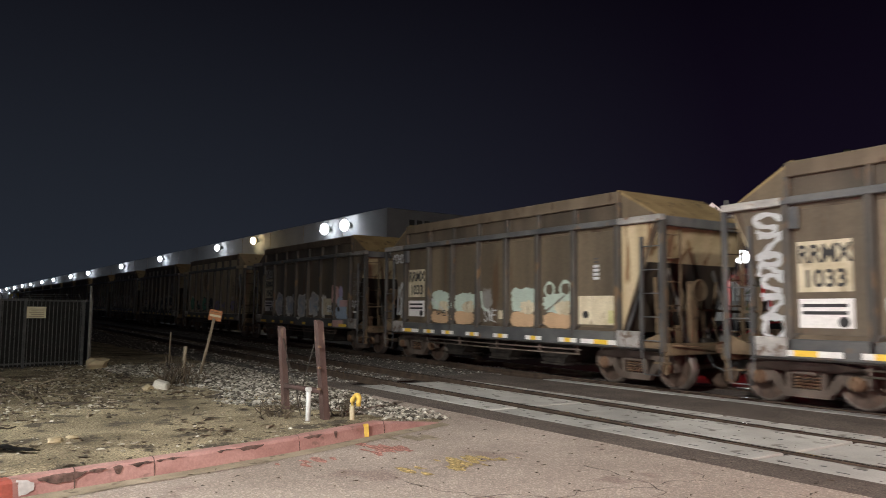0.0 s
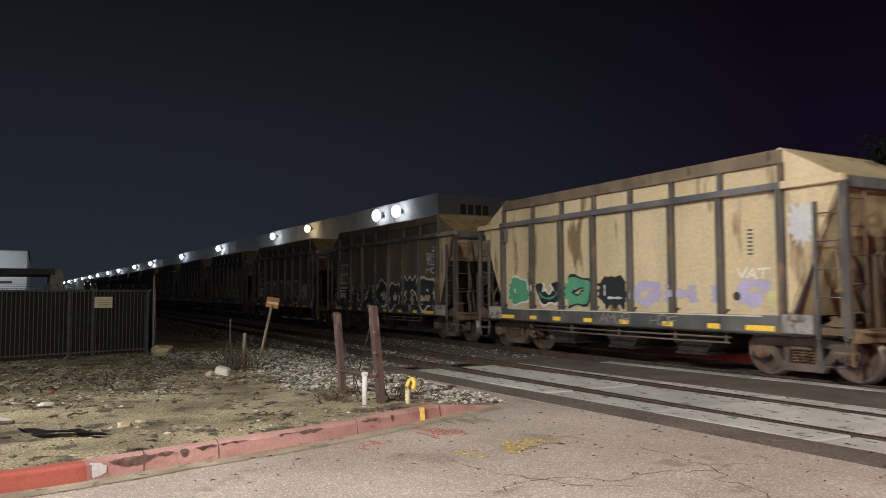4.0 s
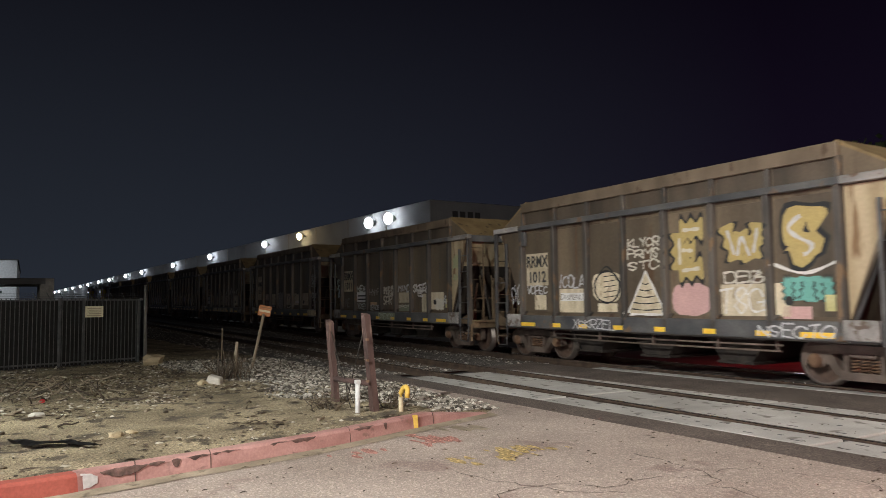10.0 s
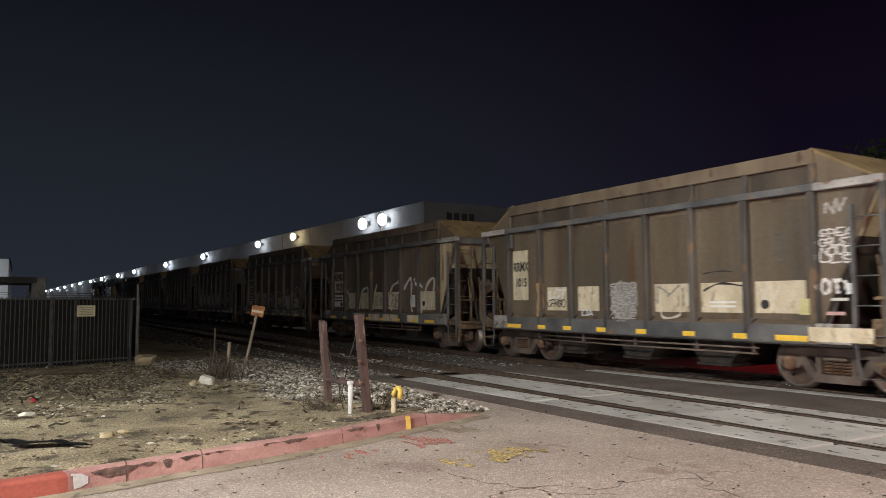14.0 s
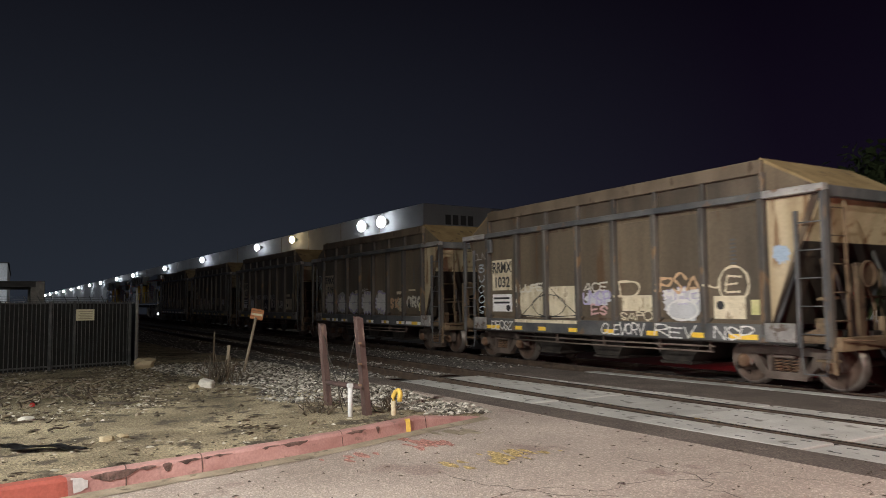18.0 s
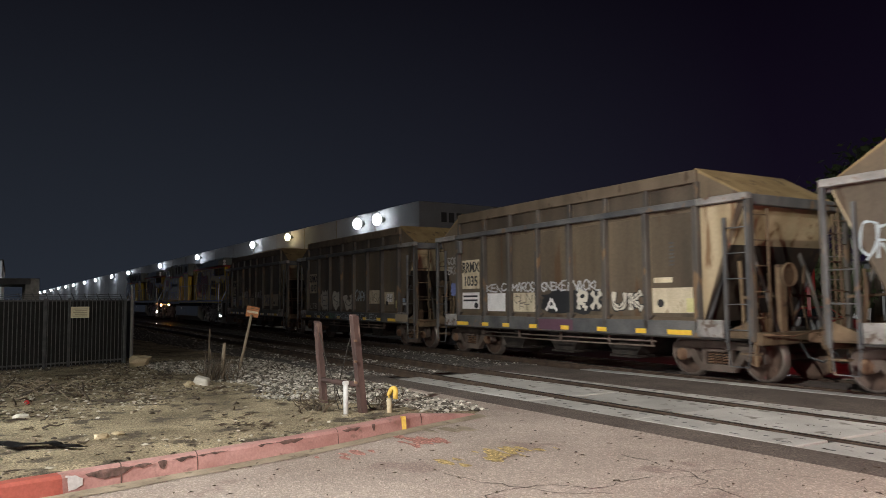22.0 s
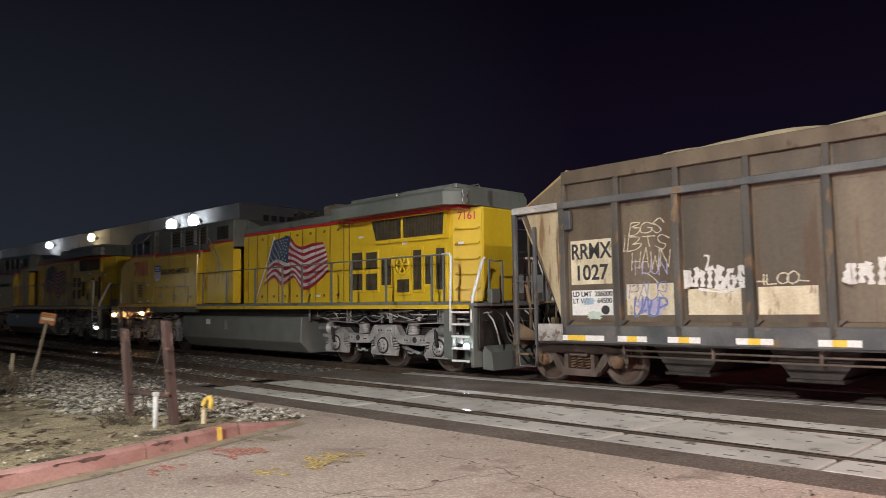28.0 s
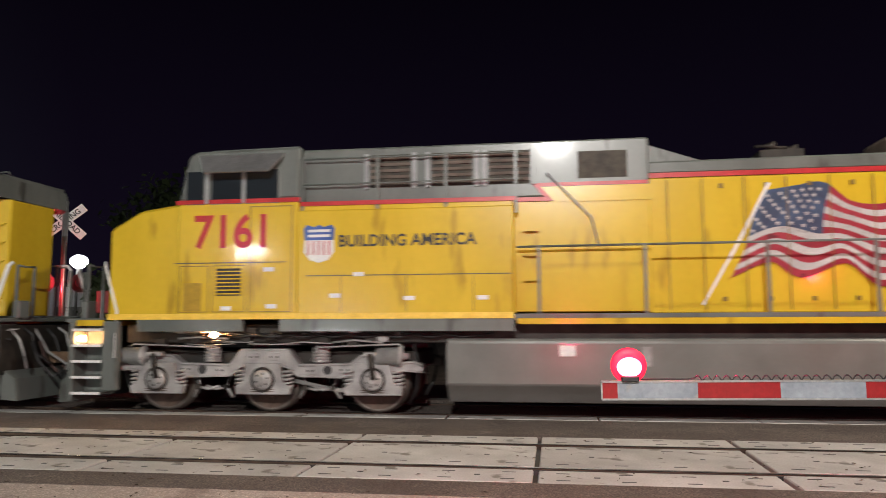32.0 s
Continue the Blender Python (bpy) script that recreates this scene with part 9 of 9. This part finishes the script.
    part("cabinet_top", boxed(X(-18.05), X(-14.45), -1.45, 1.45, 3.40, 3.50, 0.01), LOCO_YELLOW, root)
    part("cabinet_seam", boxed(X(-17.9), X(-14.48), -1.506, 1.506, 2.31, 2.325), RIB, root)
    part("cabinet_stripe", boxed(X(-18.03), X(-14.4), -1.462, 1.462, 3.50, 3.57), LOCO_RED, root, "red stripe along the cabinet")
    part("upper_cabinet", boxed(X(-18.05), X(-12.28), -1.30, 1.30, 3.57, 4.50, 0.03), LOCO_GREY, root)
    for s in (-1, 1):
        for w0 in (-16.85, -15.80, -14.85):
            part("louvre", boxed(X(w0), X(w0 + 0.68), s * 1.30 - 0.008, s * 1.30 + 0.008, 3.80, 4.36), GRILLE, root)
            for k in range(5):
                part("louvre_slat", boxed(X(w0), X(w0 + 0.68), s * 1.315 - 0.02, s * 1.315 + 0.02, 3.85 + 0.105 * k, 3.90 + 0.105 * k), STEEL_DIRT, root)
            for q in (-0.07, 0.75):
                # the eastmost post is coloured darker to mute its bright reflection
                part("louvre_post", boxed(X(w0 + q) - 0.035, X(w0 + q) + 0.035, s * 1.32 - 0.02, s * 1.32 + 0.02, 3.78, 4.38), LOCO_GREY if w0 == -14.85 and q > 0 else PALE_GREY, root)
        part("screen_panel", boxed(X(-13.40), X(-12.62), s * 1.302 - 0.006, s * 1.302 + 0.006, 3.86, 4.30), GRILLE, root)
        bm = bmesh.new()
        for z in (3.86, 4.30):
            tube(bm, [(X(-18.0), s * 1.44, z), (X(-14.3), s * 1.44, z)], 0.016, 6)
        for u in (-18.0, -16.7, -15.55, -14.4):
            box(bm, X(u) - 0.025, X(u) + 0.025, s * 1.44 - 0.02, s * 1.44 + 0.02, 3.3, 4.32)
        part("top_handrail", bm, LOCO_GREY, root)
        part("stripe_notch", prism(bmesh.new(), [(X(-14.4), 3.50), (X(-14.4), 3.57), (X(-13.95), 3.57), (X(-14.15), 3.80), (X(-12.3), 3.80), (X(-12.3), 3.74), (X(-14.0), 3.74), (X(-13.80), 3.50)], s * 1.305 - 0.006, s * 1.305 + 0.006), LOCO_RED, root, "red stripe with a slanting step")
        part("notch_panel", prism(bmesh.new(), [(X(-13.80), 3.48), (X(-14.00), 3.735), (X(-12.285), 3.735), (X(-12.285), 3.48)], s * 1.303 - 0.004, s * 1.303 + 0.004), LOCO_YELLOW, root)
        part("under_notch", boxed(X(-14.45), X(-12.28), s * 1.15 - 0.14, s * 1.15 + 0.14, 1.70, 3.50, 0.01), LOCO_YELLOW, root)
        part("step_rung", boxed(X(-14.30), X(-14.05), s * 1.33 - 0.05, s * 1.33 + 0.05, 2.2, 2.23), LOCO_YELLOW, root)
        part("step_rung", boxed(X(-14.30), X(-14.05), s * 1.33 - 0.05, s * 1.33 + 0.05, 2.6, 2.63), LOCO_YELLOW, root)
        part("step_rung", boxed(X(-14.30), X(-14.05), s * 1.33 - 0.05, s * 1.33 + 0.05, 3.0, 3.03), LOCO_YELLOW, root)
        part("diagonal_brace", tube(bmesh.new(), [(X(-13.9), s * 1.36, 3.95), (X(-13.2), s * 1.34, 3.2), (X(-13.1), s * 1.34, 2.75)], 0.018, 6), PALE_GREY, root)
    # long hood
    part("hood", boxed(X(-12.30), X(-2.45), -0.90, 0.90, 1.67, 3.90, 0.02), LOCO_YELLOW, root)
    part("hood_end", prism(bmesh.new(), [(X(-2.46), 1.67), (X(-1.75), 1.67), (X(-1.75), 3.90), (X(-2.46), 3.90)], -0.62, 0.62, bevel=0.02), LOCO_YELLOW, root)
    for s in (-1, 1):
        bm = bmesh.new()
        v = [bm.verts.new(c) for z in (1.67, 3.90) for c in ((X(-2.46), s * 0.90, z), (X(-1.75), s * 0.60, z), (X(-2.46), s * 0.5, z))]
        for f in ((0, 1, 4, 3), (1, 2, 5, 4), (2, 0, 3, 5), (0, 2, 1), (3, 4, 5)):
            bm.faces.new([v[i] for i in f])
        bmesh.ops.recalc_face_normals(bm, faces=bm.faces[:])
        part("hood_corner", bm, LOCO_YELLOW, root)
        part("hood_stripe", boxed(X(-12.28), X(-2.45), s * 0.905 - 0.006, s * 0.905 + 0.006, 3.90, 3.98), LOCO_RED, root, "red stripe along the hood")
        door_lines(root, [-11.95, -11.4, -10.75, -10.1, -9.45, -8.8, -8.1, -7.4, -6.75, -6.5], 1.72, 3.86, s * 0.926)
        for u in (-11.1, -10.4, -9.75, -9.1, -8.4, -7.7, -7.05):
            for z in (1.86, 3.70):
                part("door_latch", boxed(X(u) - 0.03, X(u) + 0.03, s * 0.915 - 0.015, s * 0.915 + 0.015, z, z + 0.07), LATCH, root)
        # radiator shutters and the louvred doors
        part("shutter_frame", prism(bmesh.new(), [(X(-5.58), 3.90), (X(-5.32), 3.20), (X(-2.60), 3.20), (X(-2.56), 3.90)], s * 0.93 - 0.05, s * 0.93 + 0.05), LOCO_YELLOW, root)
        for q in ([(-5.44, 3.82), (-5.26, 3.30), (-4.27, 3.30), (-4.27, 3.82)], [(-4.17, 3.82), (-4.15, 3.30), (-2.74, 3.30), (-2.70, 3.82)]):
            part("shutter", prism(bmesh.new(), [(X(a), z) for a, z in q], s * 0.985 - 0.006, s * 0.985 + 0.006), GRILLE, root, "dark ribbed radiator shutter")
            u0, u1 = q[1][0] + 0.03, q[2][0] - 0.03
            bm = bmesh.new()
            for k in range(int((u1 - u0) / 0.055)):
                box(bm, X(u0 + 0.055 * k), X(u0 + 0.055 * k + 0.02), s * 0.995 - 0.008, s * 0.995 + 0.008, 3.31, 3.81)
            part("shutter_ribs", bm, VENT_RIB, root)
        grid_ = [(-6.36, 2.58, 0.45, 0.45), (-6.36, 2.01, 0.45, 0.44), (-5.74, 2.57, 0.45, 0.44), (-5.74, 2.00, 0.45, 0.44), (-5.10, 2.12, 0.38, 0.68), (-4.47, 1.92, 0.45, 0.33), (-3.85, 1.98, 0.29, 0.99), (-3.41, 2.11, 0.25, 0.69), (-3.02, 1.97, 0.29, 1.0)]
        for u, z, w, h in grid_:
            part("vent_frame", boxed(X(u) - 0.06, X(u + w) + 0.06, s * 0.91 - 0.02, s * 0.91 + 0.02, z - 0.07, z + h + 0.07, 0.006), LOCO_YELLOW, root)
            part("vent", boxed(X(u), X(u + w), s * 0.932 - 0.004, s * 0.932 + 0.004, z, z + h), GRILLE, root, "dark louvred vent")
            bm = bmesh.new()
            for k in range(int(w / 0.05)):
                box(bm, X(u + 0.05 * k + 0.01), X(u + 0.05 * k + 0.03), s * 0.937 - 0.006, s * 0.937 + 0.006, z, z + h)
            part("vent_ribs", bm, VENT_RIB, root)
        part("fan_plate", boxed(X(-4.60), X(-3.93), s * 0.92 - 0.02, s * 0.92 + 0.02, 2.30, 3.10), LOCO_YELLOW, root)
        part("fan_ring", turned(bmesh.new(), [(s * 0.0, 0.27), (s * 0.03, 0.27), (s * 0.03, 0.20), (s * 0.0, 0.20)], "y", (X(-4.25), s * 0.94, 2.62), 22), LOCO_YELLOW, root)
        bm = bmesh.new()
        for k in range(6):
            a = k * math.pi / 3
            c, d = math.cos(a), math.sin(a)
            tube(bm, [(X(-4.25), s * 0.955, 2.62), (X(-4.25) + 0.24 * c, s * 0.955, 2.62 + 0.24 * d)], 0.03, 5)
        part("fan_blades", bm, LOCO_YELLOW, root)
        part("fan_hub", turned(bmesh.new(), [(s * 0.0, 0.07), (s * 0.05, 0.07), (s * 0.06, 0.04)], "y", (X(-4.25), s * 0.95, 2.62), 14), LOCO_YELLOW, root)
        for u, z in ((-6.0, 3.42), (-4.2, 3.14), (-6.4, 2.4), (-2.2, 3.02), (-8.0, 1.85)):
            part("small_label", boxed(X(u) - 0.10, X(u) + 0.10, s * 0.906 - 0.004, s * 0.906 + 0.004, z, z + 0.06), WHITE_MARK, root)
    part("hood_roof", prism(bmesh.new(), [(X(-12.3), 3.97), (X(-12.3), 4.18), (X(-6.5), 4.22), (X(-6.5), 3.97)], -0.88, 0.88, bevel=0.03), LOCO_GREY, root)
    part("roof_slope", prism(bmesh.new(), [(X(-12.28), 4.16), (X(-12.28), 4.50), (X(-11.35), 4.18)], -0.8, 0.8), LOCO_GREY, root)
    bm = bmesh.new()
    prof = [(-0.92, 3.92), (0.92, 3.92), (1.50, 3.92), (1.50, 4.22), (1.40, 4.30), (-1.40, 4.30), (-1.50, 4.22), (-1.50, 3.92)]
    a = [bm.verts.new((X(-6.55), y, z)) for y, z in prof]
    b = [bm.verts.new((X(-2.20), y, z)) for y, z in prof]
    c = [bm.verts.new((X(-1.80), y * 0.72, z)) for y, z in prof]
    bm.faces.new(a[::-1])
    bm.faces.new(c)
    for r0, r1 in ((a, b), (b, c)):
        for k in range(8):
            bm.faces.new((r0[k], r0[(k + 1) % 8], r1[(k + 1) % 8], r1[k]))
    bmesh.ops.recalc_face_normals(bm, faces=bm.faces[:])
    part("radiator_wing", bm, LOCO_GREY, root, "broad grey overhanging radiator housing")
    part("wing_stripe", boxed(X(-6.5), X(-2.05), -1.12, 1.12, 3.86, 3.915), LOCO_RED, root)
    for u0, u1 in ((-6.0, -4.1), (-4.0, -2.0)):
        part("radiator_hatch", boxed(X(u0), X(u1), -1.25, 1.25, 4.30, 4.42, 0.02), LOCO_GREY, root)
    for u in (-6.3, -5.1, -3.9, -2.8):
        part("wing_rivet", boxed(X(u), X(u) + 0.03, -1.508, 1.508, 4.1, 4.13), LOCO_GREY, root)
    part("exhaust", boxed(X(-8.36), X(-7.62), -0.5, 0.5, 4.18, 4.58, 0.06), EXHAUST, root, "rust-browned exhaust stack")
    part("exhaust_base", boxed(X(-8.62), X(-7.40), -0.56, 0.56, 4.16, 4.26, 0.02), LOCO_GREY, root)
    part("roof_box", boxed(X(-7.4), X(-6.7), -0.5, 0.5, 4.2, 4.32, 0.02), LOCO_GREY, root)
    part("lifting_eye", tube(bmesh.new(), [(X(-2.1), -0.7, 4.3), (X(-2.05), -0.7, 4.42), (X(-1.8), -0.7, 4.42), (X(-1.75), -0.7, 4.3)], 0.015, 5), LOCO_GREY, root)
    for k, u in enumerate((-10.2, -9.95, -9.75)):
        prof = [(-0.16, 0.03), (0.04, 0.035), (0.16, 0.09)]
        part("horn", turned(bmesh.new(), prof if k % 2 == 0 else [(-a, r) for a, r in prof][::-1], "x", (X(u), -0.2 + 0.15 * k, 4.52), 12), DARK_STEEL, root)
    part("horn_bracket", boxed(X(-10.3), X(-9.6), -0.3, 0.3, 4.18, 4.44), DARK_STEEL, root)
    # handrails and posts
    for s in (-1, 1):
        y = s * 1.47
        part("handrail", tube(bmesh.new(), [(X(-14.4), y, 2.74), (X(-8), y, 2.76), (X(-2.6), y, 2.76), (X(-2.2), y, 2.76)], 0.020, 6), LOCO_GREY, root)
        for u in (-14.05, -12.4, -10.58, -9.03, -8.0, -6.58, -5.69, -4.28, -2.62, -2.22):
            part("rail_post", boxed(X(u) - 0.025, X(u) + 0.025, y - 0.02, y + 0.02, 1.60, 2.76), LOCO_GREY, root)
        part("white_grab_rail", tube(bmesh.new(), [(X(-2.25), s * 1.48, 2.76), (X(-2.00), s * 1.50, 2.76), (X(-1.93), s * 1.51, 2.68), (X(-1.96), s * 1.52, 1.9), (X(-1.97), s * 1.52, 1.0)], 0.032, 7), WHITE_MARK, root, "white-painted grab rail")
        part("white_grab_rail", tube(bmesh.new(), [(X(-1.36), s * 0.98, 2.66), (X(-1.40), s * 1.04, 2.6), (X(-1.35), s * 1.44, 1.75), (X(-1.34), s * 1.50, 1.2)], 0.036, 7), WHITE_MARK, root, "white-painted grab rail")
        part("white_grab_rail", tube(bmesh.new(), [(X(-21.66), s * 1.30, 2.62), (X(-21.62), s * 1.36, 2.55), (X(-21.30), s * 1.48, 1.75), (X(-21.30), s * 1.50, 0.95)], 0.022, 7), WHITE_MARK, root, "white-painted grab rail")
        for e, d in ((-1.90, 1), (-21.55, -1)):
            x0 = X(e)
            part("step_plate", boxed(min(x0 - 0.30 * d, x0 - 0.02 * d), max(x0 - 0.30 * d, x0 - 0.02 * d), s * 1.45 - 0.06, s * 1.45 + 0.06, 0.40, 1.58, 0.01), LOCO_GREY, root)
            part("step_plate", boxed(min(x0 + 0.52 * d, x0 + 0.62 * d), max(x0 + 0.52 * d, x0 + 0.62 * d), s * 1.2 - 0.3, s * 1.2 + 0.3, 0.22, 1.58, 0.01), LOCO_GREY, root)
            part("step_back", boxed(min(x0, x0 + 0.55 * d), max(x0, x0 + 0.55 * d), s * 1.12 - 0.02, s * 1.12 + 0.02, 0.30, 1.58), LOCO_GREY, root)
            for k in range(5):
                z = 0.34 + 0.27 * k
                part("step", boxed(min(x0 - 0.02 * d, x0 + 0.53 * d), max(x0 - 0.02 * d, x0 + 0.53 * d), s * 1.34 - 0.19, s * 1.34 + 0.19, z, z + 0.03), LOCO_GREY, root)
                part("step_nosing", boxed(min(x0 - 0.02 * d, x0 + 0.53 * d), max(x0 - 0.02 * d, x0 + 0.53 * d), s * 1.535 - 0.008, s * 1.535 + 0.008, z - 0.01, z + 0.035), WHITE_MARK, root, "white-painted step edge")
        # end railing
    for e, d in ((-1.90, 1), (-21.52, -1)):
        part("end_platform", boxed(min(X(e), X(e) + 0.72 * d), max(X(e), X(e) + 0.72 * d), -1.5, 1.5, 1.56, 1.63, 0.01), LOCO_GREY, root)
        part("platform_edge", boxed(min(X(e) + 0.0 * d, X(e) + 0.50 * d), max(X(e), X(e) + 0.50 * d), -1.515, 1.515, 1.50, 1.60), LOCO_YELLOW, root)
        for y in (-1.0, -0.55, 0.55, 1.0):
            part("end_rail_post", boxed(X(e) + 0.66 * d - 0.02, X(e) + 0.66 * d + 0.02, y - 0.02, y + 0.02, 1.60, 2.60), LOCO_GREY, root)
        part("end_rail", tube(bmesh.new(), [(X(e) + 0.66 * d, -1.0, 2.6), (X(e) + 0.67 * d, -0.75, 2.58), (X(e) + 0.66 * d, -0.55, 2.6)], 0.02, 6), LOCO_GREY, root)
        for k in range(7):
            y = -1.15 + 0.33 * k
            part("control_hose", tube(bmesh.new(), [(X(e) + 0.66 * d, y, 1.48), (X(e) + 0.85 * d, y + 0.05, 1.25 + 0.1 * math.sin(k * 2.1)), (X(e) + 0.90 * d, y + 0.12, 1.0), (X(e) + (1.0 + 0.2 * (k % 3)) * d, y + 0.1, 0.72 + 0.08 * (k % 2))], 0.022, 6), BLACK_PLASTIC if k % 2 else TRUCK_GREY, root)
        part("jumper_box", boxed(X(e) + 0.70 * d - 0.07, X(e) + 0.70 * d + 0.07, -1.05, -0.75, 1.62, 1.95, 0.02), LOCO_GREY, root)
        part("pilot_plate", boxed(X(e) + 0.68 * d - 0.03, X(e) + 0.68 * d + 0.03, -1.4, 1.4, 0.62, 1.50, 0.01), DARK_STEEL, root)
        part("plow", prism(bmesh.new(), [(X(e) + 0.66 * d, 0.72), (X(e) + 0.92 * d, 0.55), (X(e) + 0.98 * d, 0.16), (X(e) + 0.66 * d, 0.18)], -1.25, 1.25), LOCO_GREY, root)
        bm = boxed(min(X(e) + 0.5 * d, X(e) + 1.55 * d), max(X(e) + 0.5 * d, X(e) + 1.55 * d), -0.11, 0.11, 0.76, 0.98, 0.02)
        box(bm, min(X(e) + 1.25 * d, X(e) + 1.55 * d), max(X(e) + 1.25 * d, X(e) + 1.55 * d), -0.2, 0.2, 0.70, 1.04, 0.03)
        part("coupler", bm, RUST, root)
        for k, y in enumerate((-0.8, -0.6, 0.5, 0.7)):
            part("air_hose", tube(bmesh.new(), [(X(e) + 0.9 * d, y, 1.2), (X(e) + 1.05 * d, y - 0.02, 0.85), (X(e) + 1.3 * d, y + 0.05, 0.55 + 0.05 * k), (X(e) + 1.5 * d, y * 0.7, 0.75)], 0.028, 6), POST_RUST if k % 2 else BLACK_PLASTIC, root)
        part("step_light", turned(bmesh.new(), [(-0.03, 0.055), (0.03, 0.055)], "y", (X(e) + 0.40 * d, -1.50, 0.68 if d > 0 else 1.28), 12), STEP_LIGHT if d > 0 else WARM_STEP, root, "small lit step light")
    part("truck_light", turned(bmesh.new(), [(-0.03, 0.05), (0.03, 0.05)], "y", (X(-19.6), -1.30, 1.34), 12), WARM_STEP, root, "small warm lit truck light")
    for z in (4.0, 4.18):
        part("headlight", turned(bmesh.new(), [(0, 0.09), (0.06, 0.09)], "x", (X(-1.80), -1.22, z), 14), ALU, root)
    for k in range(5):
        z = 1.95 + 0.36 * k
        part("grab_iron", tube(bmesh.new(), [(X(-2.36), -0.86, z + 0.05), (X(-2.38), -0.93, z), (X(-1.86), -0.71, z), (X(-1.84), -0.64, z + 0.05)], 0.016, 5), LOCO_YELLOW, root)
    engine_truck(root, (-20.67, -18.74, -16.82))
    engine_truck(root, (-6.72, -4.70, -2.66))
    flag(root, -0.928)
    shield(root, -17.68, 2.86, -1.507)
    lettering("BUILDING AMERICA", 0.27, "slogan", BLACK_MARK, root, pose(X(-16.20), -1.507, 2.88, 90, 0, 0), "dark painted slogan", 0.95)
    return root


ENGINE_1 = engine("yellow and grey diesel locomotive numbered 7161 with a painted flag")
ENGINE_2 = copy_thing(ENGINE_1, Matrix())
ENGINE_2["label"] = "second yellow and grey diesel locomotive coupled behind the first"
lettering("7161", 0.78, "cab_number", LOCO_RED, ENGINE_1, pose(-19.20 - LMID, -1.507, 3.06, 90, 0, 0), "red cab number", 0.92)
lettering("7161", 0.26, "hood_number", LOCO_RED, ENGINE_1, pose(-2.13 - LMID, -0.765, 3.70, 90, 0, 22.9), "red number on the hood end", 0.95)


# ---------- moving the train ----------
def on_track(x, middle, half):
    """The pose of a car whose middle stands at x."""
    xa, xb = x - half, x + half
    za, zb, ya, yb = rise(xa), rise(xb), FAR + bend(xa), FAR + bend(xb)
    return pose(x, (ya + yb) / 2, (za + zb) / 2, 0, -math.degrees(math.atan2(zb - za, xb - xa)), math.degrees(math.atan2(yb - ya, xb - xa)))


def motions():
    times = [0.5 * k for k in range(65)]
    cars = [(CARS[n], n * PITCH + MID, 4.5, 0.457) for n in range(15)] + [(ENGINE_1, LMID, 7.0, 0.533), (ENGINE_2, LMID - 22.40, 7.0, 0.533)]
    fine = [k / 15 for k in range(481)]
    for ob, off, hl, r in cars:
        walk(ob, [(t, on_track(train_x(t) + off, off, hl)) for t in times])
        start = train_x(0.0)
        for tr in ob.children:
            if not tr.name.startswith("truck") or tr.name.startswith("truck_light"):
                continue
            for w in tr.children:
                if w.name.startswith("wheelset"):
                    x, y, z = w.location
                    walk(w, [(t, pose(x, y, z, 0, math.degrees((train_x(t) - start) / r) % 360.0, 0)) for t in fine])


panels()
motions()
